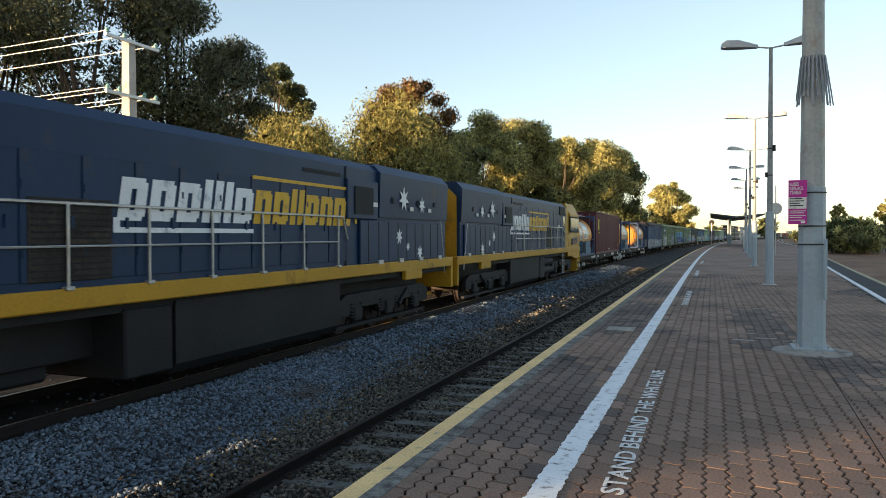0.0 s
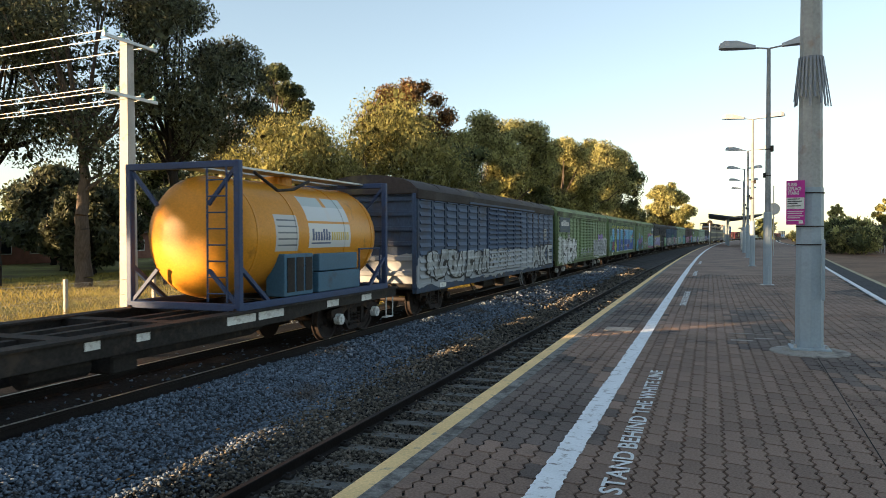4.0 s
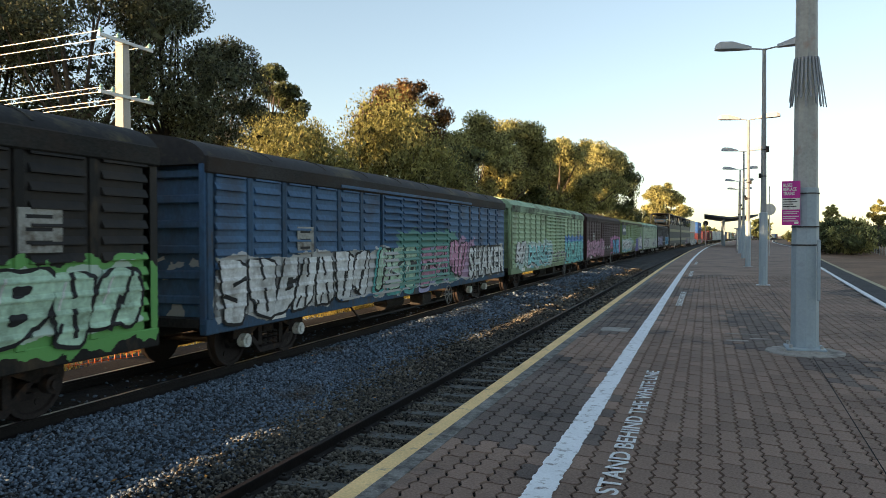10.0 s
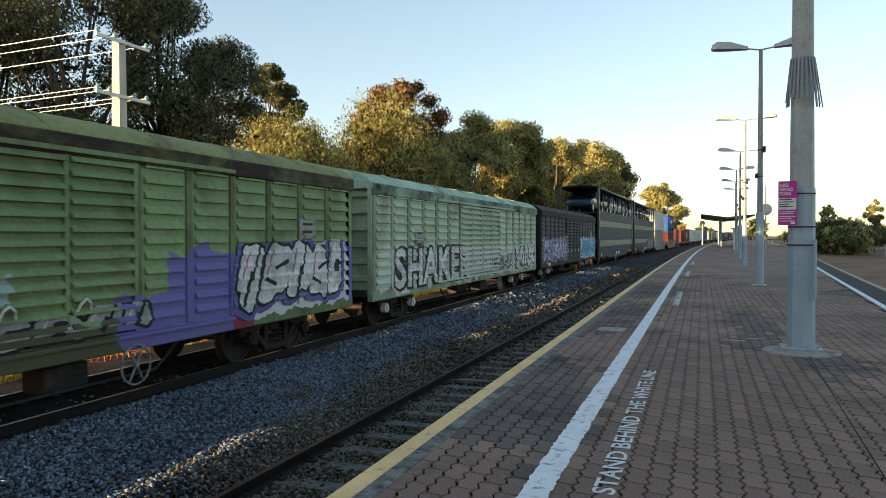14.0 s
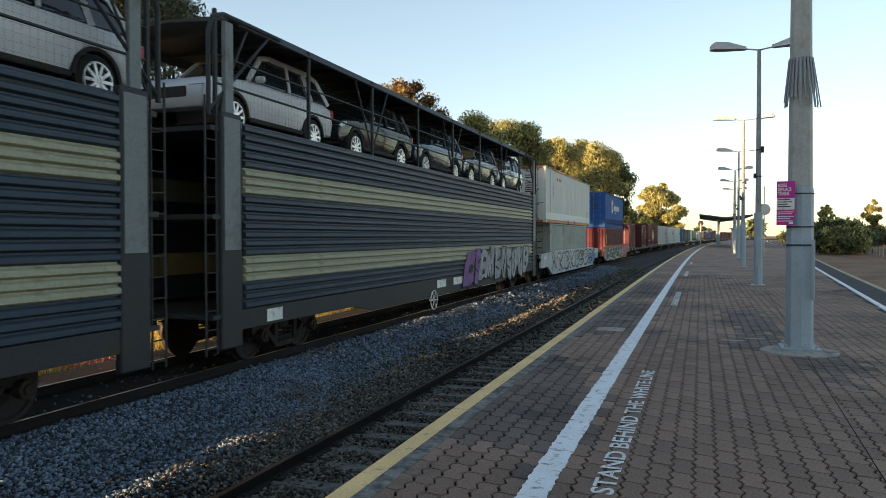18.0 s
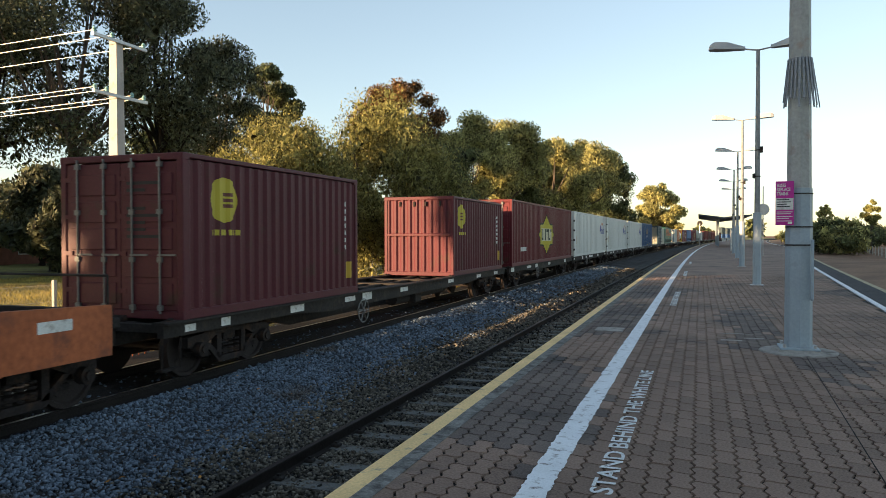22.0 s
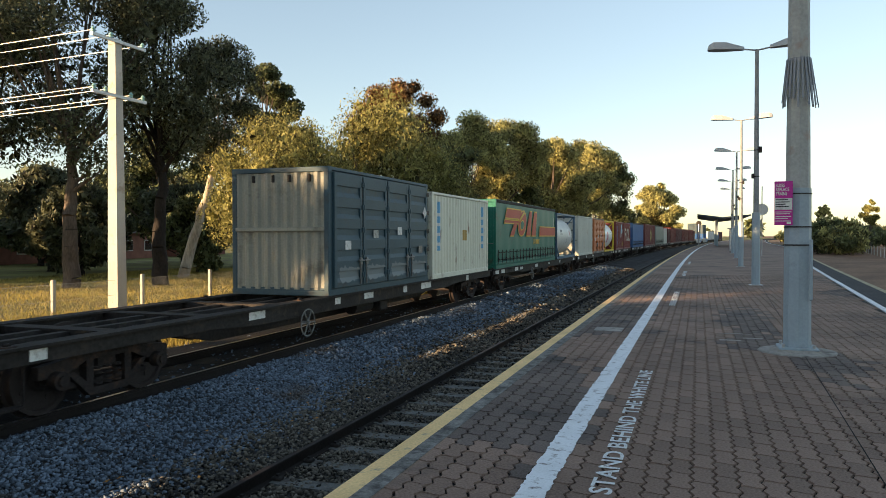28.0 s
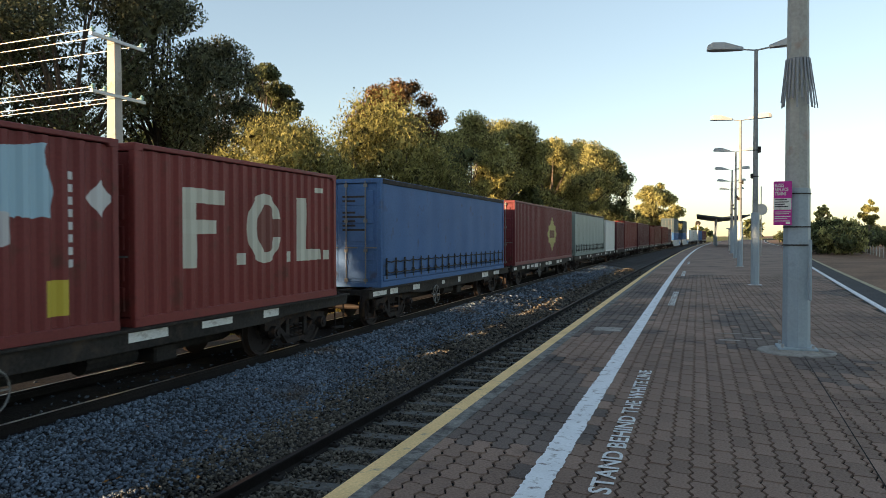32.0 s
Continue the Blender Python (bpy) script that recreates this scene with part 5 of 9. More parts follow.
def mid(flat, u, L):
    return u + L / 2 - (flat[0] + flat[1]) / 2


A = (43.0, 62.8); flat_wagon(*A, caps=M_MARK)
T1 = tank_container(A, mid(A, 43.3, 6.06), DECK, TANKY, FRAMEB, "orange-yellow tank in an open navy steel frame")
C1 = container(A, mid(A, 49.9, F40), DECK, F40, 2.9, painted((.088, .019, .026), emblem_disc(-4.75, 2.05, .40) + data_marks(5.3, 1.0, 2.4)), "maroon corrugated container with a yellow emblem")
me_ = lettering("EMPTY LIFT ONLY", .105, .001)
part("stencilled_words", me_, M_MARK, C1, "white stencilled words", at=Matrix.Translation((1.210, -.29, .23)) @ Matrix.Rotation(radians(90), 4, "Z") @ Matrix.Rotation(radians(90), 4, "X"))
B = (63.1, 82.9); flat_wagon(*B, caps=M_MARK)
T2 = tank_container(B, mid(B, 63.45, 6.06), DECK, TANKY, FRAMEB, "orange-yellow tank in an open navy steel frame")
T3 = tank_container(B, mid(B, 76.35, 6.06), DECK, TANKY, FRAMEB, "orange-yellow tank in a navy steel frame, its end sunlit")
W3 = (382.0, 402.0); flat_wagon(*W3)
C2 = container(W3, mid(W3, 382.45, F20), DECK, F20, 2.59, painted((.088, .019, .026), emblem_disc(-1.95, 1.9, .38) + data_marks(2.4, 1.0, 2.2)), "maroon corrugated container with a yellow emblem, doors to the front")
C3 = container(W3, mid(W3, 395.5, F20), DECK, F20, 2.59, painted((.088, .019, .026), emblem_disc(-2.15, 1.95, .40) + data_marks(2.3, 1.0, 2.2)), "maroon corrugated container with a ribbed red front end", door_end=1)
W4 = (402.7, 418.2); flat_wagon(*W4)
C4 = container(W4, mid(W4, 403.1, F48), DECK, F48, 2.85, painted((.115, .017, .022), [(-2.0, 2.0, .34, 2.40, DGN, 0, "diamond"), (-1.62, 1.62, .80, 1.94, DGN, 0), (-1.85, 1.85, .42, 2.32, YEL, 0, "diamond"), (-1.5, 1.5, .88, 1.86, YEL, 0), (-1.28, 1.28, 1.05, 1.68, (.62, .6, .45), 0)] + [(-1.22 + i * .42, -1.22 + i * .42 + .12, 1.08, 1.65, DGN, 0) for i in range(6)] + [(-1.22 + i * .42 + (.12 if i else .1), -1.22 + i * .42 + .36, 1.08 if i in (0, 4) else 1.5, 1.2 if i in (0, 4) else 1.65, DGN, 0) for i in (0, 2, 3, 4, 5)] + [(-5.6, -4.5, .62, .80, WHT, 0)]), "crimson corrugated container with a yellow-green star emblem", W=2.5)
WH = []
M_EMBLUE = paintm("royal_blue_emblem_paint", (.03, .05, .26), rust=.06)
M_EMORANGE = paintm("orange_emblem_paint", (.55, .16, .04), rust=.06)
PLAIN_WHITE = paintm("white_emblem_ground", (.60, .61, .59), rust=.05)
M_EMRED = paintm("brick_red_emblem_paint", (.42, .06, .035), rust=.08)
M_EMGOLD = paintm("golden_emblem_edge", (.58, .36, .04), rust=.06)
for u in (418.7, 434.3, 449.8):
    Wx = (u - .3, u + 15.0); flat_wagon(*Wx)
    WH.append(container(Wx, mid(Wx, u + .1, F48), DECK, F48, 2.85, painted((.62, .63, .60), [(-6.6, -6.3, .8, 1.3, (.45, .28, .05), 0)], rust=.08), "white insulated container with flat seamed sides", W=2.5, style="reefer"))
    emblem(WH[-1], 1.262, [(M_EMBLUE, [[(4.0, 1.45), (4.22, 1.45), (4.38, 2.1), (4.16, 2.1)], oval(4.52, 1.86, .22, .24, .2), oval(4.92, 1.66, .20, .20, .2), [(5.2, 1.46), (5.36, 1.46), (5.46, 1.86), (5.30, 1.86)], [(5.46, 1.46), (5.62, 1.46), (5.72, 1.86), (5.56, 1.86)], oval(5.9, 1.66, .20, .20, .2), [(5.98, 1.46), (6.14, 1.46), (6.32, 2.18), (6.16, 2.18)]]),
                           (PLAIN_WHITE, [oval(4.92, 1.66, .08, .09, .2), oval(5.9, 1.66, .08, .09, .2)]),
                           (M_EMORANGE, [[(y_, 2.02 + .32 * math.sin(math.pi * (y_ - 4.3) / 1.6)) for y_ in (4.3, 4.5, 4.8, 5.1, 5.4, 5.7, 5.9)] + [(y_, 1.98 + .26 * math.sin(math.pi * (y_ - 4.3) / 1.6)) for y_ in (5.9, 5.7, 5.4, 5.1, 4.8, 4.5, 4.3)]])])
W7 = (464.6, 479.2); flat_wagon(*W7)
C7 = container(W7, mid(W7, 464.9, F45), DECK, F45, 2.9, painted((.014, .062, .155), [(-.48, .48, 1.30, 2.26, (.58, .40, .03), 0, "disc"), (-.22, .18, 1.35, 2.1, (.012, .014, .02), .12), (-.12, .02, 1.7, 2.15, (.2, .22, .24), .05), (-.60, .60, 1.02, 1.42, WHT, 0), (-.55, .55, 1.06, 1.38, (.02, .05, .16), 0)] + [(-.48 + i * .1, -.48 + i * .1 + .06, 1.13, 1.31, WHT, 0) for i in range(10)] + [(5.7, 5.9, .6, 1.0, (.5, .33, .03), 0), (6.0, 6.07, 1.2, 2.5, WHT, 0), (-.2, 1.2, .12, .24, (.55, .42, .03), 0), (3.0, 3.6, .2, .3, (.55, .35, .03), 0)]), "bright blue corrugated container with a round yellow emblem")
W8 = (479.6, 500.3); flat_wagon(*W8, label="black container flat wagon, its front half empty")
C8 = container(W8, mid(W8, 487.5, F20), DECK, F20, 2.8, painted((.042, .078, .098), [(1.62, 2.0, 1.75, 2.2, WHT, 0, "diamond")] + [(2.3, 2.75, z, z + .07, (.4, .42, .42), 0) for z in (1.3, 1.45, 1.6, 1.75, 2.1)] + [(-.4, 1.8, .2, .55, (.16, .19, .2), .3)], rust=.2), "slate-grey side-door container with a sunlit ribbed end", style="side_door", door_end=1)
# Sunlight on this end is put into a paler paint than the sides have
LIT_END = paintm("sunlit_grey_end_paint", (.26, .26, .22), rust=.2)
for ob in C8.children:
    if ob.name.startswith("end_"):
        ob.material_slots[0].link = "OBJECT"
        ob.material_slots[0].material = LIT_END
C9 = container(W8, mid(W8, 493.95, F20), DECK, F20, 2.62, painted((.66, .66, .55), [(-2.55, -2.22, .85, 2.35, (.10, .33, .55), 0), (2.15, 2.48, .85, 2.35, (.10, .33, .55), 0), (.05, .42, 1.15, 1.5, (.42, .26, .06), 0)] + [(-2.5, -2.27, z, z + .1, WHT, 0) for z in (1.0, 1.3, 1.6, 1.9)] + [(2.2, 2.43, z, z + .1, WHT, 0) for z in (1.0, 1.3, 1.6, 1.9)], rust=.16), "off-white corrugated container with blue strip labels")
W9 = (500.7, 520.3); flat_wagon(*W9)
TEAL = (.02, .135, .10)
C10 = container(W9, mid(W9, 501.15, F40), DECK, F40, 2.75, painted(TEAL, [(5.6, 5.75, 1.9, 2.4, (.3, .4, .36), 0)], .45, .1), "green curtain-sided container with an orange-red emblem", style="curtain")
RED_SHAPES = [[(-4.45, 2.42), (-1.95, 2.42), (-2.2, 2.06), (-4.75, 2.06)], [(-4.8, 1.95), (-2.3, 1.95), (-2.36, 1.85), (-4.9, 1.85)], [(-3.25, 1.84), (-2.65, 1.84), (-3.3, 1.32), (-3.95, 1.32)], oval(-1.75, 1.86, .72, .54, .35),
              [(-.3, 2.42), (.22, 2.42), (-.18, 1.32), (-.98, 1.32)], [(.75, 2.42), (1.27, 2.42), (1.0, 1.32), (.12, 1.32)], [(2.0, 1.73), (5.9, 1.73), (5.9, 1.32), (1.85, 1.32)]]
emblem(C10, 1.236, [(M_EMGOLD, [grown(o, .05) for o in RED_SHAPES] + [[(.55 + k * .13, 1.16), (.60 + k * .13, 1.16), (.55 + k * .13, .9), (.50 + k * .13, .9)] for k in range(4)] + [[(1.1 + k * .28, 1.14), (1.3 + k * .28, 1.14), (1.27 + k * .28, .92), (1.07 + k * .28, .92)] for k in range(3)]),
                    (M_EMRED, RED_SHAPES), (M_EMGOLD, [[(-2.35, 2.0), (-1.5, 2.38), (-1.25, 2.33), (-2.3, 1.9)], oval(-1.80, 1.78, .36, .24, .35)]), (paintm("teal_emblem_ground", TEAL, rust=.1), [oval(-1.80, 1.78, .30, .19, .35)])])
T4 = tank_container(W9, mid(W9, 513.85, 6.06), DECK, painted((.58, .58, .55), [(-1.3, -.7, 1.62, 1.78, (.04, .04, .05), 0), (-1.4, -.6, 1.5, 1.55, (.1, .1, .1), 0), (1.1, 1.8, 1.35, 1.85, (.7, .7, .68), 0), (1.45, 1.78, 1.42, 1.78, (.4, .02, .03), 0, "diamond"), (.6, .85, 1.0, 1.25, (.05, .05, .05), 0, "disc"), (.64, .81, 1.04, 1.21, (.58, .58, .55), 0, "disc")], .4, .08), FRAMEG, "dull white tank in a blue-grey steel frame", True)
W10 = (520.7, 540.7); flat_wagon(*W10)
C11 = container(W10, mid(W10, 521.3, F20), DECK, F20, 2.62, CREAM, "dull white corrugated container with rusty corners")
C12 = container(W10, mid(W10, 527.7, F20), DECK, F20, 2.62, ORANGE, "orange side-door container with grey hinges", style="side_door", rails=M_WORNRAIL)
T5 = tank_container(W10, mid(W10, 534.1, 6.06), DECK, painted((.80, .80, .78), [(-1.12, -.12, .82, 1.82, (.46, .02, .05), 0, "disc"), (-.85, -.41, 1.25, 1.6, WHT, 0, "disc"), (-.75, -.5, 1.33, 1.52, (.46, .02, .05), 0, "disc"), (-.9, -.36, 1.02, 1.09, WHT, 0), (1.5, 2.0, 1.3, 1.34, (.05, .05, .05), 0), (1.5, 2.1, 1.5, 1.54, (.05, .05, .05), 0), (1.5, 2.0, 1.7, 1.74, (.05, .05, .05), 0), (1.6, 1.9, .8, .95, (.5, .33, .03), 0)], .35, .02), FRAMEY, "clean white tank in a bright yellow frame with a red disc", True, R=1.15)
W11 = (541.1, 554.4); flat_wagon(*W11)
C13 = container(W11, mid(W11, 541.5, F20), DECK, F20, 2.62, painted((.165, .036, .034), [(1.0, 1.9, 1.45, 2.4, (.34, .52, .62), .28), (.9, 1.4, 1.2, 1.5, (.5, .5, .5), .2), (2.5, 2.95, 1.55, 2.05, WHT, 0, "diamond"), (-1.95, -1.6, .45, 2.2, (.10, .28, .5), .04), (1.85, 2.2, .3, .75, (.5, .4, .05), 0)] + data_marks(2.2, .9, 2.3)[:-1]), "brown-red corrugated container with torn blue labels")
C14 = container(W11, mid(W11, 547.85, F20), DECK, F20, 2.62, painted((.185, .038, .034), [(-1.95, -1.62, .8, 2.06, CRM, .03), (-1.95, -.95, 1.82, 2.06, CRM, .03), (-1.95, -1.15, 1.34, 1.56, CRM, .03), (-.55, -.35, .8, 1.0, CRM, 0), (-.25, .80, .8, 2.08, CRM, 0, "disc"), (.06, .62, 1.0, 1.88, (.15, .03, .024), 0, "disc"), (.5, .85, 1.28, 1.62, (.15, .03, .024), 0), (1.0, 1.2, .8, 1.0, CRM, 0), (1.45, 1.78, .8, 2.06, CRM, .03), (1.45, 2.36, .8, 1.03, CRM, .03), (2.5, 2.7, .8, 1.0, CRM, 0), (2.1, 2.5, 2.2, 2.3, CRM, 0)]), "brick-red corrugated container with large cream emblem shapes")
W12 = (555.6, 569.2); flat_wagon(*W12)
C15 = container(W12, mid(W12, 556.3, F40), DECK, F40, 2.75, BCURT, "blue curtain-sided container with grey ends", style="curtain")
W13 = (569.8, 585.6); flat_wagon(*W13)
C16 = container(W13, mid(W13, 570.4, F48), DECK, F48, 2.85, painted((.14, .03, .034), [(-.2, 2.4, .5, 2.3, (.42, .36, .14), 0, "diamond"), (.1, 2.1, .95, 1.85, (.42, .36, .14), 0), (.5, 1.7, 1.2, 1.6, (.14, .05, .04), 0)]), "maroon corrugated container with a pale star emblem")
far = [(586.0, [(586.3, F45, GCURT, "grey curtain-sided container", "curtain"), (601.2, F20, WHITEC, "white corrugated container", "corrugated")], 607.9),
       (608.4, [(608.8, F20, MAROON, "maroon corrugated container", "corrugated"), (615.4, F40, RED, "red corrugated container", "corrugated")], 628.2),
       (628.7, [(629.1, F48, MAROON, "maroon corrugated container", "corrugated")], 644.2),
       (644.7, [(645.1, F20, RED, "red corrugated container", "corrugated"), (651.7, F40, BROWNRED, "brown-red corrugated container", "corrugated")], 664.5),
       (665.0, [(665.4, F40, RED, "red corrugated container", "corrugated"), (678.0, F20, MAROON, "maroon corrugated container", "corrugated")], 684.7),
       (733.0, [(733.4, F48, WHITEC, "white insulated container", "reefer")], 748.5),
       (749.0, [(749.4, F48, WHITEC, "white insulated container", "reefer")], 764.5),
       (765.0, [(765.4, F48, BLUEC, "blue corrugated container", "corrugated")], 780.5),
       (781.0, [(781.4, F48, MAROON, "maroon corrugated container", "corrugated")], 796.5)]
for u0, items, u1 in far:
    flat_wagon(u0, u1)
    for u, L, m, lab, st_ in items:
        container((u0, u1), mid((u0, u1), u, L), DECK, L, 2.62 if L < 7 else 2.85, m, lab + " far down the train", style=st_)


# ---- well wagons with stacked containers
def well_wagon(u0, u1, m, label):
    L, h = u1 - u0, (u1 - u0) / 2
    w = thing("well_wagon", label, "well wagon", "wagons of the train")
    g = Geo()
    a = h - 3.3
    for sx in (-1, 1):
        prof = [(-h + .7, .72), (-h + .7, 1.38), (-a - .4, 1.46), (a + .4, 1.46), (h - .7, 1.38), (h - .7, .72), (h - 2.3, .72), (a, .30), (-a, .30), (-h + 2.3, .72)]
        g.prism(prof, "x", sx * 1.30, sx * 1.42)
        g.box(sx * 1.26, sx * 1.47, -a, a, 1.42, 1.49, ch=.01)
        g.box(sx * 1.24, sx * 1.46, -a, a, .28, .36, ch=.01)
    part("side_sill", g, m, w)
    g = Geo().box(-1.3, 1.3, -a - .3, a + .3, .30, .36)
    for sy in (-1, 1):
        g.box(-1.3, 1.3, sy * (a + .1), sy * (a + .3), .3, 1.3)
        g.box(-1.38, 1.38, sy * (a + .3), sy * (h - .5), 1.05, 1.2, ch=.02)
        g.box(-.3, .3, sy * (h - 2.6), sy * (h - .1), .7, 1.06)
        g.box(-1.25, 1.25, sy * (h - .62), sy * (h - .5), .8, 1.3)
    part("well_floor", g, M_BLACK, w)
    uc = (u0 + u1) / 2
    for sy in (-1, 1):
        bogie(w, sy * (h - 1.75), uc)
        rail_ = Geo().tube([(1.2, sy * (h - .55), 1.25), (1.2, sy * (h - .55), 1.75), (-1.2, sy * (h - .55), 1.75), (-1.2, sy * (h - .55), 1.25)], .02, 5)
        part("end_rail", rail_, M_BLACK, w)
    couplers(w, h + .15)
    tag = shared("marking", lambda: None)
    for y in (-h + 1.6, -a + 2, h - 1.6):
        part("marking", tag, M_MARK, w, at=Matrix.Translation((1.421, y, 1.2)))
    rides(w, (u0, u1))
    return w


M_WELL1 = mat("silver_graffiti_paint", (.40, .43, .45), .5, var=.22, fine=9, coarse=.9, bump=.12, dirt=(.20, .22, .24), dirt_amt=.35, dirt_scale=1.6, stretch=(1, 1.4, .5))
M_WELL2 = mat("orange_graffiti_paint", (.34, .10, .04), .6, var=.2, fine=12, coarse=.6, bump=.1, dirt=(.2, .07, .04), dirt_amt=.15)
paint_over(M_WELL2, [(-6.6, 3.0, .45, 1.3, (.045, .10, .05), .3), (-6.0, 2.5, .7, 1.05, (.42, .42, .16), .35), (-5.0, 2.0, .75, .95, (.38, .16, .12), .4), (3.6, 6.8, .4, 1.4, (.24, .03, .06), .2), (3.2, 3.8, .4, 1.3, (.06, .22, .08), .2)])
paint_over(M_WELL1, [(5.0, 8.6, .5, 1.1, (.06, .20, .42), .5), (2.0, 3.4, .9, 1.3, (.06, .14, .09), .4)])
RAILO = paintm("orange_red_rail_paint", (.42, .13, .05), rust=.2)
PALEC = paintm("off_white_panel_paint", (.60, .62, .60), rust=.06)
M_TAN = mat("worn_yellow_label", (.45, .33, .12), .7, var=.2, dirt=(.2, .15, .1), dirt_amt=.3, dirt_scale=8)


def curve(g, pts, x, t0, t1, k, n=7):
    """A sprayed stroke along a smooth line through pts, swelling from t0 to t1 in its middle."""
    P = [pts[0]] + list(pts) + [pts[-1]]
    line = []
    for i in range(1, len(P) - 2):
        a, b, c_, d = P[i - 1:i + 3]
        for q in range(n):
            t = q / n
            line.append(tuple(.5 * (2 * b[e] + (c_[e] - a[e]) * t + (2 * a[e] - 5 * b[e] + 4 * c_[e] - d[e]) * t * t + (3 * b[e] - a[e] - 3 * c_[e] + d[e]) * t ** 3) for e in (0, 1)))
    line.append(pts[-1])
    up, lo = [], []
    for i, (y, z) in enumerate(line):
        (ya, za), (yb, zb) = line[max(0, i - 1)], line[min(len(line) - 1, i + 1)]
        dy, dz = yb - ya, zb - za
        h = math.hypot(dy, dz) or 1
        t = t0 + (t1 - t0) * math.sin(math.pi * i / (len(line) - 1))
        up.append((y - dz / h * t, z + dy / h * t))
        lo.append((y + dz / h * t, z - dy / h * t))
    m_ = len(up)
    g.add([(x, *p) for p in up + lo], [(i, m_ + i, m_ + i + 1, i + 1) for i in range(m_ - 1)], k)


LETTER_STROKES = (
    (((.0, .1), (.12, .9), (.3, .95), (.62, .15), (.8, .9), (1, .95)), ((.12, .05), (.3, .6), (.5, .05))),
    (((.0, .75), (.35, .98), (.95, .85), (.8, .66), (.4, .7), (.35, .5)), ((.05, .1), (.5, .02), (.95, .3), (.6, .42), (.15, .38), (.0, .6)), ((.3, .25), (.6, .25))),
    (((.0, .95), (.25, .97), (.22, .5), (.5, .62), (.75, .97), (1, .9)), ((.02, .05), (.25, .04), (.3, .35), (.7, .05), (1, .08)), ((.1, .8), (.08, .2))),
    (((.0, .05), (.1, .7), (.45, .98), (.85, .8), (.95, .1)), ((.3, .05), (.38, .5), (.6, .55), (.66, .08)), ((.15, .5), (.3, .75), (.5, .8))),
    (((.05, .5), (.2, .95), (.7, .98), (.9, .65), (.4, .45), (.3, .5)), ((.0, .4), (.2, .05), (.6, .02), (1, .35), (1, .9)), ((.4, .72), (.62, .75), (.55, .62), (.4, .66))),
)


def sprayed_outline(w, y0, y1):
    """Tall outlined letters on a well wagon's silver side, plum above and near-black below."""
    rnd = random.Random(77)
    y, i = y0, 0
    while y < y1 - .8:
        wd = rnd.uniform(1.5, 2.1)
        g = Geo()
        for q, st in enumerate(LETTER_STROKES[(i * 2 + i // 3) % 5]):
            pts = [(y + wd * (p[0] * 1.04 - .02) + .12 * p[1], .42 + .96 * p[1]) for p in st]
            if q < 2:
                curve(g, [(p[0] + .03, p[1] - .035) for p in pts], 1.4225, .012, .022, 2)
            curve(g, pts, 1.4245, .014, (.045, .062, .03)[q], 0 if q == 0 and i % 3 != 1 else 1)
        part("graffiti_letter", g, [SPRAY["u"], SPRAY["k"], SPRAY["w"]], w, "thin sprayed letter outline")
        y += wd * .98
        i += 1


X1 = (339.4, 360.2); WELL1 = well_wagon(*X1, M_WELL1, "silver painted double-stack well wagon with outlined graffiti")
container(X1, mid(X1, 343.2, F40), .40, F40, 2.55, painted((.31, .33, .29), [(4.95, 5.2, 1.15, 2.2, (.10, .24, .42), 0), (-.55, -.15, 1.35, 1.8, (.16, .17, .15), .05, "diamond"), (-2.6, -2.1, 1.9, 2.6, (.20, .20, .17), .25)] + [(5.0, 5.15, z, z + .1, (.5, .52, .52), 0) for z in (1.25, 1.45, 1.65, 1.85, 2.05)], rust=.14), "grey-green corrugated container sunk in the well wagon")
C20 = container(X1, mid(X1, 342.0, F48), 2.98, F48, 2.88, painted((.60, .60, .55), [(-7.4, 7.4, -.1, .16, (.38, .11, .05), 0)] + [(-4.4 + i * .17, -4.4 + i * .17 + .11, 2.3, 2.46, (.42, .13, .06), 0) for i in range(9)] + [(6.2, 6.55, .55, .95, (.45, .28, .05), 0)], rust=.1), "tall off-white corrugated container stacked on another, orange-red rails", W=2.5, rails=RAILO)
sprayed_outline(WELL1, -7.3, 7.6)
for y_, z_, r_ in ((1.35, 1.17, .17), (1.85, 1.30, .11)):
    part("sprayed_star", Geo().prism([(y_ + (r_ if k % 2 == 0 else r_ * .4) * math.sin(k * math.pi / 5), z_ + (r_ if k % 2 == 0 else r_ * .4) * math.cos(k * math.pi / 5)) for k in range(10)], "x", 1.421, 1.427), SPRAY["k"], WELL1, "black sprayed star")
part("lap_seam", Geo().box(1.418, 1.430, -7.1, 7.1, 1.085, 1.10), M_ROD, WELL1)
part("lower_panel", Geo().box(1.205, 1.247, -7.2, 7.2, .16, .53, ch=.008), PALEC, C20, "flat pale panel over the lower rail")
for y_ in (-6.08, 6.08):
    part("lifting_post", Geo().box(1.20, 1.256, y_ - .07, y_ + .07, .15, 2.80, ch=.012), PALEC, C20)
for y_ in (-1.05, 1.05):
    part("fork_pocket", Geo().box(1.20, 1.2545, y_ - .2, y_ + .2, .02, .13), M_BLACK, C20, "black fork pocket")
    part("pocket_label", Geo().box(1.247, 1.251, y_ - .2, y_ + .2, .17, .26), M_TAN, C20, "worn yellow label")
X2 = (361.0, 381.5); WELL2 = well_wagon(*X2, M_WELL2, "orange well wagon with green and cream camouflage graffiti")
piece(WELL2, 61, -7.0, 1.3, .42, 1.40, "d", "w", "t", "y", x=1.426, wide=1.9)
piece(WELL2, 62, 3.0, 7.0, .45, 1.40, "m", "w", "k", "", x=1.426, wide=1.2)
piece(WELL2, 63, -8.2, -7.2, .55, 1.35, "o", "w", "", "w", x=1.426, wide=.4)
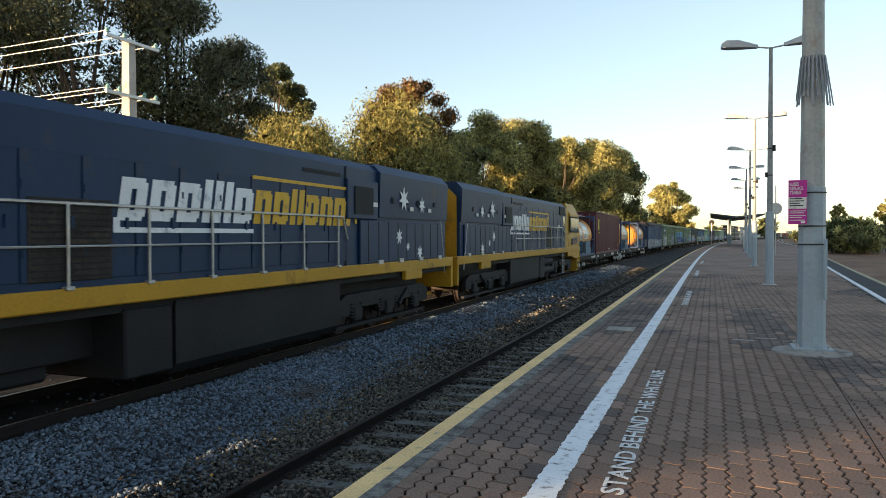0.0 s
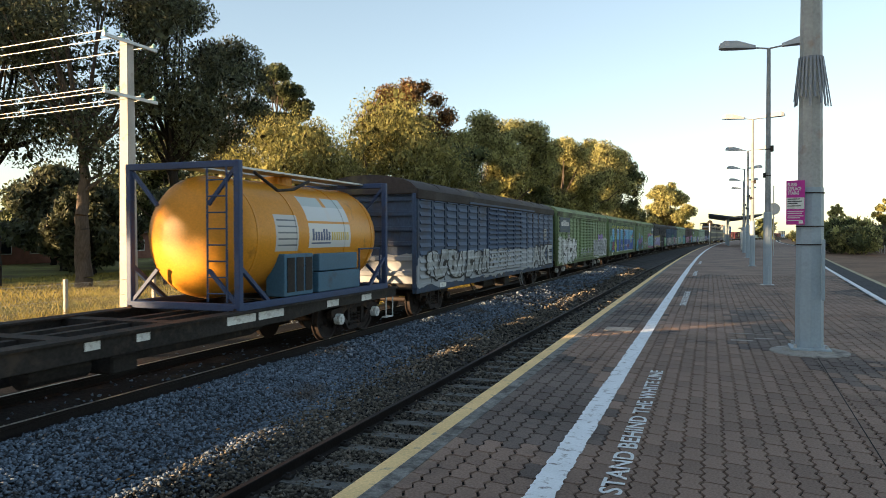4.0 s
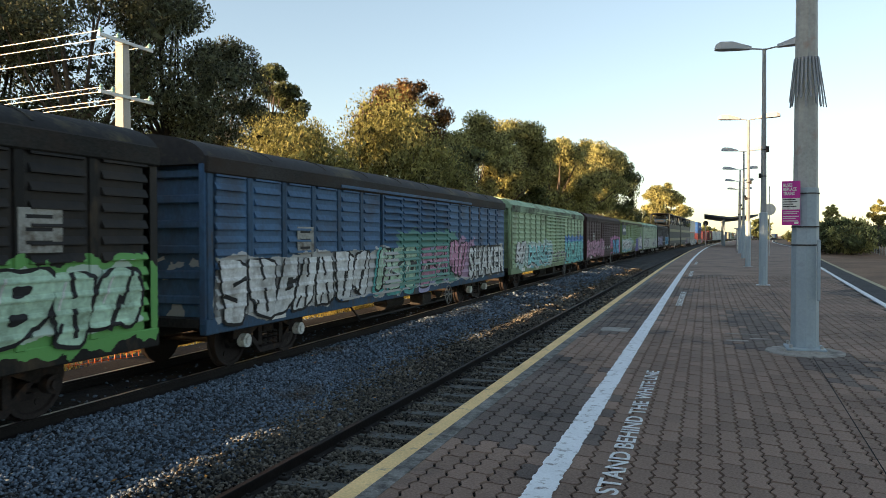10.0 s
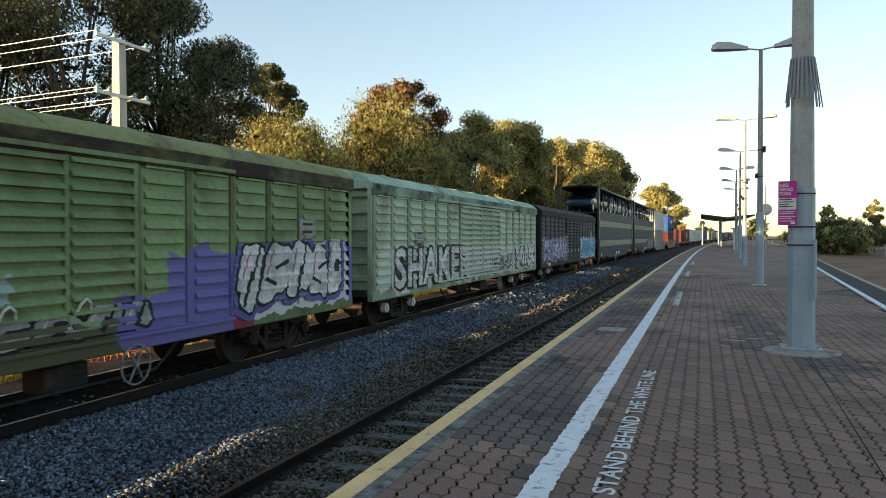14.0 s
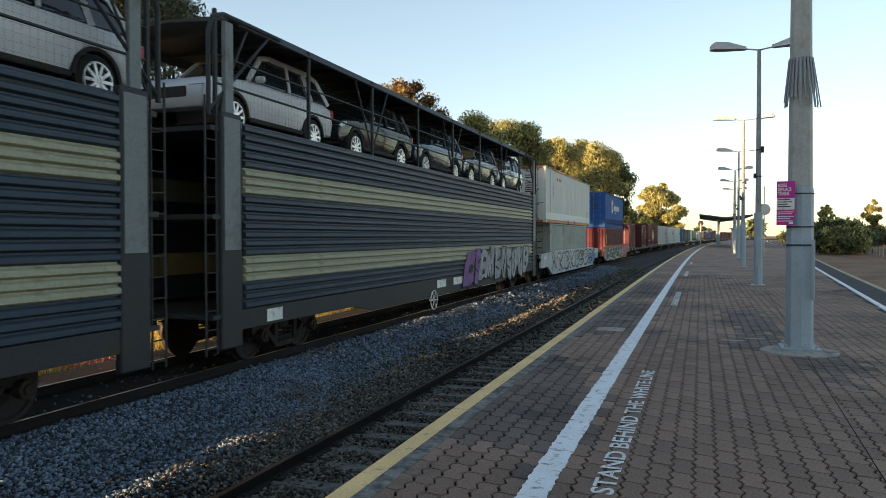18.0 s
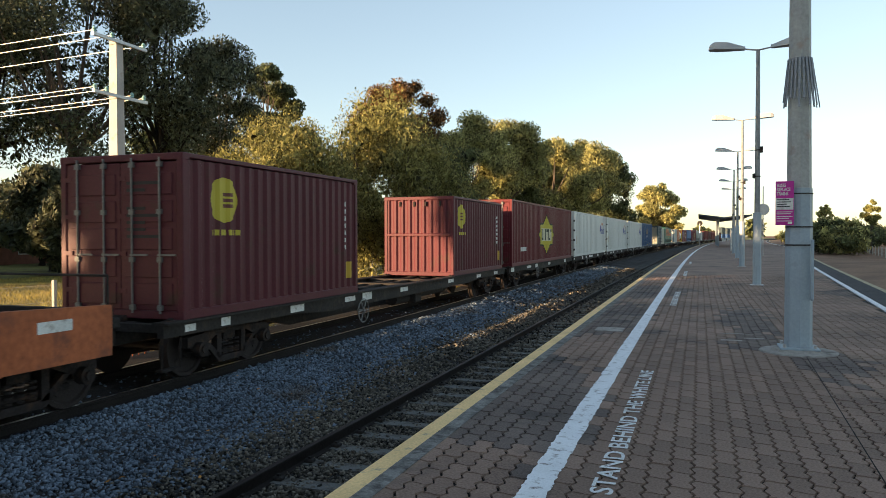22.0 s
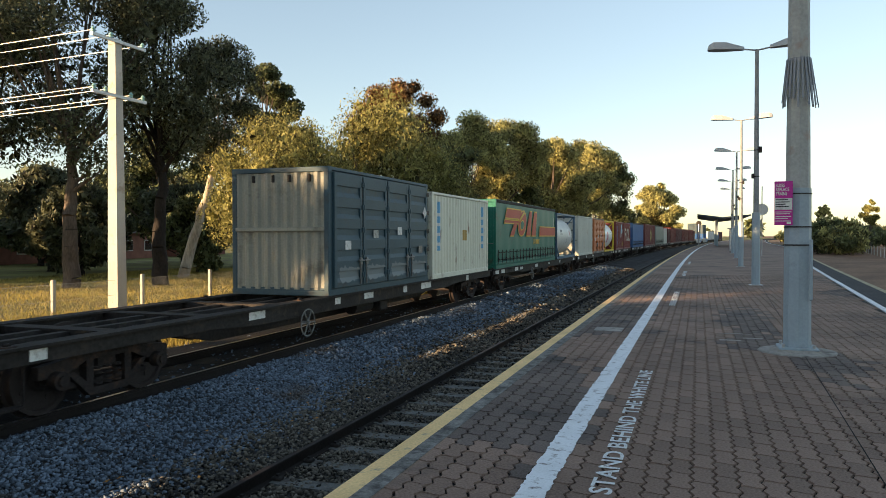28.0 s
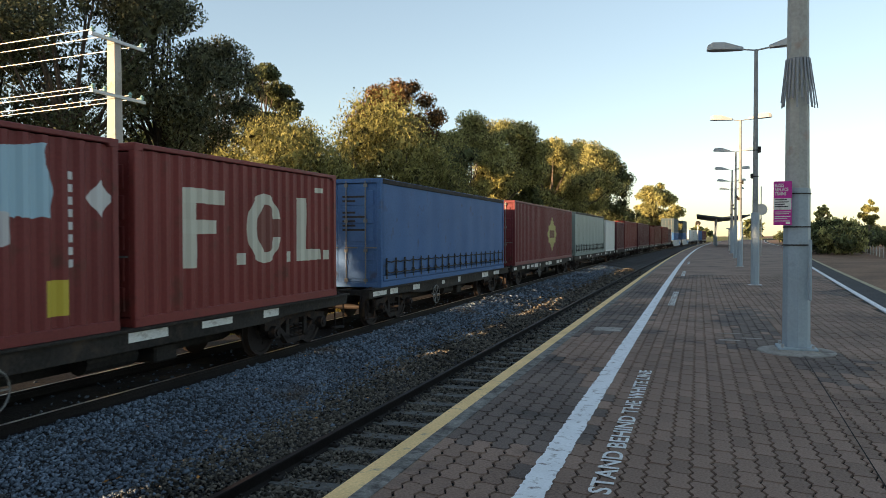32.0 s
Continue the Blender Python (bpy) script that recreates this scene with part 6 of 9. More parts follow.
C21 = container(X2, mid(X2, 365.05, F40), .40, F40, 2.55, painted((.088, .019, .026), emblem_disc(-5.3, 1.6, .40) + data_marks(5.3, 1.0, 2.2)), "maroon corrugated container sunk in the well wagon", door_end=1)
C22 = container(X2, mid(X2, 365.05, F40), 2.98, F40, 2.85, painted((.018, .085, .29), [(5.5, 5.6, 1.9, 2.5, (.3, .35, .4), 0)], rough=.75), "dark blue curtain-sided container stacked on a maroon one", style="curtain")
emblem(C22, 1.236, [(M_EMRED, [[(-2.5, 2.42), (-1.45, 2.42), (-1.45, 1.45), (-2.0, 1.45)]]),
                    (PLAIN_WHITE, [oval(-2.0, 1.80, .52, .54), [(-.95, 1.48), (-.77, 1.48), (-.77, 2.14), (-.95, 2.14)]] + [oval(-.58, 1.70, .13, .22)] + [oval(y_, 1.70, .23, .23) for y_ in (-.22, .30, 1.10, 2.12, 2.62)] + [[(y_ - .07, 1.48), (y_ + .07, 1.48), (y_ + .07, z_), (y_ - .07, z_)] for y_, z_ in ((.68, 1.93), (.46, 1.9), (1.48, 2.1), (1.80, 1.93))] + [[(1.36, 1.82), (1.62, 1.82), (1.62, 1.93), (1.36, 1.93)], [(.08, 1.27), (.5, 1.27), (.5, 1.38), (.08, 1.38)]]),
                    (paintm("navy_emblem_ground", (.018, .085, .29), rough=.75, rust=.08), [oval(y_, 1.70, .10, .11) for y_ in (-.22, .30)] + [oval(y_, 1.70, .10, .11) for y_ in (1.10, 2.12)] + [[(-2.36 + k * .26, 1.58), (-2.20 + k * .26, 1.58), (-2.20 + k * .26, 2.02), (-2.36 + k * .26, 2.02)] for k in range(3)])])
for u in (685.5, 709.5):
    Xx = (u, u + 22); well_wagon(*Xx, M_WELL1, "grey double-stack well wagon")
    container(Xx, 0, .40, F40, 2.55, BLUEC, "blue container far down the train, sunk in a well wagon")
    container(Xx, 0, 2.98, F40, 2.8, SLATE, "slate container stacked far down the train")
# ---- car carriers
CC_GREY = paintm("slate_ribbed_steel_paint", (.03, .046, .066), rough=.5, rust=.05)
CC_CREAM = paintm("cream_ribbed_steel_paint", (.30, .30, .215), rough=.5, rust=.08)
CC_PANEL = paintm("pale_grey_panel_paint", (.17, .19, .19), rough=.6, rust=.2)
M_CCWIRE = mat("thin_dark_wire", (.05, .05, .05), .6, .3, var=.1, bump=0)
CC_DARK = paintm("dark_steel_paint", (.03, .033, .036), rough=.6)


def car_carrier(u0, u1, label):
    L, h, x = u1 - u0, (u1 - u0) / 2, 1.46
    w = thing("car_carrier", label, "car carrier", "wagons of the train")
    z0, z1, ztop = .55, 4.18, 6.0
    n = 21
    dz = (z1 - 1.05) / n
    a = h - .95
    rib = shared("ccrib", lambda: Geo().prism([(-.03, 0), (.022, dz * .16), (.03, dz * .22), (.03, dz * .60), (.022, dz * .66), (-.03, dz * .82), (-.03, dz), (-.05, dz), (-.05, 0)], "y", -a, a).mesh("ribbed_sheet"))
    for sx in (1, -1):
        for i in range(n):
            cream = i in (3, 4, 5, 13, 14, 15)
            part("ribbed_sheet", rib, CC_CREAM if cream else CC_GREY, w, at=Matrix.Translation((sx * x, 0, 1.05 + i * dz)) @ (Matrix.Identity(4) if sx > 0 else Matrix.Rotation(math.pi, 4, "Z")))
        sill = Geo().prism([(-a, .72), (-a, 1.05), (a, 1.05), (a, .72), (a - 4.2, .72), (a - 5.2, z0), (-a + 5.2, z0), (-a + 4.2, .72)], "x", sx * (x - .1), sx * (x + .005))
        part("sill", sill, CC_DARK, w)
    deck = Geo().box(-x, x, -h + .2, h - .2, .95, 1.02).box(-x, x, -h + .2, h - .2, 2.55, 2.63).box(-x + .02, x - .02, -h + .2, h - .2, z1 - .22, z1 - .14)
    part("deck", deck, CC_DARK, w)
    for sy in (-1, 1):
        for sx in (-1, 1):
            g = Geo().box(sx * (x - .1), sx * (x + .03), sy * a, sy * (a + .55), .45, z1 + .1, ch=.02)
            part("end_post", g, CC_DARK, w)
            pale = Geo().box(sx * (x + .03), sx * (x + .042), sy * (a + .06), sy * (a + .49), 2.05, z1 + .02, ch=.004)
            for k in range(9):
                for yy in (a + .1, a + .45):
                    pale.cyl((sx * (x + .042), sy * yy, 2.15 + k * .23), (sx * (x + .05), sy * yy, 2.15 + k * .23), .012, n=6)
            part("riveted_panel", pale, CC_PANEL, w, "pale grey riveted end panel")
            part("end_column", Geo().box(sx * (x - .06), sx * (x + .02), sy * (a + .2), sy * (a + .42), z1 + .1, ztop - .25, ch=.01), CC_PANEL, w, "pale grey end column")
            lad = Geo()
            for yy in (a + .62, a + .9):
                lad.tube([(sx * (x - .02), sy * yy, .4), (sx * (x - .02), sy * yy, z1 + .3)], .018, 5)
            for k in range(12):
                lad.tube([(sx * (x - .02), sy * (a + .62), .5 + k * .3), (sx * (x - .02), sy * (a + .9), .5 + k * .3)], .012, 5)
            part("ladder", lad, CC_DARK, w)
    # the open upper deck: posts, rails, braces and a thin roof
    posts = 9
    for sx in (-1, 1):
        for i in range(posts):
            y = -h + .35 + i * (2 * h - .7) / (posts - 1)
            part("upper_post", shared("ccpost", lambda: Geo().box(-.03, .03, -.035, .035, 0, ztop - z1 - .1, ch=.01).mesh("upper_post")), CC_DARK, w, at=Matrix.Translation((sx * (x - .05), y, z1)))
            if i < posts - 1:
                y2 = y + (2 * h - .7) / (posts - 1)
                g = Geo().tube([(sx * (x - .05), y, z1 + .08), (sx * (x - .05), y + .9, ztop - .2)] if i % 2 == 0 else [(sx * (x - .05), y2, z1 + .08), (sx * (x - .05), y2 - .9, ztop - .2)], .022, 5)
                part("brace", g, CC_DARK, w)
        g = Geo().tube([(sx * (x - .05), -h + .35, z1 + .55), (sx * (x - .05), h - .35, z1 + .55)], .022, 5).tube([(sx * (x - .05), -h + .35, z1 + 1.0), (sx * (x - .05), h - .35, z1 + 1.0)], .018, 5)
        part("side_rail", g, CC_DARK, w)
    if True:
        wires = Geo()
        yy = -h + .4
        while yy < h - .4:
            wires.bar((x - .02, yy, z1 + .05), (x - .02, yy, z1 + 1.2), .0018, .0018)
            yy += .11
        for k in range(11):
            wires.bar((x - .02, -h + .4, z1 + .06 + k * .11), (x - .02, h - .4, z1 + .06 + k * .11), .0018, .0018)
        tagged(part("wire_mesh", wires, M_CCWIRE, w, "thin wire safety mesh"), kind="stuff")
    for sy in (-1, 1):
        hoop = Geo()
        for sx in (-1, 1):
            hoop.tube([(sx * (x - .03), sy * (h - 2.2), ztop - .14), (sx * (x - .03), sy * (h - .55), ztop - .14), (sx * (x - .03), sy * (h - .28), ztop - .24), (sx * (x - .03), sy * (h - .16), ztop - .5), (sx * (x - .03), sy * (h - .16), z1)], .04, 8)
            hoop.tube([(sx * (x - .03), sy * (h - 1.9), ztop - .16), (sx * (x - .03), sy * (h - .18), z1 + .1)], .028, 6)
        part("end_hoop", hoop, CC_DARK, w, "bent tube end hoop", smooth=True)
    roof = [(x, ztop - .22), (x - .1, ztop - .06), (x * .5, ztop + .02), (0, ztop + .04), (-x * .5, ztop + .02), (-x + .1, ztop - .06), (-x, ztop - .22), (-x + .03, ztop - .24), (-x + .13, ztop - .1), (0, ztop), (x - .13, ztop - .1), (x - .03, ztop - .24)]
    part("roof", Geo().prism(roof, "y", -h + 1.0, h - 1.0), CC_DARK, w)
    ribs = Geo()
    for i in range(22):
        y = -h + .4 + i * (2 * h - .8) / 21
        ribs.box(-x + .1, x - .1, y - .03, y + .03, ztop - .14, ztop - .06) if abs(y) < h - 1 else None
    part("roof_rib", ribs, CC_DARK, w)
    uc = (u0 + u1) / 2
    for sy in (-1, 1):
        bogie(w, sy * (h - 3.0), uc)
    couplers(w, h + .45)
    tag = shared("marking", lambda: None)
    for y, s in ((-1.2, 1.5), (.4, 2.0), (-a + 1, 1.0), (a - 2, .8)):
        part("marking", tag, M_MARK, w, at=Matrix.Translation((x + .008, y, .88)) @ Matrix.Diagonal((1, s, 1.6, 1)))
    part("handbrake_wheel", shared("handwheel", handwheel_mesh), M_MARK, w, at=Matrix.Translation((x + .03, -1.9, .45)))
    rides(w, (u0, u1))
    return w


def wheel_of_car():
    g = Geo()
    g.lathe([(-.11, .26), (-.11, .33), (-.08, .36), (.08, .36), (.11, .33), (.11, .26)], 0, 0, "x", 22)
    return g.mesh("tyre", True)


def rim_of_car():
    g = Geo().cyl((.10, 0, 0), (.122, 0, 0), .06, n=12)
    for k in range(10):
        a = k * math.pi / 5
        g.bar((.113, .05 * math.cos(a), .05 * math.sin(a)), (.118, .25 * math.cos(a), .25 * math.sin(a)), .03, .045)
    n = 20
    g.tube([(.112, .25 * math.cos(i * 2 * math.pi / n), .25 * math.sin(i * 2 * math.pi / n)) for i in range(n + 1)], .018, 5)
    return g.mesh("rim", True)


def rounded(me, width):
    """Rounds a closed shell's edges, softly shaded."""
    bm = bmesh.new()
    bm.from_mesh(me)
    bmesh.ops.bevel(bm, geom=[e for e in bm.edges if abs(e.verts[0].co.x - e.verts[1].co.x) < .3], offset=width, segments=3, profile=.6, affect="EDGES", clamp_overlap=True)
    for f in bm.faces:
        f.smooth = True
    bm.to_mesh(me)
    bm.free()
    me.set_sharp_from_angle(angle=radians(50))
    return me


def arch_trim(k, wy, hw, sx):
    g = Geo()
    pr = [(wy + .44 * math.cos(q), .38 + .44 * math.sin(q)) for q in (i * math.pi / 10 for i in range(11))]
    pr += [(wy + .385 * math.cos(q), .38 + .385 * math.sin(q)) for q in (i * math.pi / 10 for i in range(10, -1, -1))]
    return g.prism(pr, "x", sx * (hw - .2), sx * (hw + .012))


def car(ends, y, z, m, label, suv=1.0, L=4.6, van_=False, turn=False):
    """A closed motor car: lofted body and glasshouse, pillars between the panes, wheels with alloy rims."""
    c = thing("car", label, "car", "cars on the car carrier")
    hw, k = .90, L / 4.6
    H = 1.70 * suv
    # outline of the lower body: (y, z of bonnet line)
    lower = [(-2.28, .55), (-2.25, .80), (-2.05, .95), (-1.2, 1.06), (-.85, 1.10), (1.9, 1.12), (2.2, 1.05), (2.28, .75), (2.25, .45), (-2.2, .40)]
    if van_:
        lower = [(-2.28, .55), (-2.25, .85), (-2.1, 1.02), (-1.55, 1.12), (-1.3, 1.15), (2.1, 1.18), (2.26, 1.1), (2.28, .75), (2.25, .42), (-2.2, .40)]
    arcs = []
    for wy in (-1.4, 1.38):
        arcs.append((wy, .40))
    def inset(z):
        return hw - (.05 if z < .5 else 0) - max(0, z - .9) * .16
    g = Geo()
    pr = [(a * k, b) for a, b in lower]
    # body with wheel arches cut as notches in the outline
    bottom = [(2.25 * k, .45), (1.82 * k, .42), (1.75 * k, .62), (1.55 * k, .78), (1.22 * k, .78), (1.02 * k, .62), (.96 * k, .36), (-.96 * k, .36), (-1.04 * k, .62), (-1.24 * k, .78), (-1.56 * k, .78), (-1.76 * k, .62), (-1.84 * k, .42), (-2.2 * k, .42)]
    out = pr[:8] + bottom
    nn = len(out)
    for sx in (-1, 1):
        g.v += [(sx * inset(b), a, b) for a, b in out]
    g.v += [(sx * (inset(b) - .08), a * .985, b) for sx in (-1, 1) for a, b in out]
    g.f += [tuple(range(nn)), tuple(range(nn, 2 * nn))[::-1]]
    g.f += [(i, (i + 1) % nn, nn + (i + 1) % nn, nn + i) for i in range(nn)]
    g.m += [0] * (nn + 2)
    g.v = g.v[:2 * nn]
    part("body", rounded(g.mesh("body"), .07), m, c)
    roofz = H
    gl = [(-.95, 1.09), (-.35, roofz - .07), (.0, roofz), (1.45, roofz - .02), (1.75, roofz - .12), (2.08, 1.12)] if not van_ else [(-1.5, 1.13), (-.75, roofz - .1), (-.5, roofz), (1.9, roofz - .02), (2.1, roofz - .1), (2.2, 1.15)]
    gl = [(a * k, b) for a, b in gl]
    g = Geo()
    n2 = len(gl)
    for sx in (-1, 1):
        g.v += [(sx * (hw - .04 - (b - 1.05) * .26), a, b) for a, b in gl]
    g.f += [tuple(range(n2)), tuple(range(n2, 2 * n2))[::-1]] + [(i, (i + 1) % n2, n2 + (i + 1) % n2, n2 + i) for i in range(n2)]
    g.m += [0] * (n2 + 2)
    part("glasshouse", rounded(g.mesh("glasshouse"), .05), M_GLASS, c, "dark tinted windows")
    g = Geo()
    for sx in (-1, 1):
        def pt(a, b, e=.012):
            return (sx * (hw - .04 - (b - 1.05) * .26 + e), a, b)
        rise = gl[1][1]
        pil = [(gl[0], gl[1]), (((gl[0][0] + gl[5][0]) / 2 - .1, 1.1), ((gl[1][0] + gl[4][0]) / 2 - .15, roofz - .02)), ((gl[5][0] - .75, 1.1), (gl[4][0] - .55, roofz - .03)), (gl[5], gl[4])]
        for p, q in pil:
            g.bar(pt(*p), pt(*q), .06, .09)
        g.bar(pt(gl[1][0], gl[1][1]), pt(gl[2][0], gl[2][1]), .07, .09)
        g.bar(pt(gl[2][0], gl[2][1] - .02), pt(gl[3][0], gl[3][1] - .01), .08, .1)
        g.bar(pt(gl[3][0], gl[3][1] - .02), pt(gl[4][0], gl[4][1]), .07, .09)
        g.bar((sx * .62, gl[2][0] + .1, roofz + .05), (sx * .62, gl[3][0] - .1, roofz + .045), .03, .03)
    g.box(-.68, .68, gl[2][0], gl[3][0], roofz - .03, roofz + .015, ch=.02)
    part("roof_frame", g, m, c)
    tm, rm = shared("cartyre", wheel_of_car), shared("carrim", rim_of_car)
    for wy in (-1.4 * k, 1.38 * k):
        for sx in (-1, 1):
            t_ = part("wheel", tm, M_RUBBER, c, at=Matrix.Translation((sx * (hw - .11), wy, .36)) @ (Matrix.Identity(4) if sx > 0 else Matrix.Rotation(math.pi, 4, "Z")))
            part("rim", rm, M_ALLOY, t_, "silver alloy rim")
            part("arch_trim", arch_trim(k, wy, hw, sx), M_BLACK, c)
    for sx in (-1, 1):
        part("headlight", Geo().prism([(-2.27 * k, .78), (-2.0 * k, .90), (-1.85 * k, .90), (-2.1 * k, .74)], "x", sx * (hw - .3), sx * (hw + .006)), M_LAMP, c)
        part("tail_light", Geo().box(sx * (hw - .2), sx * (hw - .01), 2.18 * k, 2.30 * k, .85, 1.05, ch=.02), M_TAIL, c)
        part("mirror", Geo().box(sx * (hw - .02), sx * (hw + .17), -.78 * k, -.66 * k, 1.08, 1.2, ch=.03), m, c)
    part("grille", Geo().box(-.55, .55, -2.30 * k, -2.26 * k, .58, .76, ch=.01), M_BLACK, c)
    part("sill_trim", Geo().box(-hw - .006, hw + .006, -.95 * k, .95 * k, .33, .42, ch=.02), M_BLACK, c)
    rides(c, ends, y, z)
    return c


M_ALLOY = mat("alloy_rim", (.6, .6, .6), .3, .8, var=.05, bump=0)
M_LAMP = mat("clear_lamp_glass", (.5, .52, .55), .15, .3, var=.05, bump=0)
M_TAIL = mat("red_lamp_glass", (.35, .02, .02), .2, var=.05, bump=0)
CAR_DARK = mat("dark_blue_car_paint", (.035, .06, .10), .14, .45, var=.05, bump=0)
CAR_BLACK = mat("black_car_paint", (.018, .02, .024), .14, .3, var=.05, bump=0)
CAR_WHITE = mat("white_car_paint", (.52, .54, .56), .2, var=.04, bump=0)
CAR_SILVER = mat("silver_car_paint", (.22, .28, .34), .18, .6, var=.04, bump=0)
K1, K2 = (289.9, 313.9), (314.7, 338.9)
CC1 = car_carrier(*K1, "slate-grey ribbed car carrier with cream bands, open upper deck")
CC2 = car_carrier(*K2, "slate-grey ribbed car carrier with cream bands and white graffiti")
piece(CC2, 77, 2.6, 10.3, .62, 1.95, "s", "k", "", "w", x=1.494, wide=1.0)
piece(CC2, 78, .8, 2.8, .6, 1.9, "p", "k", "", "", x=1.492, wide=1.2)
UP = 4.05
for ends, row in ((K1, ((-9.1, CAR_DARK, "dark blue estate car on the upper deck", 1.0, 0), (-4.2, CAR_BLACK, "black estate car on the upper deck", 1.0, 0), (.6, CAR_WHITE, "white estate car on the upper deck", .97, 0), (5.4, CAR_WHITE, "white passenger van on the upper deck", 1.12, 1), (9.9, CAR_WHITE, "white off-road car on the upper deck", 1.0, 0))),
                  (K2, ((-9.1, CAR_WHITE, "white people carrier on the upper deck", 1.0, 0), (-4.3, CAR_BLACK, "black estate car on the upper deck", 1.0, 0), (.4, CAR_DARK, "dark hatchback on the upper deck", .97, 0), (5.0, CAR_DARK, "dark blue off-road car on the upper deck", 1.03, 0), (9.5, CAR_SILVER, "silver-blue off-road car on the upper deck", 1.05, 0)))):
    for y, m, lab, s, v in row:
        car(ends, y, UP, m, lab, s, van_=bool(v))
for y, m in ((-8.9, CAR_SILVER), (-4.0, CAR_BLACK)):
    car(K1, y, 2.64, m, "car in the shade of the middle deck", .88)
# ---- locomotives
NAVY = paintm("navy_loco_paint", (.006, .026, .070), rough=.5, rust=.1)
LYEL = paintm("loco_yellow_paint", (.39, .215, .016), rough=.5, rust=.16)
LDARK = mat("loco_dark_steel", (.014, .015, .017), .7, .1, var=.25, bump=.3)


def star(y, z, r, pts=7, x=1.0):
    g = Geo()
    prof = []
    for i in range(pts * 2):
        a = math.pi / 2 + i * math.pi / pts
        q = r if i % 2 == 0 else r * .42
        prof.append((y + q * math.cos(a), z + q * math.sin(a)))
    g.prism(prof, "x", x, x + .006)
    return g


def loco_bogie(w, y, uc):
    def frame_():
        g = Geo()
        for sx in (-1, 1):
            prof = [(-2.6, .52), (-2.6, .82), (-2.2, .98), (2.2, .98), (2.6, .82), (2.6, .52), (2.1, .50), (1.9, .66), (.6, .66), (.5, .48), (-.5, .48), (-.6, .66), (-1.9, .66), (-2.1, .50)]
            g.prism(prof, "x", sx * 1.12, sx * 1.24)
            for yy in (-1.95, -1.5, -.45, .45, 1.5, 1.95):
                for k in range(5):
                    g.cyl((sx * 1.2, yy, .46 + k * .07), (sx * 1.2, yy, .49 + k * .07), .09, n=10)
            for yy in (-1.72, 0, 1.72):
                g.box(sx * 1.1, sx * 1.3, yy - .2, yy + .2, .36, .70, ch=.04)
            g.cyl((sx * 1.26, -1.1, .9), (sx * 1.3, -.5, .55), .05, n=8)
            g.box(sx * 1.05, sx * 1.15, -2.5, 2.5, .22, .30)
        return g.mesh("bogie_frame")
    b = part("bogie", shared("loco_bogie", frame_), LDARK, w, "three-axle loco bogie", at=Matrix.Translation((0, y, 0)))
    for dy in (-1.72, 0, 1.72):
        ws = part("wheelset", shared("wheelset", wheel_mesh), M_WHEEL, b, at=Matrix.Translation((0, dy, .49)))
        WHEELS.append((ws, uc + y + dy, dy))


# Bluish base colour stands in for sky mirrored in the tilted panes
M_CABGLASS = mat("sky_tinted_cab_glass", (.06, .10, .115), .08, 0, var=.12, fine=3, bump=0, spec=.25)


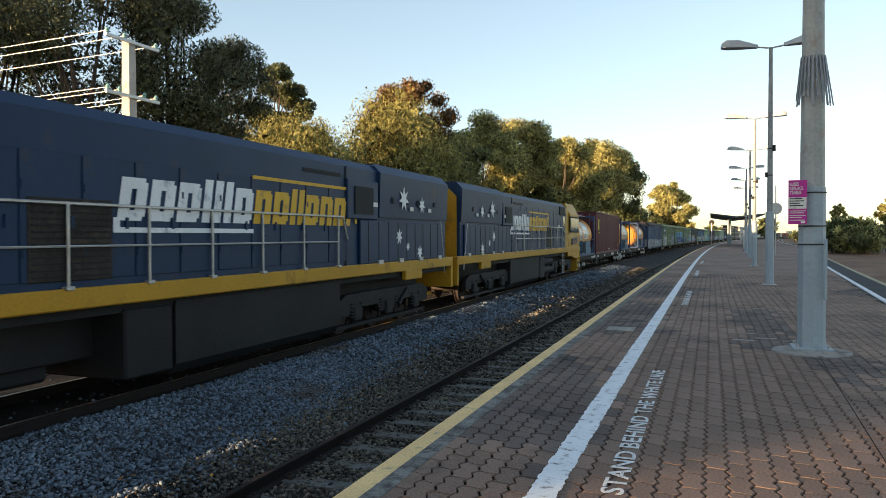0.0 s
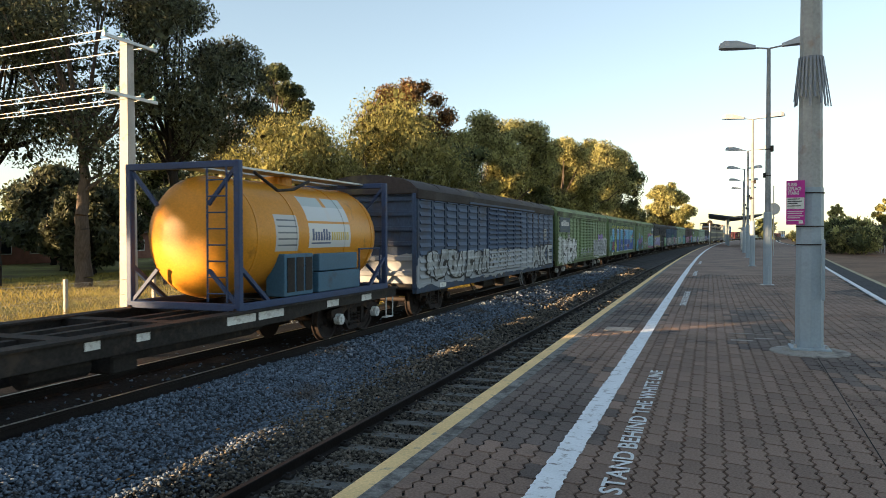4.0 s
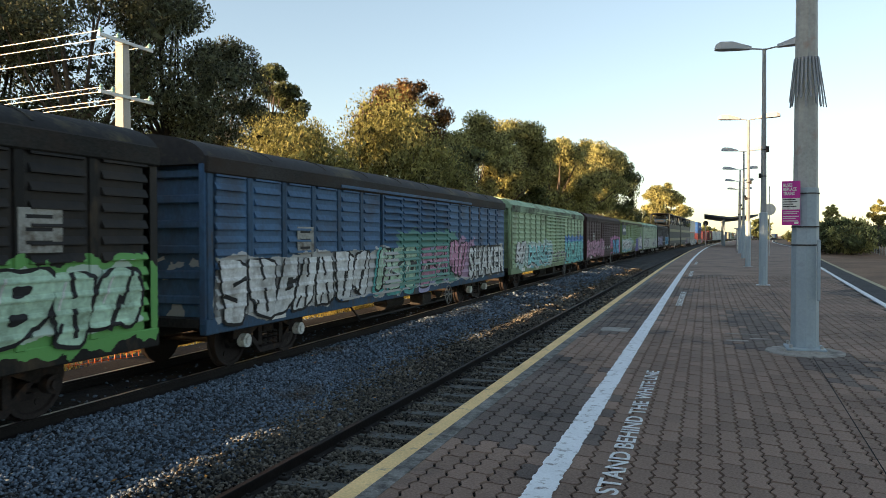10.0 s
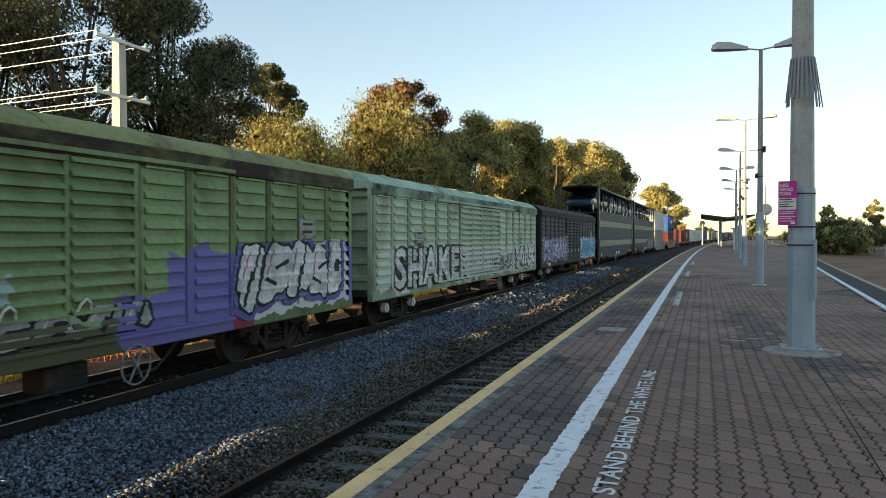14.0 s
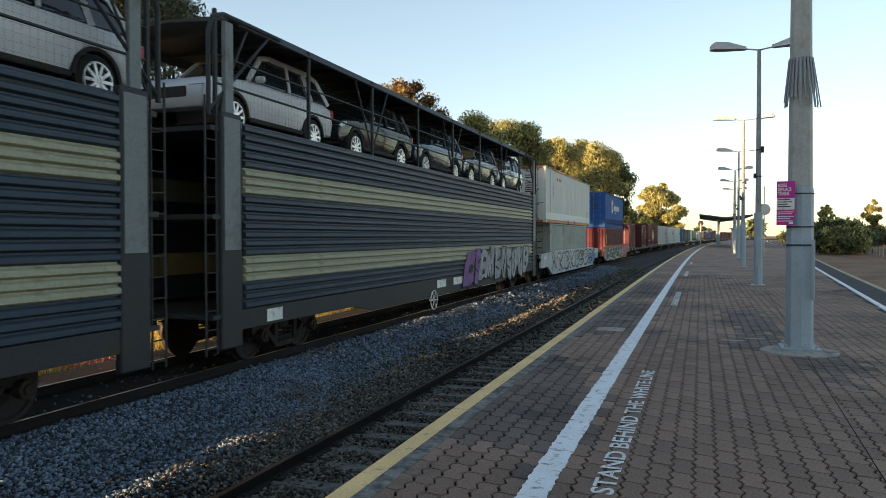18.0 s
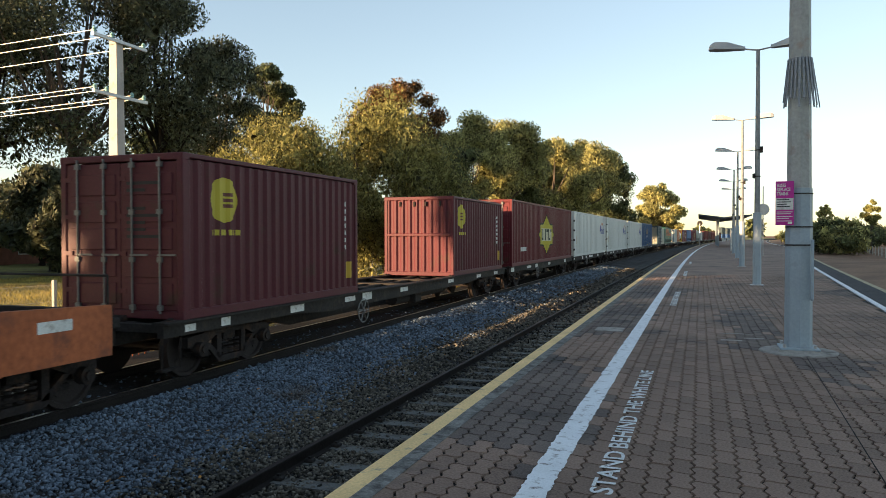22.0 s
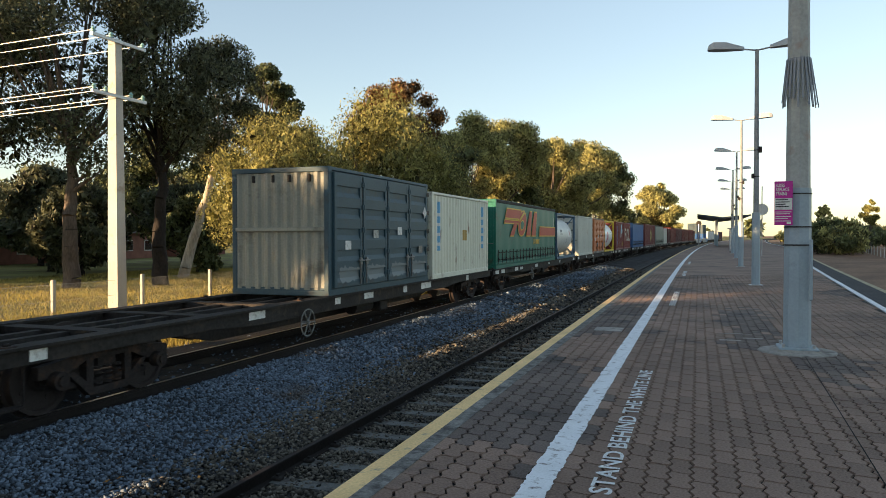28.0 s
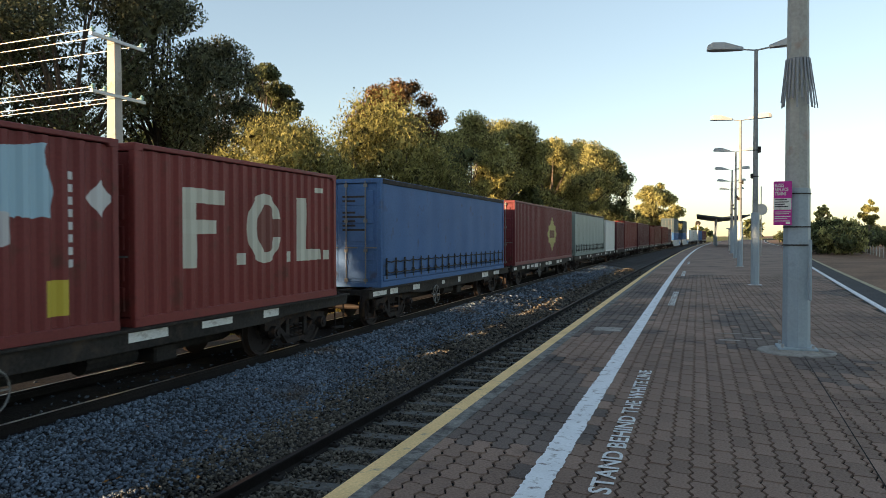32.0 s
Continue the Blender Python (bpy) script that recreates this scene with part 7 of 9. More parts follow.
def loco(u0, u1, flip, number, label):
    """Cab at +y in its own space, long hood behind it."""
    L, h = u1 - u0, (u1 - u0) / 2
    w = thing("locomotive", label, "locomotive", "locomotives")
    F = (lambda y: y)
    hx, zf, zt = 1.40, 1.62, 3.95
    # frame with yellow sill
    g = Geo()
    for sx in (-1, 1):
        g.box(sx * 1.30, sx * 1.48, -h, h, 1.38, 1.64, ch=.02)
    for sy in (-1, 1):
        g.box(-1.48, 1.48, sy * (h - .15), sy * h, .75, 1.64, ch=.02)
    for y in (-h + 3.0, h - 3.2):
        for sx in (-1, 1):
            g.box(sx * 1.36, sx * 1.486, y - .55, y + .55, 1.15, 1.40, ch=.02)
    part("yellow_sill", g, LYEL, w, "yellow side sill")
    part("underframe", Geo().box(-1.32, 1.32, -h + .1, h - .1, 1.25, 1.60), LDARK, w)
    # Dark beam added to close the bright gap between tank and bogies
    part("dark_filler_beam", Geo().box(-.8, .8, -h + 1.2, h - 1.2, .62, 1.26, ch=.03), LDARK, w)
    # fuel tank between the bogies, air reservoirs
    tank = [(-1.36, 1.32), (-1.36, .40), (-1.2, .24), (1.2, .24), (1.36, .40), (1.36, 1.32)]
    part("fuel_tank", Geo().prism(tank, "y", -4.22, .8), LDARK, w, "dark fuel tank")
    res = Geo()
    for z in (.62, 1.02):
        res.lathe([(2.0, .05), (2.05, .19), (4.2, .19), (4.25, .05)], 1.1, z, "y", 14)
    part("air_reservoir", res, LDARK, w, smooth=True)
    # Dark box added to stop low sun showing through beneath the frame
    part("dark_filler_box", Geo().box(-.7, .7, 2.4, 4.4, .4, 1.3, ch=.05), LDARK, w)
    part("equipment_box", Geo().box(-1.38, 1.38, .87, 1.8, .34, 1.30, ch=.03), LDARK, w)
    for y in (-h + 4.1, h - 4.2):
        loco_bogie(w, y, (u0 + u1) / 2)
    # long hood
    hy0, hy1 = -h + .45, h - 4.1
    roof = [(hx, zf), (hx, zt - .20), (hx - .16, zt - .04), (hx - .55, zt), (-hx + .55, zt), (-hx + .16, zt - .04), (-hx, zt - .20), (-hx, zf)]
    part("hood", Geo().prism(roof, "y", hy0, hy1), NAVY, w, "navy engine hood")
    # radiator overhang at the rear, with open screens
    part("radiator", Geo().prism([(hx + .05, 2.7), (hx + .09, zt - .22), (hx - .12, zt + .0), (-hx + .12, zt + .0), (-hx - .09, zt - .22), (-hx - .05, 2.7)], "y", hy0 + .0, hy0 + 4.6), NAVY, w)
    for sx in (-1, 1):
        part("vent_opening", Geo().box(sx * (hx + .075), sx * (hx + .10), hy0 + 5.0, hy0 + 5.9, 2.75, 3.35), LDARK, w)
        part("equipment_cabinet", Geo().box(sx * hx, sx * (hx + .07), hy0 + .3, hy0 + 5.6, zf + .02, 2.62, ch=.02), NAVY, w)
        part("upper_cabinet", Geo().box(sx * hx, sx * (hx + .075), hy0 + 4.7, hy0 + 6.2, 2.64, 3.5, ch=.02), NAVY, w)
        for k in range(9):
            part("panel_seam", Geo().box(sx * (hx + .07), sx * (hx + .076), hy0 + .8 + k * .55, hy0 + .825 + k * .55, zf + .05, 2.6), LDARK, w)
    # screened air intakes low on the hood
    for sx in (-1, 1):
        intake = part("air_intake", Geo().box(sx * hx, sx * (hx + .03), 2.05, 3.30, 1.73, 2.73, ch=.01), M_BLACK, w, "dark screened air intake")
        bars_ = Geo()
        for k in range(12):
            bars_.box(sx * (hx + .03), sx * (hx + .04), 2.10, 3.25, 1.78 + k * .077, 1.80 + k * .077)
        part("screen", bars_, LDARK, intake)
    # hood doors with handles
    dm = shared("hood_door", lambda: Geo().box(0, .018, -.42, .42, zf + .12, zf + 1.65, ch=.006).box(.018, .04, .26, .31, zf + .75, zf + .9).box(.018, .03, -.4, -.36, zf + .4, zf + .5).box(.018, .03, -.4, -.36, zf + 1.2, zf + 1.3).mesh("hood_door"))
    y = hy0 + 6.5
    while y < hy1 - .5:
        for sx in (-1, 1):
            part("hood_door", dm, NAVY, w, at=Matrix.Translation((sx * hx, y, 0)) @ (Matrix.Identity(4) if sx > 0 else Matrix.Rotation(math.pi, 4, "Z")))
        y += .88
    up = Geo()
    for i in range(10):
        up.box(hx - .004, hx + .012, hy0 + 6.4 + i * 1.1, hy0 + 6.5 + i * 1.1 + .85, 3.1, 3.48)
    part("upper_panel", up, NAVY, w)
    holes = Geo()
    for i in range(12):
        holes.box(hx, hx + .016, hy0 + 6.2 + i * .95, hy0 + 6.32 + i * .95, 3.22, 3.34)
        holes.box(hx, hx + .022, hy0 + 6.2 + i * .95, hy0 + 6.3 + i * .95, 2.0, 2.08)
    part("vent_hole", holes, LDARK, w)
    # cab
    c0, c1 = hy1, h - .2
    cab = [(-1.46, zf - .4), (-1.46, 3.30), (-1.2, 3.62), (-.95, 4.0), (.95, 4.0), (1.2, 3.62), (1.46, 3.30), (1.46, zf - .4)]
    prof = [(c0 + 1.05, 1.2), (c0 + 1.05, 4.0), (c1 - .75, 4.02), (c1 - .35, 3.5), (c1 - .1, 2.55), (c1, 2.45), (c1, 1.0), (c0 + 2.6, 1.0)]
    g = Geo()
    n = len(prof)
    for sx in (-1, 1):
        for a, b in prof:
            g.v.append((sx * (1.46 if b < 3.4 else 1.18), a, b))
    g.f += [tuple(range(n)), tuple(range(n, 2 * n))[::-1]] + [(i, (i + 1) % n, n + (i + 1) % n, n + i) for i in range(n)]
    g.m += [0] * (n + 2)
    part("cab", g, LYEL, w, "yellow driver's cab")
    for sx in (-1, 1):
        eave = Geo().prism([(sx * 1.475, 3.30), (sx * 1.475, 3.40), (sx * 1.16, 4.03), (sx * 1.1, 3.95), (sx * 1.4, 3.3)], "y", c0 + 1.0, c1 - .4)
        part("cab_roof", eave, LYEL, w)
    part("hood_end", Geo().prism([(hx - .02, zf), (hx - .02, zt - .3), (hx - .4, zt + .02), (-hx + .4, zt + .02), (-hx + .02, zt - .3), (-hx + .02, zf)], "y", c0 - .05, c0 + 1.04), LYEL, w)
    for sx in (-1, 1):
        part("window_band", Geo().box(sx * 1.455, sx * 1.470, c0 + 1.05, c1 - .26, 2.44, 3.30, ch=.005), LDARK, w)
    for sx in (-1, 1):
        for a, b in ((c0 + 1.12, c0 + 1.42), (c0 + 1.54, c0 + 2.14), (c0 + 2.22, c0 + 2.76), (c0 + 2.84, c1 - .34)):
            part("cab_window", Geo().box(sx * 1.465, sx * 1.480, a, b, 2.50, 3.23, ch=.01), M_CABGLASS, w, "dark cab window")
        part("cab_grille", Geo().box(sx * 1.455, sx * 1.475, c0 + 1.5, c0 + 1.8, 1.75, 2.1), LDARK, w)
        part("grab_rail", Geo().tube([(sx * 1.5, c1 - .25, 1.7), (sx * 1.52, c1 - .25, 2.3)], .02, 6), M_GALV, w)
        st_ = Geo().box(sx * 1.0, sx * 1.44, c1 - .62, c1 - .05, .28, 1.4, ch=.03)
        part("step_well", st_, LYEL, w)
        for k in range(4):
            part("step", Geo().box(sx * 1.40, sx * 1.452, c1 - .54, c1 - .16, .38 + k * .28, .48 + k * .28), LDARK, w)
    part("windscreen", Geo().prism([(c1 - .44, 3.4), (c1 - .17, 2.7), (c1 - .145, 2.72), (c1 - .42, 3.42)], "x", -1.05, 1.05), M_GLASS, w)
    part("snow_plough", Geo().prism([(h - .3, .2), (h + .15, .25), (h - .1, .95), (h - .3, .95)], "x", -1.3, 1.3), LYEL, w)
    # exhaust and dynamic brake pods near the cab
    for sx in (-1, 1):
        part("brake_pod", Geo().box(sx * (hx - .15), sx * (hx + .06), hy1 - 1.7, hy1 - .25, 3.3, 3.75, ch=.04), LDARK, w)
    # handrails along the walkway
    for sx in (-1, 1):
        ys = [hy0 + 6.6 + i * 1.35 for i in range(8)]
        for y in ys:
            part("stanchion", shared("stanchion", lambda: Geo().tube([(0, 0, 0), (0, 0, 1.05)], .02, 6).box(-.05, .05, -.06, .06, 0, .05, ch=.01).mesh("stanchion")), M_GALV, w, at=Matrix.Translation((sx * 1.46, y, 1.62)))
        x = sx * 1.46
        hr = Geo().tube([(x, ys[0] - .4, 2.2), (x, ys[0] - .2, 2.67), (x, ys[-1], 2.67), (x, ys[-1] + .5, 2.45), (x, hy1 + .1, 2.45)], .02, 6)
        hr.tube([(x, ys[0], 2.15), (x, ys[-1], 2.15), (x, ys[-1] + .5, 2.0)], .016, 6)
        hr.tube([(x, hy0 + .2, 1.2), (x, hy0 + .55, 2.67)], .02, 6)
        part("handrail", hr, M_GALV, w, smooth=True)
    er = Geo()
    for sx in (-1, 1):
        er.tube([(sx * 1.0, -h + .1, 1.6), (sx * 1.0, -h + .1, 2.6), (sx * .35, -h + .1, 2.6), (sx * .35, -h + .1, 1.6)], .02, 6)
    part("end_rail", er, M_GALV, w)
    part("end_face", Geo().prism([(hx - .1, zf), (hx - .1, zt - .45), (hx - .55, zt - .05), (-hx + .55, zt - .05), (-hx + .1, zt - .45), (-hx + .1, zf)], "y", hy0 - .04, hy0), LYEL, w)
    for sx in (-1, 1):
        for y in (hy0 + .7, hy0 + 2.1, hy0 + 3.4, hy0 + 4.6):
            part("sill_lug", shared("sill_lug", lambda: Geo().box(-.03, .03, -.12, .12, -.05, .05, ch=.01).mesh("sill_lug")), M_GALV, w, at=Matrix.Translation((sx * 1.48, y, 1.66)))
        for y, z in ((hy0 + 1.5, 2.95), (hy0 + 2.75, 2.95), (hy0 + 4.9, 2.98), (hy1 - 2.2, 2.75)):
            part("sticker", shared("loco_sticker", lambda: Geo().box(-.002, .002, -.11, .11, -.05, .05).mesh("sticker")), M_MARK, w, at=Matrix.Translation((sx * (hx + .1), y, z)))
        for y in (hy0 + 1.1, hy0 + 2.3, hy0 + 3.0, hy0 + 3.9):
            part("vent_hole", shared("loco_hole", lambda: Geo().box(-.006, .006, -.06, .06, -.07, .07, ch=.003).mesh("vent_hole")), LDARK, w, at=Matrix.Translation((sx * (hx + .09), y, 3.12)))
        part("roof_slot", Geo().box(sx * (hx - .02), sx * (hx + .012), hy0 + 6.4, hy0 + 7.9, 3.50, 3.58), LDARK, w)
        part("seam", Geo().box(sx * hx, sx * (hx + .02), hy0 + 6.15, hy0 + 6.2, zf, zt - .2), LDARK, w)
        lad = Geo()
        for yy in (-.22, .22):
            lad.bar((0, yy, .3), (0, yy, 1.4), .03, .03)
        for k in range(4):
            lad.bar((0, -.22, .36 + k * .3), (0, .22, .36 + k * .3), .05, .03)
        part("side_ladder", lad, M_GALV, w, at=Matrix.Translation((sx * 1.4, hy1 - .6, 0)))
        part("door_panel", Geo().box(sx * hx, sx * (hx + .02), hy1 - .95, hy1 - .1, 1.75, 3.55, ch=.008), NAVY, w)
        part("door_window", Geo().box(sx * (hx + .015), sx * (hx + .028), hy1 - .72, hy1 - .32, 2.75, 3.25, ch=.006), M_CABGLASS, w)
    couplers(w, h + .5)
    # emblem shapes on both sides: slanted bars in white and yellow, southern stars
    for sx in (-1, 1):
        # slanted rings, arches and stems in white and yellow, underlined and overlined
        ya, yb, z = hy0 + 5.95, hy0 + 12.55, 2.48
        dirn = 1 if sx > 0 else -1
        start = ya if sx > 0 else yb
        X = sx * (hx + .024)
        kinds = "oooiiio" + "noiionoi"
        wid = {"i": .24, "f": .34, "l": .22, "t": .32}
        total = sum(wid.get(q, .52) for q in kinds)
        unit = (yb - ya) / total
        white, yellow = Geo(), Geo()
        pos = 0.0
        for i, q in enumerate(kinds):
            g_ = Geo()
            wd = wid.get(q, .52) * unit * .86
            tall = .66 if q == "i" else .58
            st_w = (.17 if q == "i" else .18) * unit

            def P(a, b):
                return (start + dirn * (pos * unit + a + .18 * b), z + b)
            def quad(*c):
                pr_ = [P(*p) for p in c]
                lift = .0012 * (len(g_.v) // 8 % 5)
                g_.prism(pr_, "x", min(X, X + sx * (.004 + lift)), max(X, X + sx * (.004 + lift)))
            low = -.16 if q == "p" else 0
            quad((0, low), (st_w, low), (st_w, tall), (0, tall))
            if q in "parcon":
                quad((st_w, tall - .15), (wd - .05, tall - .15), (wd - .05, tall), (st_w, tall))
            if q in "pan":
                quad((wd - st_w, .0 if q != "p" else .12), (wd, .0 if q != "p" else .12), (wd, tall - .06), (wd - st_w, tall - .06))
            if q in "aco":
                quad((st_w, 0), (wd - .05, 0), (wd - .05, .14), (st_w, .14))
            if q == "o":
                quad((wd - st_w, .06), (wd, .06), (wd, tall - .06), (wd - st_w, tall - .06))
            if q in "ft":
                quad((-.06, .46), (wd, .46), (wd, .58), (-.06, .58))
            part("emblem_shape", g_, M_LOGOW if i < 7 else M_LOGOY, w)
            pos += wid.get(q, .52)
            if i == 6:
                split = pos
        ye = start + dirn * split * unit
        white.box(X, X + sx * .006, start - dirn * .06, ye, z - .16, z - .09)
        white.box(X, X + sx * .006, start - dirn * .06, start + dirn * .05, z - .09, z + .04)
        yellow.box(X, X + sx * .006, ye, start + dirn * (yb - ya + .25), z + .76, z + .82)
        yellow.box(X, X + sx * .006, start + dirn * (yb - ya + .16), start + dirn * (yb - ya + .25), z + .05, z + .76)
        part("emblem", white, M_LOGOW, w, "white slanted emblem shapes")
        part("emblem", yellow, M_LOGOY, w, "yellow slanted emblem shapes")
        for sy, sz, r in ((1.75, 3.07, .22), (2.95, 3.18, .31), (3.2, 2.25, .20), (2.65, 2.0, .12), (1.85, 1.83, .20)):
            part("star", star(hy0 + sy + .3, sz, r, x=(sx * (hx + .095) if sz > 2.7 else sx * (hx + .072)) - (.006 if sx < 0 else 0)), M_LOGOW, w, "white star")
    # number under the cab windows
    for sx in (-1, 1):
        me = lettering(number, .56, .003)
        at = Matrix.Translation((sx * 1.464, (c0 + 1.95) if sx > 0 else (c1 - .35), 1.78)) @ Matrix.Rotation(radians(90 if sx > 0 else -90), 4, "Z") @ Matrix.Rotation(radians(90), 4, "X")
        part("number", me, DKBLUE_TXT, w, "dark blue running number", at=at)
    m = Matrix.Identity(4) if not flip else Matrix.Rotation(math.pi, 4, "Z")
    w.matrix_basis = wagon_pose(u0, u1, 0) @ m
    MOVING.append((w, (u0, u1), m))
    return w


M_LOGOW = mat("white_emblem_paint", (.66, .68, .70), .55, var=.08, dirt=(.3, .33, .38), dirt_amt=.12, dirt_scale=3)
M_LOGOY = mat("yellow_emblem_paint", (.55, .33, .03), .55, var=.08, dirt=(.2, .16, .08), dirt_amt=.12, dirt_scale=3)
DKBLUE_TXT = mat("dark_blue_lettering", (.03, .06, .22), .5, var=.05)
loco(-1.6, 20.45, True, "NR", "navy and yellow diesel locomotive with white stars, leading")
loco(20.85, 42.5, False, "NR98", "navy and yellow diesel locomotive, cab to the train")
# ---- trees
def leaf_mesh(name, spots, size, n, seed, droop=.5, long=2.4, core=.16):
    """Many small two-triangle leaves in loose clumps. spots: rows of x, y, z, rx, rz."""
    rng = np.random.default_rng(seed)
    sp = np.array(spots)
    wgt = sp[:, 3] ** 2 * sp[:, 4]
    pick = rng.choice(len(sp), n, p=wgt / wgt.sum())
    d = rng.normal(size=(n, 3))
    d /= np.linalg.norm(d, axis=1)[:, None]
    r = rng.uniform(.35, 1.0, n) ** .5
    c = sp[pick, :3] + d * r[:, None] * np.stack([sp[pick, 3], sp[pick, 3], sp[pick, 4]], 1)
    a = rng.normal(size=(n, 3))
    a[:, 2] -= droop * 1.6
    a /= np.linalg.norm(a, axis=1)[:, None]
    b = np.cross(a, rng.normal(size=(n, 3)))
    b /= np.linalg.norm(b, axis=1)[:, None] + 1e-9
    s = size * rng.uniform(.6, 1.4, n)[:, None]
    core = rng.random(n) < core                    # broad inner sprays close the heart of each clump
    c[core] = sp[pick[core], :3] + (c[core] - sp[pick[core], :3]) * .55
    s[core] *= 2.8
    P = np.stack([c - a * s * long / 2, c + b * s * .5, c + a * s * long / 2, c - b * s * .5], 1).reshape(-1, 3)
    me = bpy.data.meshes.new(name)
    me.vertices.add(n * 4)
    me.vertices.foreach_set("co", P.ravel())
    me.loops.add(n * 4)
    me.loops.foreach_set("vertex_index", np.arange(n * 4))
    me.polygons.add(n)
    me.polygons.foreach_set("loop_start", np.arange(n) * 4)
    me.update(calc_edges=True)
    return me


def leafmat(name, col, tr=.25):
    m = mat(name, col, .6, var=.3, fine=3, coarse=.35, bump=0, island=.5)
    nt = m.node_tree
    b = nt.nodes["Principled BSDF"]
    t = nt.nodes.new("ShaderNodeBsdfTranslucent")
    mx = nt.nodes.new("ShaderNodeMixShader")
    mx.inputs[0].default_value = tr
    nt.links.new(b.inputs["Base Color"].links[0].from_socket, t.inputs[0])
    nt.links.new(b.outputs[0], mx.inputs[1])
    nt.links.new(t.outputs[0], mx.inputs[2])
    nt.links.new(mx.outputs[0], nt.nodes["Material Output"].inputs[0])
    return m


M_BARK = mat("grey_bark", (.10, .08, .065), .9, var=.3, fine=14, coarse=1.5, bump=.6, stretch=(1, 1, .3))
M_DARK_BARK = mat("black_bark", (.03, .025, .022), .95, var=.3, fine=14, coarse=1.5, bump=.6, stretch=(1, 1, .3))
M_PALE_BARK = mat("pale_bark", (.42, .37, .30), .85, var=.25, fine=10, coarse=1.2, bump=.3, dirt=(.2, .15, .11), dirt_amt=.3, dirt_scale=1.2, stretch=(1, 1, .3))
LEAF_EUC = leafmat("eucalypt_leaves", (.078, .086, .048))
LEAF_OLIVE = leafmat("olive_green_leaves", (.205, .195, .066), .3)
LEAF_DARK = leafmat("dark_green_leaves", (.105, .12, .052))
LEAF_RUST = leafmat("rusty_leaves", (.13, .075, .03))
# The low sun's gold is put into this green leaf colour
LEAF_GOLD = leafmat("sun_gilded_leaves", (.30, .285, .11), .3)


def tree(x, y, H, R, leafm, bark, seed, n=9000, size=.16, label="", trunk_r=.3, lean=(0, 0), crown_from=.35, clumps=40, droop=.5, zbase=-1.1, forks=7, flat=.8, name="tree", core=.16):
    """A tapered trunk, limbs that reach into the clumps, and a crown of loose leaf clumps with gaps."""
    rnd = random.Random(seed)
    t = thing(name, label or "tall gum tree beside the railway", "tree", "trees", at=Matrix.Translation((x, y, zbase)))
    z0 = H * crown_from
    zc, rz = (H + z0) / 2, (H - z0) / 2
    spots = []
    for i in range(clumps):
        a, zz = rnd.uniform(0, 2 * math.pi), rnd.uniform(-1, 1)
        q = rnd.uniform(.45, 1.0) ** .6
        ring = math.sqrt(max(0, 1 - zz * zz)) * (1.0 if zz < .2 else .9)
        cr = R * rnd.uniform(.20, .34)
        wob = 1 + .28 * noise.noise(Vector((math.cos(a) * 1.7 + seed, math.sin(a) * 1.7, zz * 1.7)))
        spots.append((lean[0] + math.cos(a) * ring * q * (R - cr * .7) * wob, lean[1] + math.sin(a) * ring * q * (R - cr * .7) * wob, zc + zz * q * (rz - cr * .5) * wob, cr, cr * flat))
    g = Geo()
    base, top = Vector((0, 0, -.2)), Vector((lean[0], lean[1], z0 + rz * .5))
    bend = Vector((lean[0] * .35 + rnd.uniform(-.2, .2), lean[1] * .35, z0 * .55))
    pts = [base, bend, Vector((lean[0] * .75, lean[1] * .75, z0)), top]
    rr = [trunk_r * 1.3, trunk_r, trunk_r * .75, trunk_r * .3]
    chain = []
    for i in range(3):
        for q in range(4):
            f = q / 4
            wig = trunk_r * .38 * (1 if i or q else 0)
            chain.append((pts[i].lerp(pts[i + 1], f) + Vector((rnd.uniform(-wig, wig), rnd.uniform(-wig, wig), 0)), rr[i] + (rr[i + 1] - rr[i]) * f))
    chain.append((pts[3], rr[3]))
    for (p0, q0), (p1, q1) in zip(chain, chain[1:]):
        g.cyl(p0, p1, q0, q1, n=9)
    for sp in rnd.sample(spots, min(len(spots), forks * 3)):
        e = Vector(sp[:3])
        f = rnd.uniform(.15, .85)
        st0 = pts[2].lerp(pts[3], f) if e.z > z0 + rz * .4 else pts[1].lerp(pts[2], .6 + .4 * f)
        k1 = st0.lerp(e, .5) + Vector((rnd.uniform(-.3, .3), rnd.uniform(-.3, .3), -.05 * (e - st0).length))
        g.cyl(st0, k1, trunk_r * .34, trunk_r * .2, n=6)
        g.cyl(k1, e, trunk_r * .2, trunk_r * .06, n=5)
    part("trunk", g, bark, t, smooth=True)
    part("crown", leaf_mesh("crown", spots, size, n, seed, droop, core=core), leafm, t)
    return t


tree(-29.5, 28.0, 18.5, 5.6, LEAF_EUC, M_BARK, 1, 30000, .078, "tall dark gum tree with a grey trunk behind the fence", .34, (.3, 0), .30, 52, core=.04)
tree(-26.6, 31.2, 17.5, 4.2, LEAF_EUC, M_DARK_BARK, 2, 22000, .078, "tall dark gum tree with a black trunk in shade", .34, (-.4, .5), .30, 42, core=.04)
tree(-30.6, 37.7, 15.2, 3.6, LEAF_EUC, M_PALE_BARK, 3, 22000, .08, "gum tree with a leaning pale trunk and drooping leaves", .28, (2.2, 1.2), .42, 52, core=.03)
tree(-29.6, 45.2, 15.4, 2.7, LEAF_DARK, M_BARK, 4, 13000, .09, "slim gum tree with a rounded dark crown", .2, (.2, 0), .62, 24, flat=.7)
tree(-34.5, 27.0, 18.0, 5.4, LEAF_EUC, M_DARK_BARK, 5, 22000, .082, "tall gum tree at the back of the reserve", .4, (0, 0), .25, 46, core=.04)
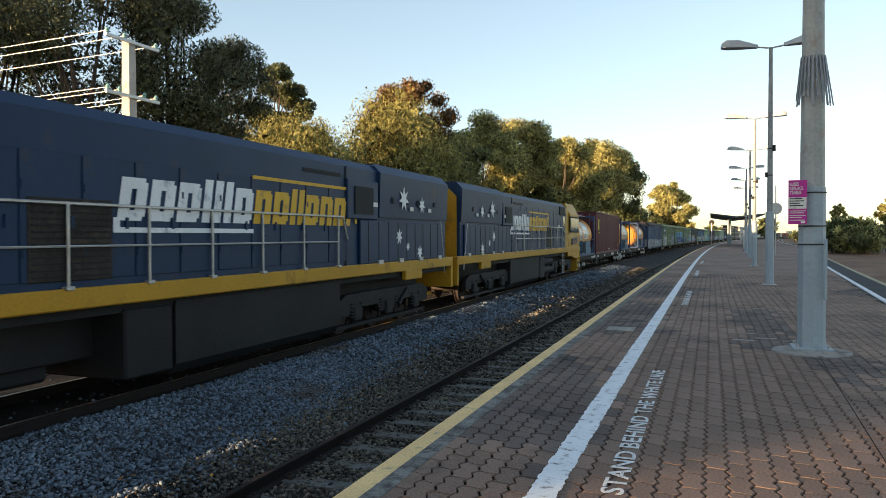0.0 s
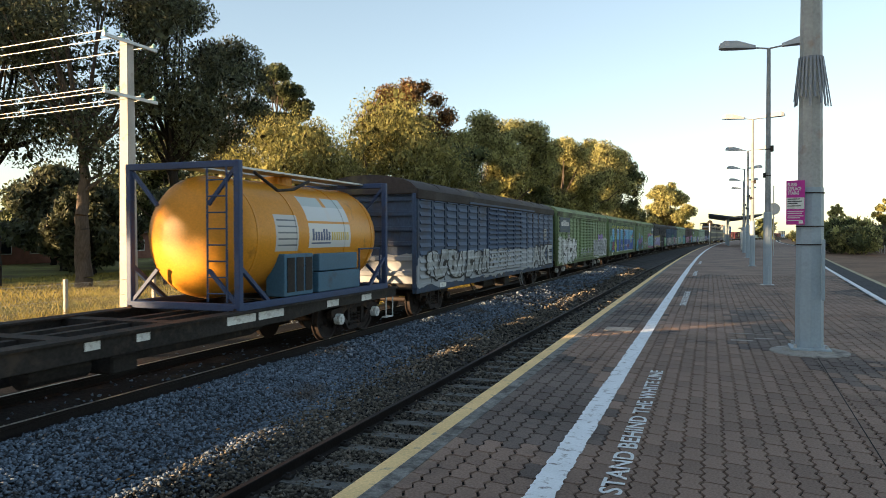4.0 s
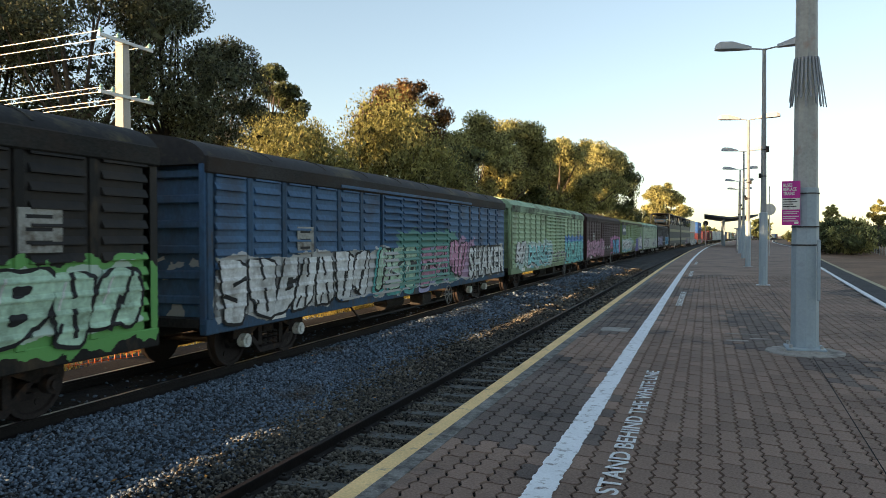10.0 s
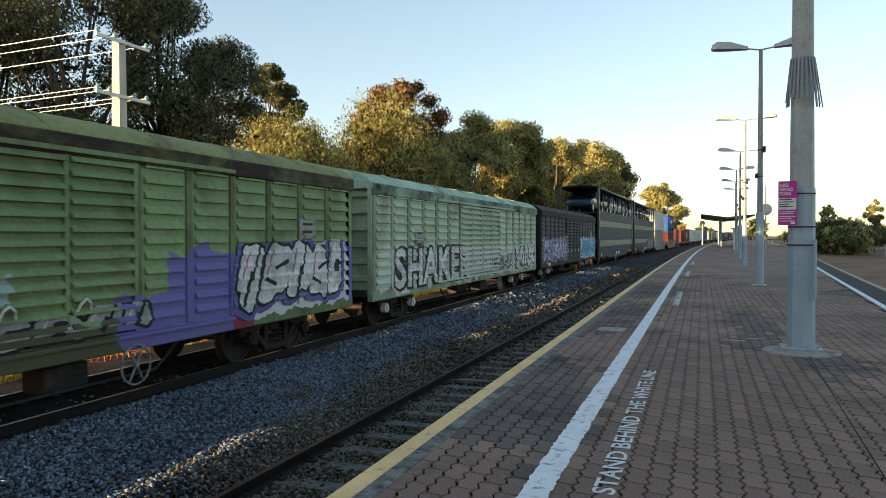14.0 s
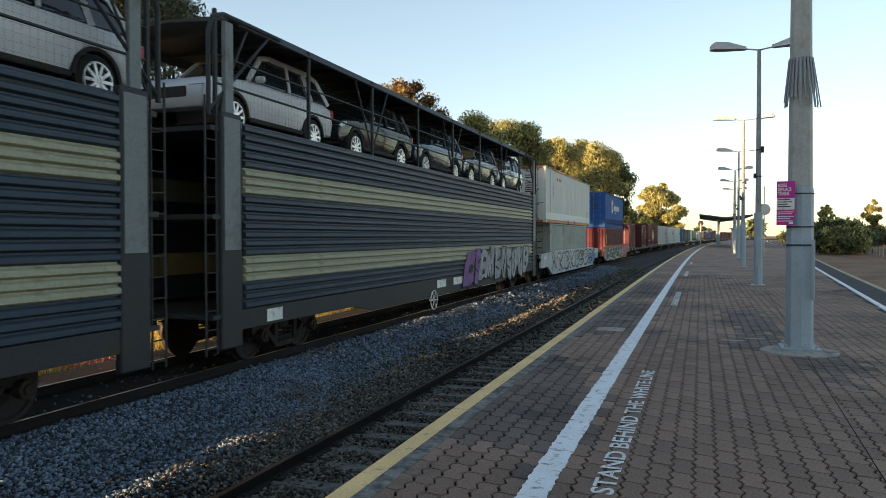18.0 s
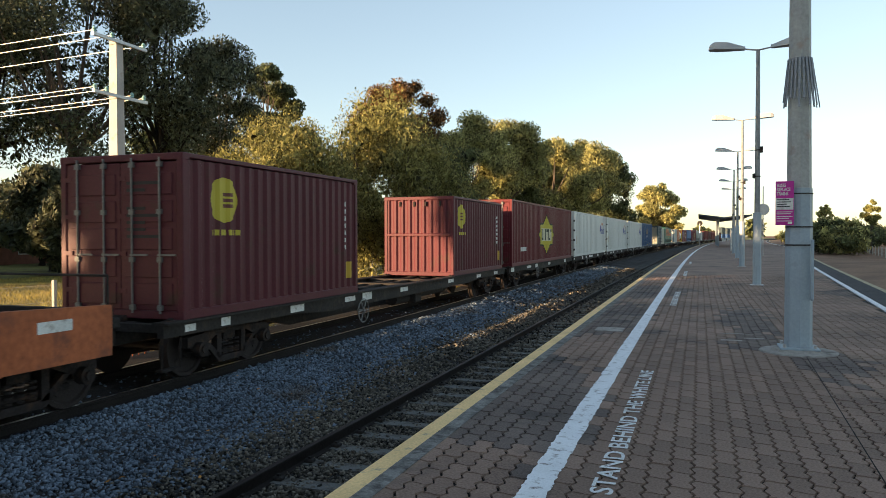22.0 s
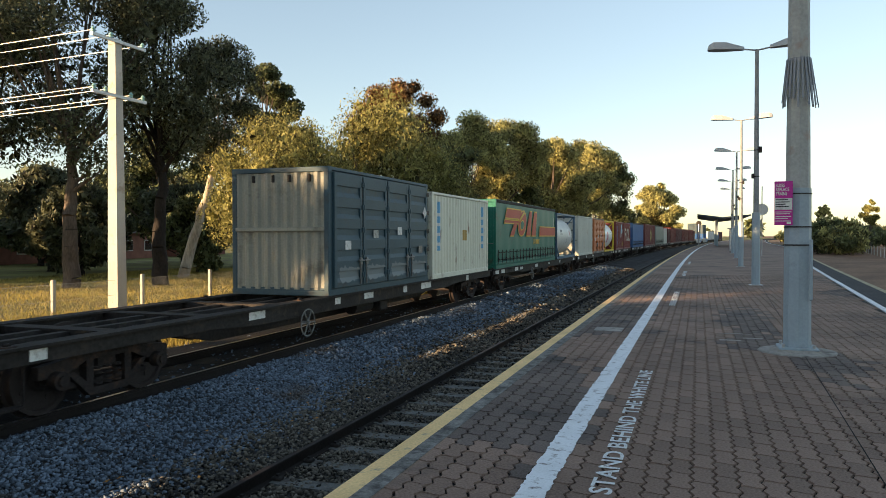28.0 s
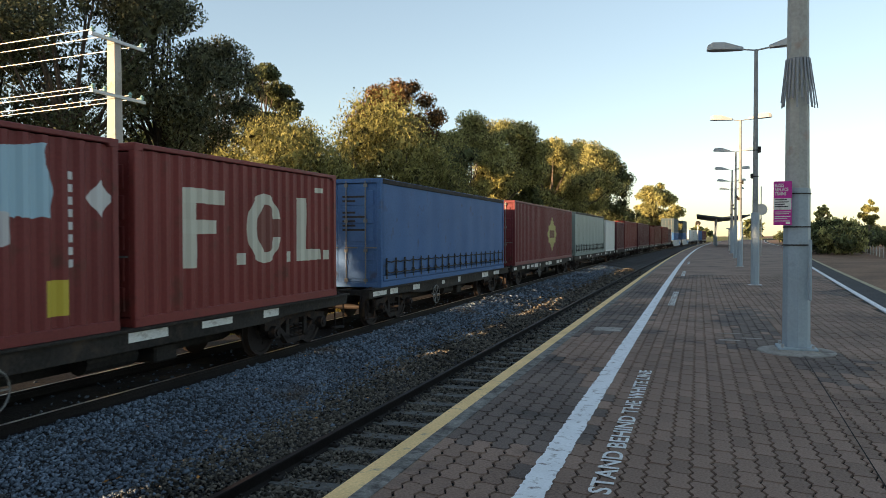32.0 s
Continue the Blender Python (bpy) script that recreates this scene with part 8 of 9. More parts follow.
tree(-36.0, 21.0, 17.5, 5.2, LEAF_EUC, M_BARK, 6, 18000, .082, "tall gum tree with bare pale limbs", .36, (.5, 0), .28, 38, core=.04)
tree(-47.0, 55.0, 13.0, 6.0, LEAF_DARK, M_BARK, 7, 14000, .16, "dark gum tree at the back of the reserve", .4, (0, 0), .2, 40)
tree(-16.8, 27.7, 8.0, 3.7, LEAF_OLIVE, M_BARK, 8, 66000, .047, "round olive-green bushy tree beside the track", .2, (0, 0), .08, 150, .7, flat=1.0)
tree(-15.1, 34.2, 9.6, 4.55, LEAF_OLIVE, M_BARK, 9, 76000, .052, "broad olive-green bushy tree beside the track", .25, (0, 0), .06, 170, .7, flat=1.0)
tree(-23.4, 56.5, 15.7, 4.3, LEAF_RUST, M_BARK, 10, 30000, .085, "rust-tinged tree top behind the bushy trees", .3, (0, 0), .6, 44)
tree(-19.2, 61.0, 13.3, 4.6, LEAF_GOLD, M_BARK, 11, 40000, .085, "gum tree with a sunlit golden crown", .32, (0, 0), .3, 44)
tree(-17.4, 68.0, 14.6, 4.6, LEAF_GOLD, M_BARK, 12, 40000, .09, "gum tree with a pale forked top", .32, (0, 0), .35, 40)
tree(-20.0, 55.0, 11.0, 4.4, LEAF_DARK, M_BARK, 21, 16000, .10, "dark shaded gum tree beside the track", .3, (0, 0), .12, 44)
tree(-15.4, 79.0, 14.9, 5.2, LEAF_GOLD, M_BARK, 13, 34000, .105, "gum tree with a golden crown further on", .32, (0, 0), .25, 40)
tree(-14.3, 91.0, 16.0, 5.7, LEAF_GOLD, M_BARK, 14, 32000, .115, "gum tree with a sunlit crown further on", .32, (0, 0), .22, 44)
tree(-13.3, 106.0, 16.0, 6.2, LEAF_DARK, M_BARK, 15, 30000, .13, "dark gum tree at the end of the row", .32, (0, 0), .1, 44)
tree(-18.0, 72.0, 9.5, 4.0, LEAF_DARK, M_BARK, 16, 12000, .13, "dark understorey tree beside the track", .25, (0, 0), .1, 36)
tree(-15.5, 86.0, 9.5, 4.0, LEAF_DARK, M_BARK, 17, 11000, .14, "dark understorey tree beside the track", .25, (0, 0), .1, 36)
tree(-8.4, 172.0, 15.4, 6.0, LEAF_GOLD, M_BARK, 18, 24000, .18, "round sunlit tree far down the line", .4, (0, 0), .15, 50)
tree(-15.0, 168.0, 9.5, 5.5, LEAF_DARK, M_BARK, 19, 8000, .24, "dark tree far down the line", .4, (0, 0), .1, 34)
tree(-13.5, 126.0, 7.5, 4.0, LEAF_DARK, M_BARK, 20, 7000, .18, "low dark tree beside the line", .25, (0, 0), .08, 30)
# the same row carried on unseen beside the camera, placed to dapple and shade
for i, (x, y, H, R) in enumerate(((-31, -17, 16, 6.0), (-34, -27, 17, 6.5), (-28, -35, 16, 6.0), (-36, -38, 17, 6.5), (-31, -7, 17, 5.0), (-45, 13, 17, 5.5))):
    tree(x, y, H, R, LEAF_EUC, M_BARK, 30 + i, 11000, .18, "tall gum tree beside the railway", .35, (0, 0), (.30, .33, .34, .36, .22, .40)[i], 60)
# More unseen gums, added to keep sun off container ends, platform and pole
tree(-26.0, -9.5, 12.0, 3.6, LEAF_EUC, M_BARK, 40, 9000, .13, "bushy gum tree beside the railway", .22, (0, 0), .2, 46)
tree(-30.0, -22.0, 15.0, 4.5, LEAF_EUC, M_BARK, 41, 10000, .15, "gum tree with a drooping crown beside the railway", .28, (0, 0), .28, 50)
tree(-24.0, -1.2, 12.5, 2.6, LEAF_EUC, M_BARK, 39, 4000, .1, "slim gum tree with bare limbs beside the railway", .15, (1.4, -.8), .45, 14, core=.03)
# scrub beyond the far track
rnd = random.Random(5)
for i in range(70):
    y = 100 + i * 2.4 + rnd.uniform(-2, 2)
    x = y * rnd.uniform(.10, .34) + 1
    tree(x, y, rnd.uniform(3.6, 5.6) * (.8 + y / 600), rnd.uniform(2.6, 4.4), (LEAF_DARK, LEAF_DARK, LEAF_EUC, LEAF_GOLD)[i % 4], M_BARK, 60 + i, 2600, .17, "dense scrub tree beyond the far track", .15, (0, 0), .03, 30, name="scrub_tree")
tree(24.2, 124, 7.9, 1.45, LEAF_OLIVE, M_BARK, 90, 6000, .085, "lone round tree above the scrub", .12, (0, 0), .5, 40)
tree(20.2, 140, 8.0, 1.4, LEAF_GOLD, M_BARK, 91, 5000, .09, "lone tree above the scrub", .12, (0, 0), .5, 36)
# low dark growth behind the gums
for i, (x, y, H, R) in enumerate(((-44, 26, 5.5, 4.5), (-52, 34, 6, 5.0), (-46, 42, 8.5, 5.0), (-56, 50, 9.5, 5.5), (-40, 50, 8, 4.2), (-36, 56, 8, 4.2), (-50, 62, 10, 5.5), (-34, 44, 6, 3.2), (-39, 38, 6, 3.4), (-60, 24, 9, 5.5), (-50, 18, 8, 4.5), (-33, 66, 9, 4.5))):
    tree(x, y, H, R, LEAF_DARK if i % 2 else LEAF_EUC, M_DARK_BARK, 120 + i, 8500, .16, "dark bushy tree at the back of the reserve", .25, (0, 0), .06, 34)


def grass():
    """Blades of dry grass on the verge and the reserve."""
    rng = np.random.default_rng(12)
    n1, n2 = 84000, 60000
    s_ = np.concatenate([rng.uniform(4, 50, n1), rng.uniform(10, 50, n2)])
    o = np.concatenate([np.where(rng.random(n1) < .6, rng.uniform(-13.2, -11.3, n1), rng.uniform(-18.6, -12.0, n1)), rng.uniform(-40, -18.6, n2)])
    hgt = np.concatenate([rng.uniform(.1, .42, n1) * (1 + .6 * np.sin(s_[:n1] * .9)), rng.uniform(.08, .22, n2)])
    hgt = np.clip(hgt, .05, .6)
    n = n1 + n2
    x, y = np.interp(s_, _s, _x) + o, np.interp(s_, _s, _y)
    z = np.where(o < -17, -1.06, -1.2)
    a = rng.uniform(0, 6.28, n)
    wd = np.where(np.arange(n) < n1, .017, .02)
    lean = rng.normal(0, .35, (n, 2)) * hgt[:, None]
    P = np.stack([np.stack([x - np.cos(a) * wd, y - np.sin(a) * wd, z], 1), np.stack([x + np.cos(a) * wd, y + np.sin(a) * wd, z], 1), np.stack([x + lean[:, 0], y + lean[:, 1], z + hgt], 1)], 1).reshape(-1, 3)
    me = bpy.data.meshes.new("grass")
    me.vertices.add(n * 3)
    me.vertices.foreach_set("co", P.ravel())
    me.loops.add(n * 3)
    me.loops.foreach_set("vertex_index", np.arange(n * 3))
    me.polygons.add(n)
    me.polygons.foreach_set("loop_start", np.arange(n) * 3)
    me.update(calc_edges=True)
    solid("grass", me, leafmat("dry_grass", (.36, .29, .075), .45), "dry yellow grass on the verge and reserve", "grass", kind="stuff")


grass()
net = Geo()
for i in range(15):
    net.bar((-11.9 + .04 * i, 10.9 + i * .13, -1.15), (-11.95 + .04 * i + .05 * math.sin(i), 10.95 + i * .13, -.30 - .12 * math.sin(i * .7)), .012, .03)
for k in range(7):
    net.tube([(-11.9 + .04 * i, 10.9 + i * .13, -1.12 + k * (.125 - .012 * math.sin(i * .7))) for i in range(15)], .012, 4)
solid("safety_net", net, mat("orange_plastic_net", (.55, .12, .03), .5, var=.15), "sagging orange plastic safety net beyond the goods line", "safety net")


def fallen_leaves():
    rng = np.random.default_rng(3)
    g = Geo()
    for i in range(110):
        s_, o = rng.uniform(5, 26), rng.uniform(-7.6, -4.8)
        z = float(np.interp(o, [b_[0] for b_ in bed], [b_[1] for b_ in bed])) + .035
        a, l = rng.uniform(0, 6.28), rng.uniform(.02, .05)
        p = along(s_, o, z)
        d, e = Vector((math.cos(a) * l, math.sin(a) * l, rng.uniform(-.01, .015))), Vector((-math.sin(a) * l * .4, math.cos(a) * l * .4, .006))
        g.add([p - d, p + e, p + d, p - e], [(0, 1, 2, 3)])
    solid("fallen_leaves", g, mat("orange_fallen_leaf", (.42, .20, .05), .8, var=.2, island=.4), "dry orange leaves scattered on the stones", "leaves", kind="stuff")


fallen_leaves()

# ---- fence, utility pole
def fence():
    f = thing("chain_link_fence", "low chain-link fence with concrete posts along the reserve", "fence")
    pm = shared("fence_post", lambda: Geo().box(-.06, .06, -.06, .06, -.1, 1.25, ch=.015).mesh("post"))
    for i in range(26):
        part("post", pm, M_UPOLE, f, at=Matrix.Translation(along(2 + i * 3.9, -19.2, -1.05)))
    g = Geo()
    for k in range(3):
        g.tube([tuple(along(s, -19.12, -.98 + k * .52)) for s in range(2, 100, 4)], .006, 4)
    for i in range(420):
        s = 4 + i * .14
        for d in (1, -1):
            a, b = along(s, -19.12, -.98), along(s + d * 1.04, -19.12, .06)
            g.bar(a, b, .004, .004)
    part("wire_mesh", g, M_GALV, f, "galvanised wire mesh")


fence()


def wire_fence():
    """A low post-and-wire fence beyond the far track."""
    f = thing("wire_fence", "low fence of pale posts and thin wires", "fence")
    pm = Geo().box(-.05, .05, -.05, .05, -.1, 1.2, ch=.01).mesh("post")
    for i in range(30):
        part("post", pm, M_UPOLE, f, at=Matrix.Translation((12.5 + i * .45, 26 + i * 4.0, -1.05)))
    for k in range(3):
        part("wire", Geo().tube([(12.5, 26, -.7 + k * .35), (25.5, 142, -.7 + k * .35)], .006, 4), M_GALV, f)


wire_fence()


def utility_pole():
    p = thing("utility_pole", "pale square concrete utility pole with two crossarms and wires", "utility pole", at=Matrix.Translation((-19.3, 20.4, -1.1)))
    g = Geo()
    H = 9.55
    v = []
    for z, w in ((0, .22), (H, .155)):
        v += [(-w, -w, z), (w, -w, z), (w, w, z), (-w, w, z)]
    g.add(v, [(3, 2, 1, 0), (4, 5, 6, 7), (0, 1, 5, 4), (1, 2, 6, 5), (2, 3, 7, 6), (3, 0, 4, 7)])
    part("pole", g, M_UPOLE, p)
    arms = ((H - .1, .95), (H - 2.0, .95))
    ins = Geo().lathe([(0, .03), (.03, .07), (.08, .05), (.11, .08), (.17, .05), (.2, .02)], 0, 0, "z", 10).mesh("insulator", True)
    M_INS = mat("green_insulator_glass", (.25, .42, .38), .2, var=.05, bump=0)
    for z, a in arms:
        # arms lie across the wires, slightly turned
        part("crossarm", Geo().bar((.2, -1.25, z), (.2, 1.25, z), .09, .11), M_GALV, p)
        for k in ((-.9, -.3, .85) if z > H - 1 else (-.9, -.5, .4, .85)):
            part("insulator", ins, M_INS, p, at=Matrix.Translation((.2, k * 1.3, z + .05)))
    M_WIRE = mat("pale_wire", (.5, .47, .42), .5, .4, var=.05, bump=0)
    for z, a in arms:
        for k in ((-.9, -.3, .85) if z > H - 1 else (-.9, -.5, .4, .85)):
            a0 = Vector((.2, k * 1.3, z + .14))
            pts = []
            for i in range(13):
                f = i / 12
                pts.append((a0.x - f * 40, a0.y - f * 2, a0.z - .8 * math.sin(math.pi * f) + .4 * f))
            part("wire", Geo().tube(pts, .014, 5), M_WIRE, p)


utility_pole()


# ---- lamp posts on the platform
def lantern(sx):
    g = Geo()
    prof = [(-.05, .05), (.0, .10), (.5, .19), (.86, .20), (1.0, .14), (1.04, .04)]
    v, F = [], []
    for d, hw in prof:
        z = .06 * d
        zt = z + (.10 + .14 * min(1, max(0, d) / .5) if d < .9 else .16 if d < 1.02 else .06)
        v += [(sx * (.42 + d), -hw, z), (sx * (.42 + d), hw, z), (sx * (.42 + d), hw * .6, zt), (sx * (.42 + d), -hw * .6, zt)]
    for i in range(len(prof) - 1):
        F += [(i * 4 + j, i * 4 + (j + 1) % 4, (i + 1) * 4 + (j + 1) % 4, (i + 1) * 4 + j) for j in range(4)]
    F += [(0, 1, 2, 3), tuple(len(v) - 4 + q for q in (3, 2, 1, 0))]
    return g.add(v, F).mesh("lantern")


M_LANTERN = mat("lantern_housing", (.36, .38, .39), .5, var=.05)


# Weathered pole paint, darkened so that the lamp shafts look shaded
M_POLE_SHADE = mat("shaded_weathered_pole_paint", (.24, .255, .26), .6, var=.14, fine=25, coarse=2.5, dirt=(.16, .16, .15), dirt_amt=.2, dirt_scale=3)


def lamp_post(s, off, H, label, arms=True):
    p = thing("lamp_post", label, "lamp post", "platform lamp posts", at=Matrix.Translation(along(s, off, 0)))
    part("post", Geo().lathe([(0, .128), (2.27, .125), (2.28, .088)], 0, 0, "z", 8), M_POLE_GREY, p, "wide blue-grey sleeve")
    part("shaft", Geo().lathe([(2.28, .088), (H, .055)], 0, 0, "z", 8), M_POLE_SHADE, p, "slender weathered shaft, its grey darkened for shade")
    part("base_plate", Geo().box(-.2, .2, -.2, .2, 0, .02, ch=.005), M_GALV, p)
    if arms:
        arm = Geo().tube([(-.5, 0, H + .06), (0, 0, H - .02), (.5, 0, H + .06)], .025, 6)
        part("bracket", arm, M_GALV, p)
        for sx in (-1, 1):
            part("lantern", shared(("lantern", sx), lambda: lantern(sx)), M_LANTERN, p, "grey street lantern", at=Matrix.Translation((0, 0, H + .02)))
    part("cable_box", Geo().box(-.15, -.07, -.12, -.02, 3.35, 3.5, ch=.01), M_BLACK, p)
    part("cable_box", Geo().box(.06, .15, -.12, -.02, 4.15, 4.34, ch=.01), M_BLACK, p)
    part("strap", Geo().lathe([(3.40, .09), (3.43, .09)], 0, 0, "z", 10), M_BLACK, p)
    part("strap", Geo().lathe([(4.22, .085), (4.25, .085)], 0, 0, "z", 10), M_BLACK, p)
    part("hatch", Geo().box(-.07, .07, -.135, -.115, .6, 1.5, ch=.008), M_POLE_GREY, p)
    return p


for s, off in ((24.9, 1.70), (39.8, 1.97), (54.5, 2.30), (69.5, 2.48), (84.5, 2.72), (99.5, 3.0)):
    lamp_post(s, off, 7.38, "slender grey platform lamp post with twin lanterns")


def near_pole():
    p = thing("speaker_pole", "thick tapering grey pole with metal strips and a magenta notice", "pole", at=Matrix.Translation((1.25, 10.77, 0)))
    part("footing", Geo().lathe([(-.01, .50), (.012, .48), (.016, .34), (.045, .30)], 0, 0, "z", 18), M_CONC, p, "rough concrete footing")
    part("base_flange", Geo().box(-.24, .24, -.24, .24, .04, .07, ch=.008), M_POLE_GREY, p)
    for i in range(4):
        a = math.pi / 4 + i * math.pi / 2
        part("base_bolt", shared("base_bolt", lambda: Geo().cyl((0, 0, 0), (0, 0, .05), .022, n=6).mesh("base_bolt")), M_GALV, p, at=Matrix.Translation((.26 * math.cos(a), .26 * math.sin(a), .065)))
    part("sleeve", Geo().lathe([(.06, .172), (2.18, .164), (2.19, .13)], 0, 0, "z", 8), M_POLE_GREY, p, "wide blue-grey octagonal sleeve")
    part("shaft", Geo().lathe([(2.18, .152), (7.5, .105)], 0, 0, "z", 8), M_POLE_CREAM, p, "weathered octagonal shaft")
    for z in (2.10, 1.66, 1.42):
        part("strap", Geo().lathe([(z, .174), (z + .015, .174)], 0, 0, "z", 16), M_BLACK, p)
    part("access_door", Geo().box(.12, .16, -.2, -.15, .7, 1.5, ch=.01), M_POLE_GREY, p)
    rnd = random.Random(2)
    tie = shared("cable_tie", lambda: Geo().prism([(-.013, 0), (.013, 0), (.012, -.62), (-.012, -.62)], "y", -.006, .006).mesh("steel_strip"))
    for i in range(22):
        a = i * 2 * math.pi / 22
        part("steel_strip", tie, M_STRIP, p, "dull hanging metal strip", at=Matrix.Translation((.145 * math.cos(a), .145 * math.sin(a), 3.90)) @ Matrix.Rotation(a - math.pi / 2, 4, "Z") @ Matrix.Rotation(.09 + rnd.uniform(-.03, .06), 4, "X") @ Matrix.Diagonal((1, 1, rnd.uniform(.85, 1.08), 1)))
    part("collar", Geo().lathe([(3.86, .148), (3.90, .148)], 0, 0, "z", 12), M_STRIP, p)
    # the notice
    s = part("notice", Geo().box(-.22, .0, -.005, .005, 0, .58, ch=.002), M_MAGENTA, p, "magenta and white notice board", at=Matrix.Translation((-.085, -.20, 1.69)) @ Matrix.Rotation(radians(-8), 4, "Z"))
    part("white_field", Geo().box(-.215, -.005, -.0085, -.005, .205, .355), M_MARK, s)
    for k, line in enumerate(("BUSES", "REPLACE", "TRAINS")):
        me = lettering(line, .062, .001, .0015)
        part("notice_words", me, M_MARK, s, "white printed words", at=Matrix.Translation((-.205, -.0065, .505 - k * .055)) @ Matrix.Rotation(radians(90), 4, "X") @ Matrix.Diagonal((.66, 1, 1, 1)))
    for z, w_ in ((.33, .15), (.30, .17), (.27, .12), (.24, .16)):
        part("text_bar", Geo().box(-.205, -.205 + w_, -.0105, -.0055, z, z + .012), M_INK0, s)
    for z, w_ in ((.17, .19), (.145, .17), (.11, .19), (.085, .15), (.05, .18)):
        part("text_bar", Geo().box(-.205, -.205 + w_, -.0085, -.0055, z, z + .010), M_MARK, s)
    part("emblem_bar", Geo().box(-.07, -.02, -.0085, -.0055, .015, .045), M_MARK, s)


M_STRIP = mat("dull_zinc_strip", (.22, .23, .245), .5, .3, var=.2)
M_MAGENTA = mat("magenta_print", (.48, .03, .27), .5, var=.05)
near_pole()

# ---- a sawn joint in the paving
cut = Geo()
for i in range(40):
    cut.v += [tuple(along(2.6 + i * .8, 1.0 + .030 * i, .0022)), tuple(along(2.6 + i * .8, 1.010 + .030 * i, .0022))]
cut.f = [(2 * i, 2 * i + 1, 2 * i + 3, 2 * i + 2) for i in range(39)]
cut.m = [0] * 39
solid("sawn_joint", cut, M_JOINT, "thin dark sawn joint across the paving", kind="structure")

# ---- words on the paving, repair patches
M_WORDS = mat("worn_white_stencil_paint", (.66, .67, .66), .8, var=.12, fine=60, coarse=3, bump=.2, dirt=(.16, .13, .11), dirt_amt=.2, dirt_scale=16)
words = thing("platform_words", "white stencilled words painted on the paving", "lettering", at=Matrix.Translation((-.492, 4.42, .0035)) @ Matrix.Rotation(radians(90), 4, "Z"))
lines_ = [lettering(t_, .205, .001, .003, spacing=1.03) for t_ in ("STAND", "BEHIND", "THE", "WHITE", "LINE")]
wide_ = [max(v.co.x for v in me.vertices) - min(v.co.x for v in me.vertices) for me in lines_]
k_ = 4.25 / (sum(wide_) + 4 * .07)
x_ = 0.0
for me, w_ in zip(lines_, wide_):
    lo_ = min(v.co.x for v in me.vertices)
    for v in me.vertices:
        v.co.x, v.co.y = (v.co.x - lo_) * k_ + x_, v.co.y * .95
    part("word", me, M_WORDS, words)
    x_ += (w_ + .07) * k_
for s_ in (17.0, 29.5, 42.0):
    copy_thing(words, Matrix.Translation(along(s_, -.49, .0035)) @ Matrix.Rotation(radians(90), 4, "Z"))
for x0, x1, y0, y1 in ((-1.63, -1.18, 12.1, 12.6),):
    solid("paving_patch", Geo().box(x0, x1, y0, y1, -.01, .004), M_CONC if x0 < -1 else M_WHITE, "worn pale patch in the paving", "patch")
M_CHIP = mat("pale_scuffed_paint", (.27, .24, .215), .85, var=.2)
for x, y, sx, sy in ((.45, 11.6, .30, .10), (.78, 11.9, .28, .09), (.55, 12.4, .5, .05)):
    solid("paint_scuff", Geo().box(x - sx / 2, x + sx / 2, y - sy / 2, y + sy / 2, -.01, .0042), M_CHIP, "pale scuffed paint on the paving", "scuff")

# ---- station canopy, cabinets and signal further along
def station():
    c = thing("platform_canopy", "low flat dark canopy over the far end of the platform", "canopy", at=Matrix.Translation(along(112, 0, 0)))
    part("roof", Geo().prism([(-1.6, 4.55), (-1.6, 4.72), (1.8, 4.25), (5.6, 4.6), (5.6, 4.42), (1.8, 4.0)], "y", 0, 26), mat("canopy_steel", (.06, .07, .08), .6), c)
    for y in (3, 12, 21):
        for x in (1.2, 4.2):
            part("column", Geo().box(x - .1, x + .1, y - .1, y + .1, 0, 4.2, ch=.02), M_POLE_GREY, c)
    w = thing("platform_shelter", "grey platform shelter with a pale wall", "shelter", at=Matrix.Translation(along(108, 3.6, 0)))
    part("wall", Geo().box(-.8, .8, -3, 3, 0, 2.5, ch=.03), M_POLE_GREY, w)
    part("roof", Geo().box(-1.1, 1.1, -3.3, 3.3, 2.5, 2.62, ch=.02), M_GALV, w)
    cab = thing("equipment_cabinet", "pale grey electrical cabinet on the platform", "cabinet", at=Matrix.Translation(along(78, 2.75, 0)))
    part("body", Geo().box(-.38, .38, -.3, .3, .05, 2.1, ch=.02), M_GALV, cab)
    part("door", Geo().box(-.33, .33, -.325, -.3, .15, 2.0, ch=.01), M_MARK, cab)
    part("plinth", Geo().box(-.42, .42, -.34, .34, 0, .06), M_CONC, cab)
    for s, o, h_ in ((150, -3.9 - 2.2, 4.0),):
        sg = thing("railway_signal", "dark round-headed railway signal beside the line", "signal", at=Matrix.Translation(along(s, o + 3.2, -1.1)))
        part("mast", Geo().cyl((0, 0, 0), (0, 0, h_ + 1), .08, n=8), M_GALV, sg)
        part("head", Geo().lathe([(-.05, .02), (-.05, .5), (.05, .5), (.05, .02)], 0, h_ + 1.1, "y", 18), M_BLACK, sg)
    d = thing("mirror_disc", "round grey disc on a thin mast beside the far track", "mirror", at=Matrix.Translation(along(62, 4.4, 0)))
    part("mast", Geo().cyl((0, 0, 0), (0, 0, 5.4), .04, n=8), M_GALV, d)
    part("disc", Geo().lathe([(-.03, .02), (-.03, .46), (.03, .46), (.03, .02)], 0, 3.6, "y", 20), M_GALV, d)


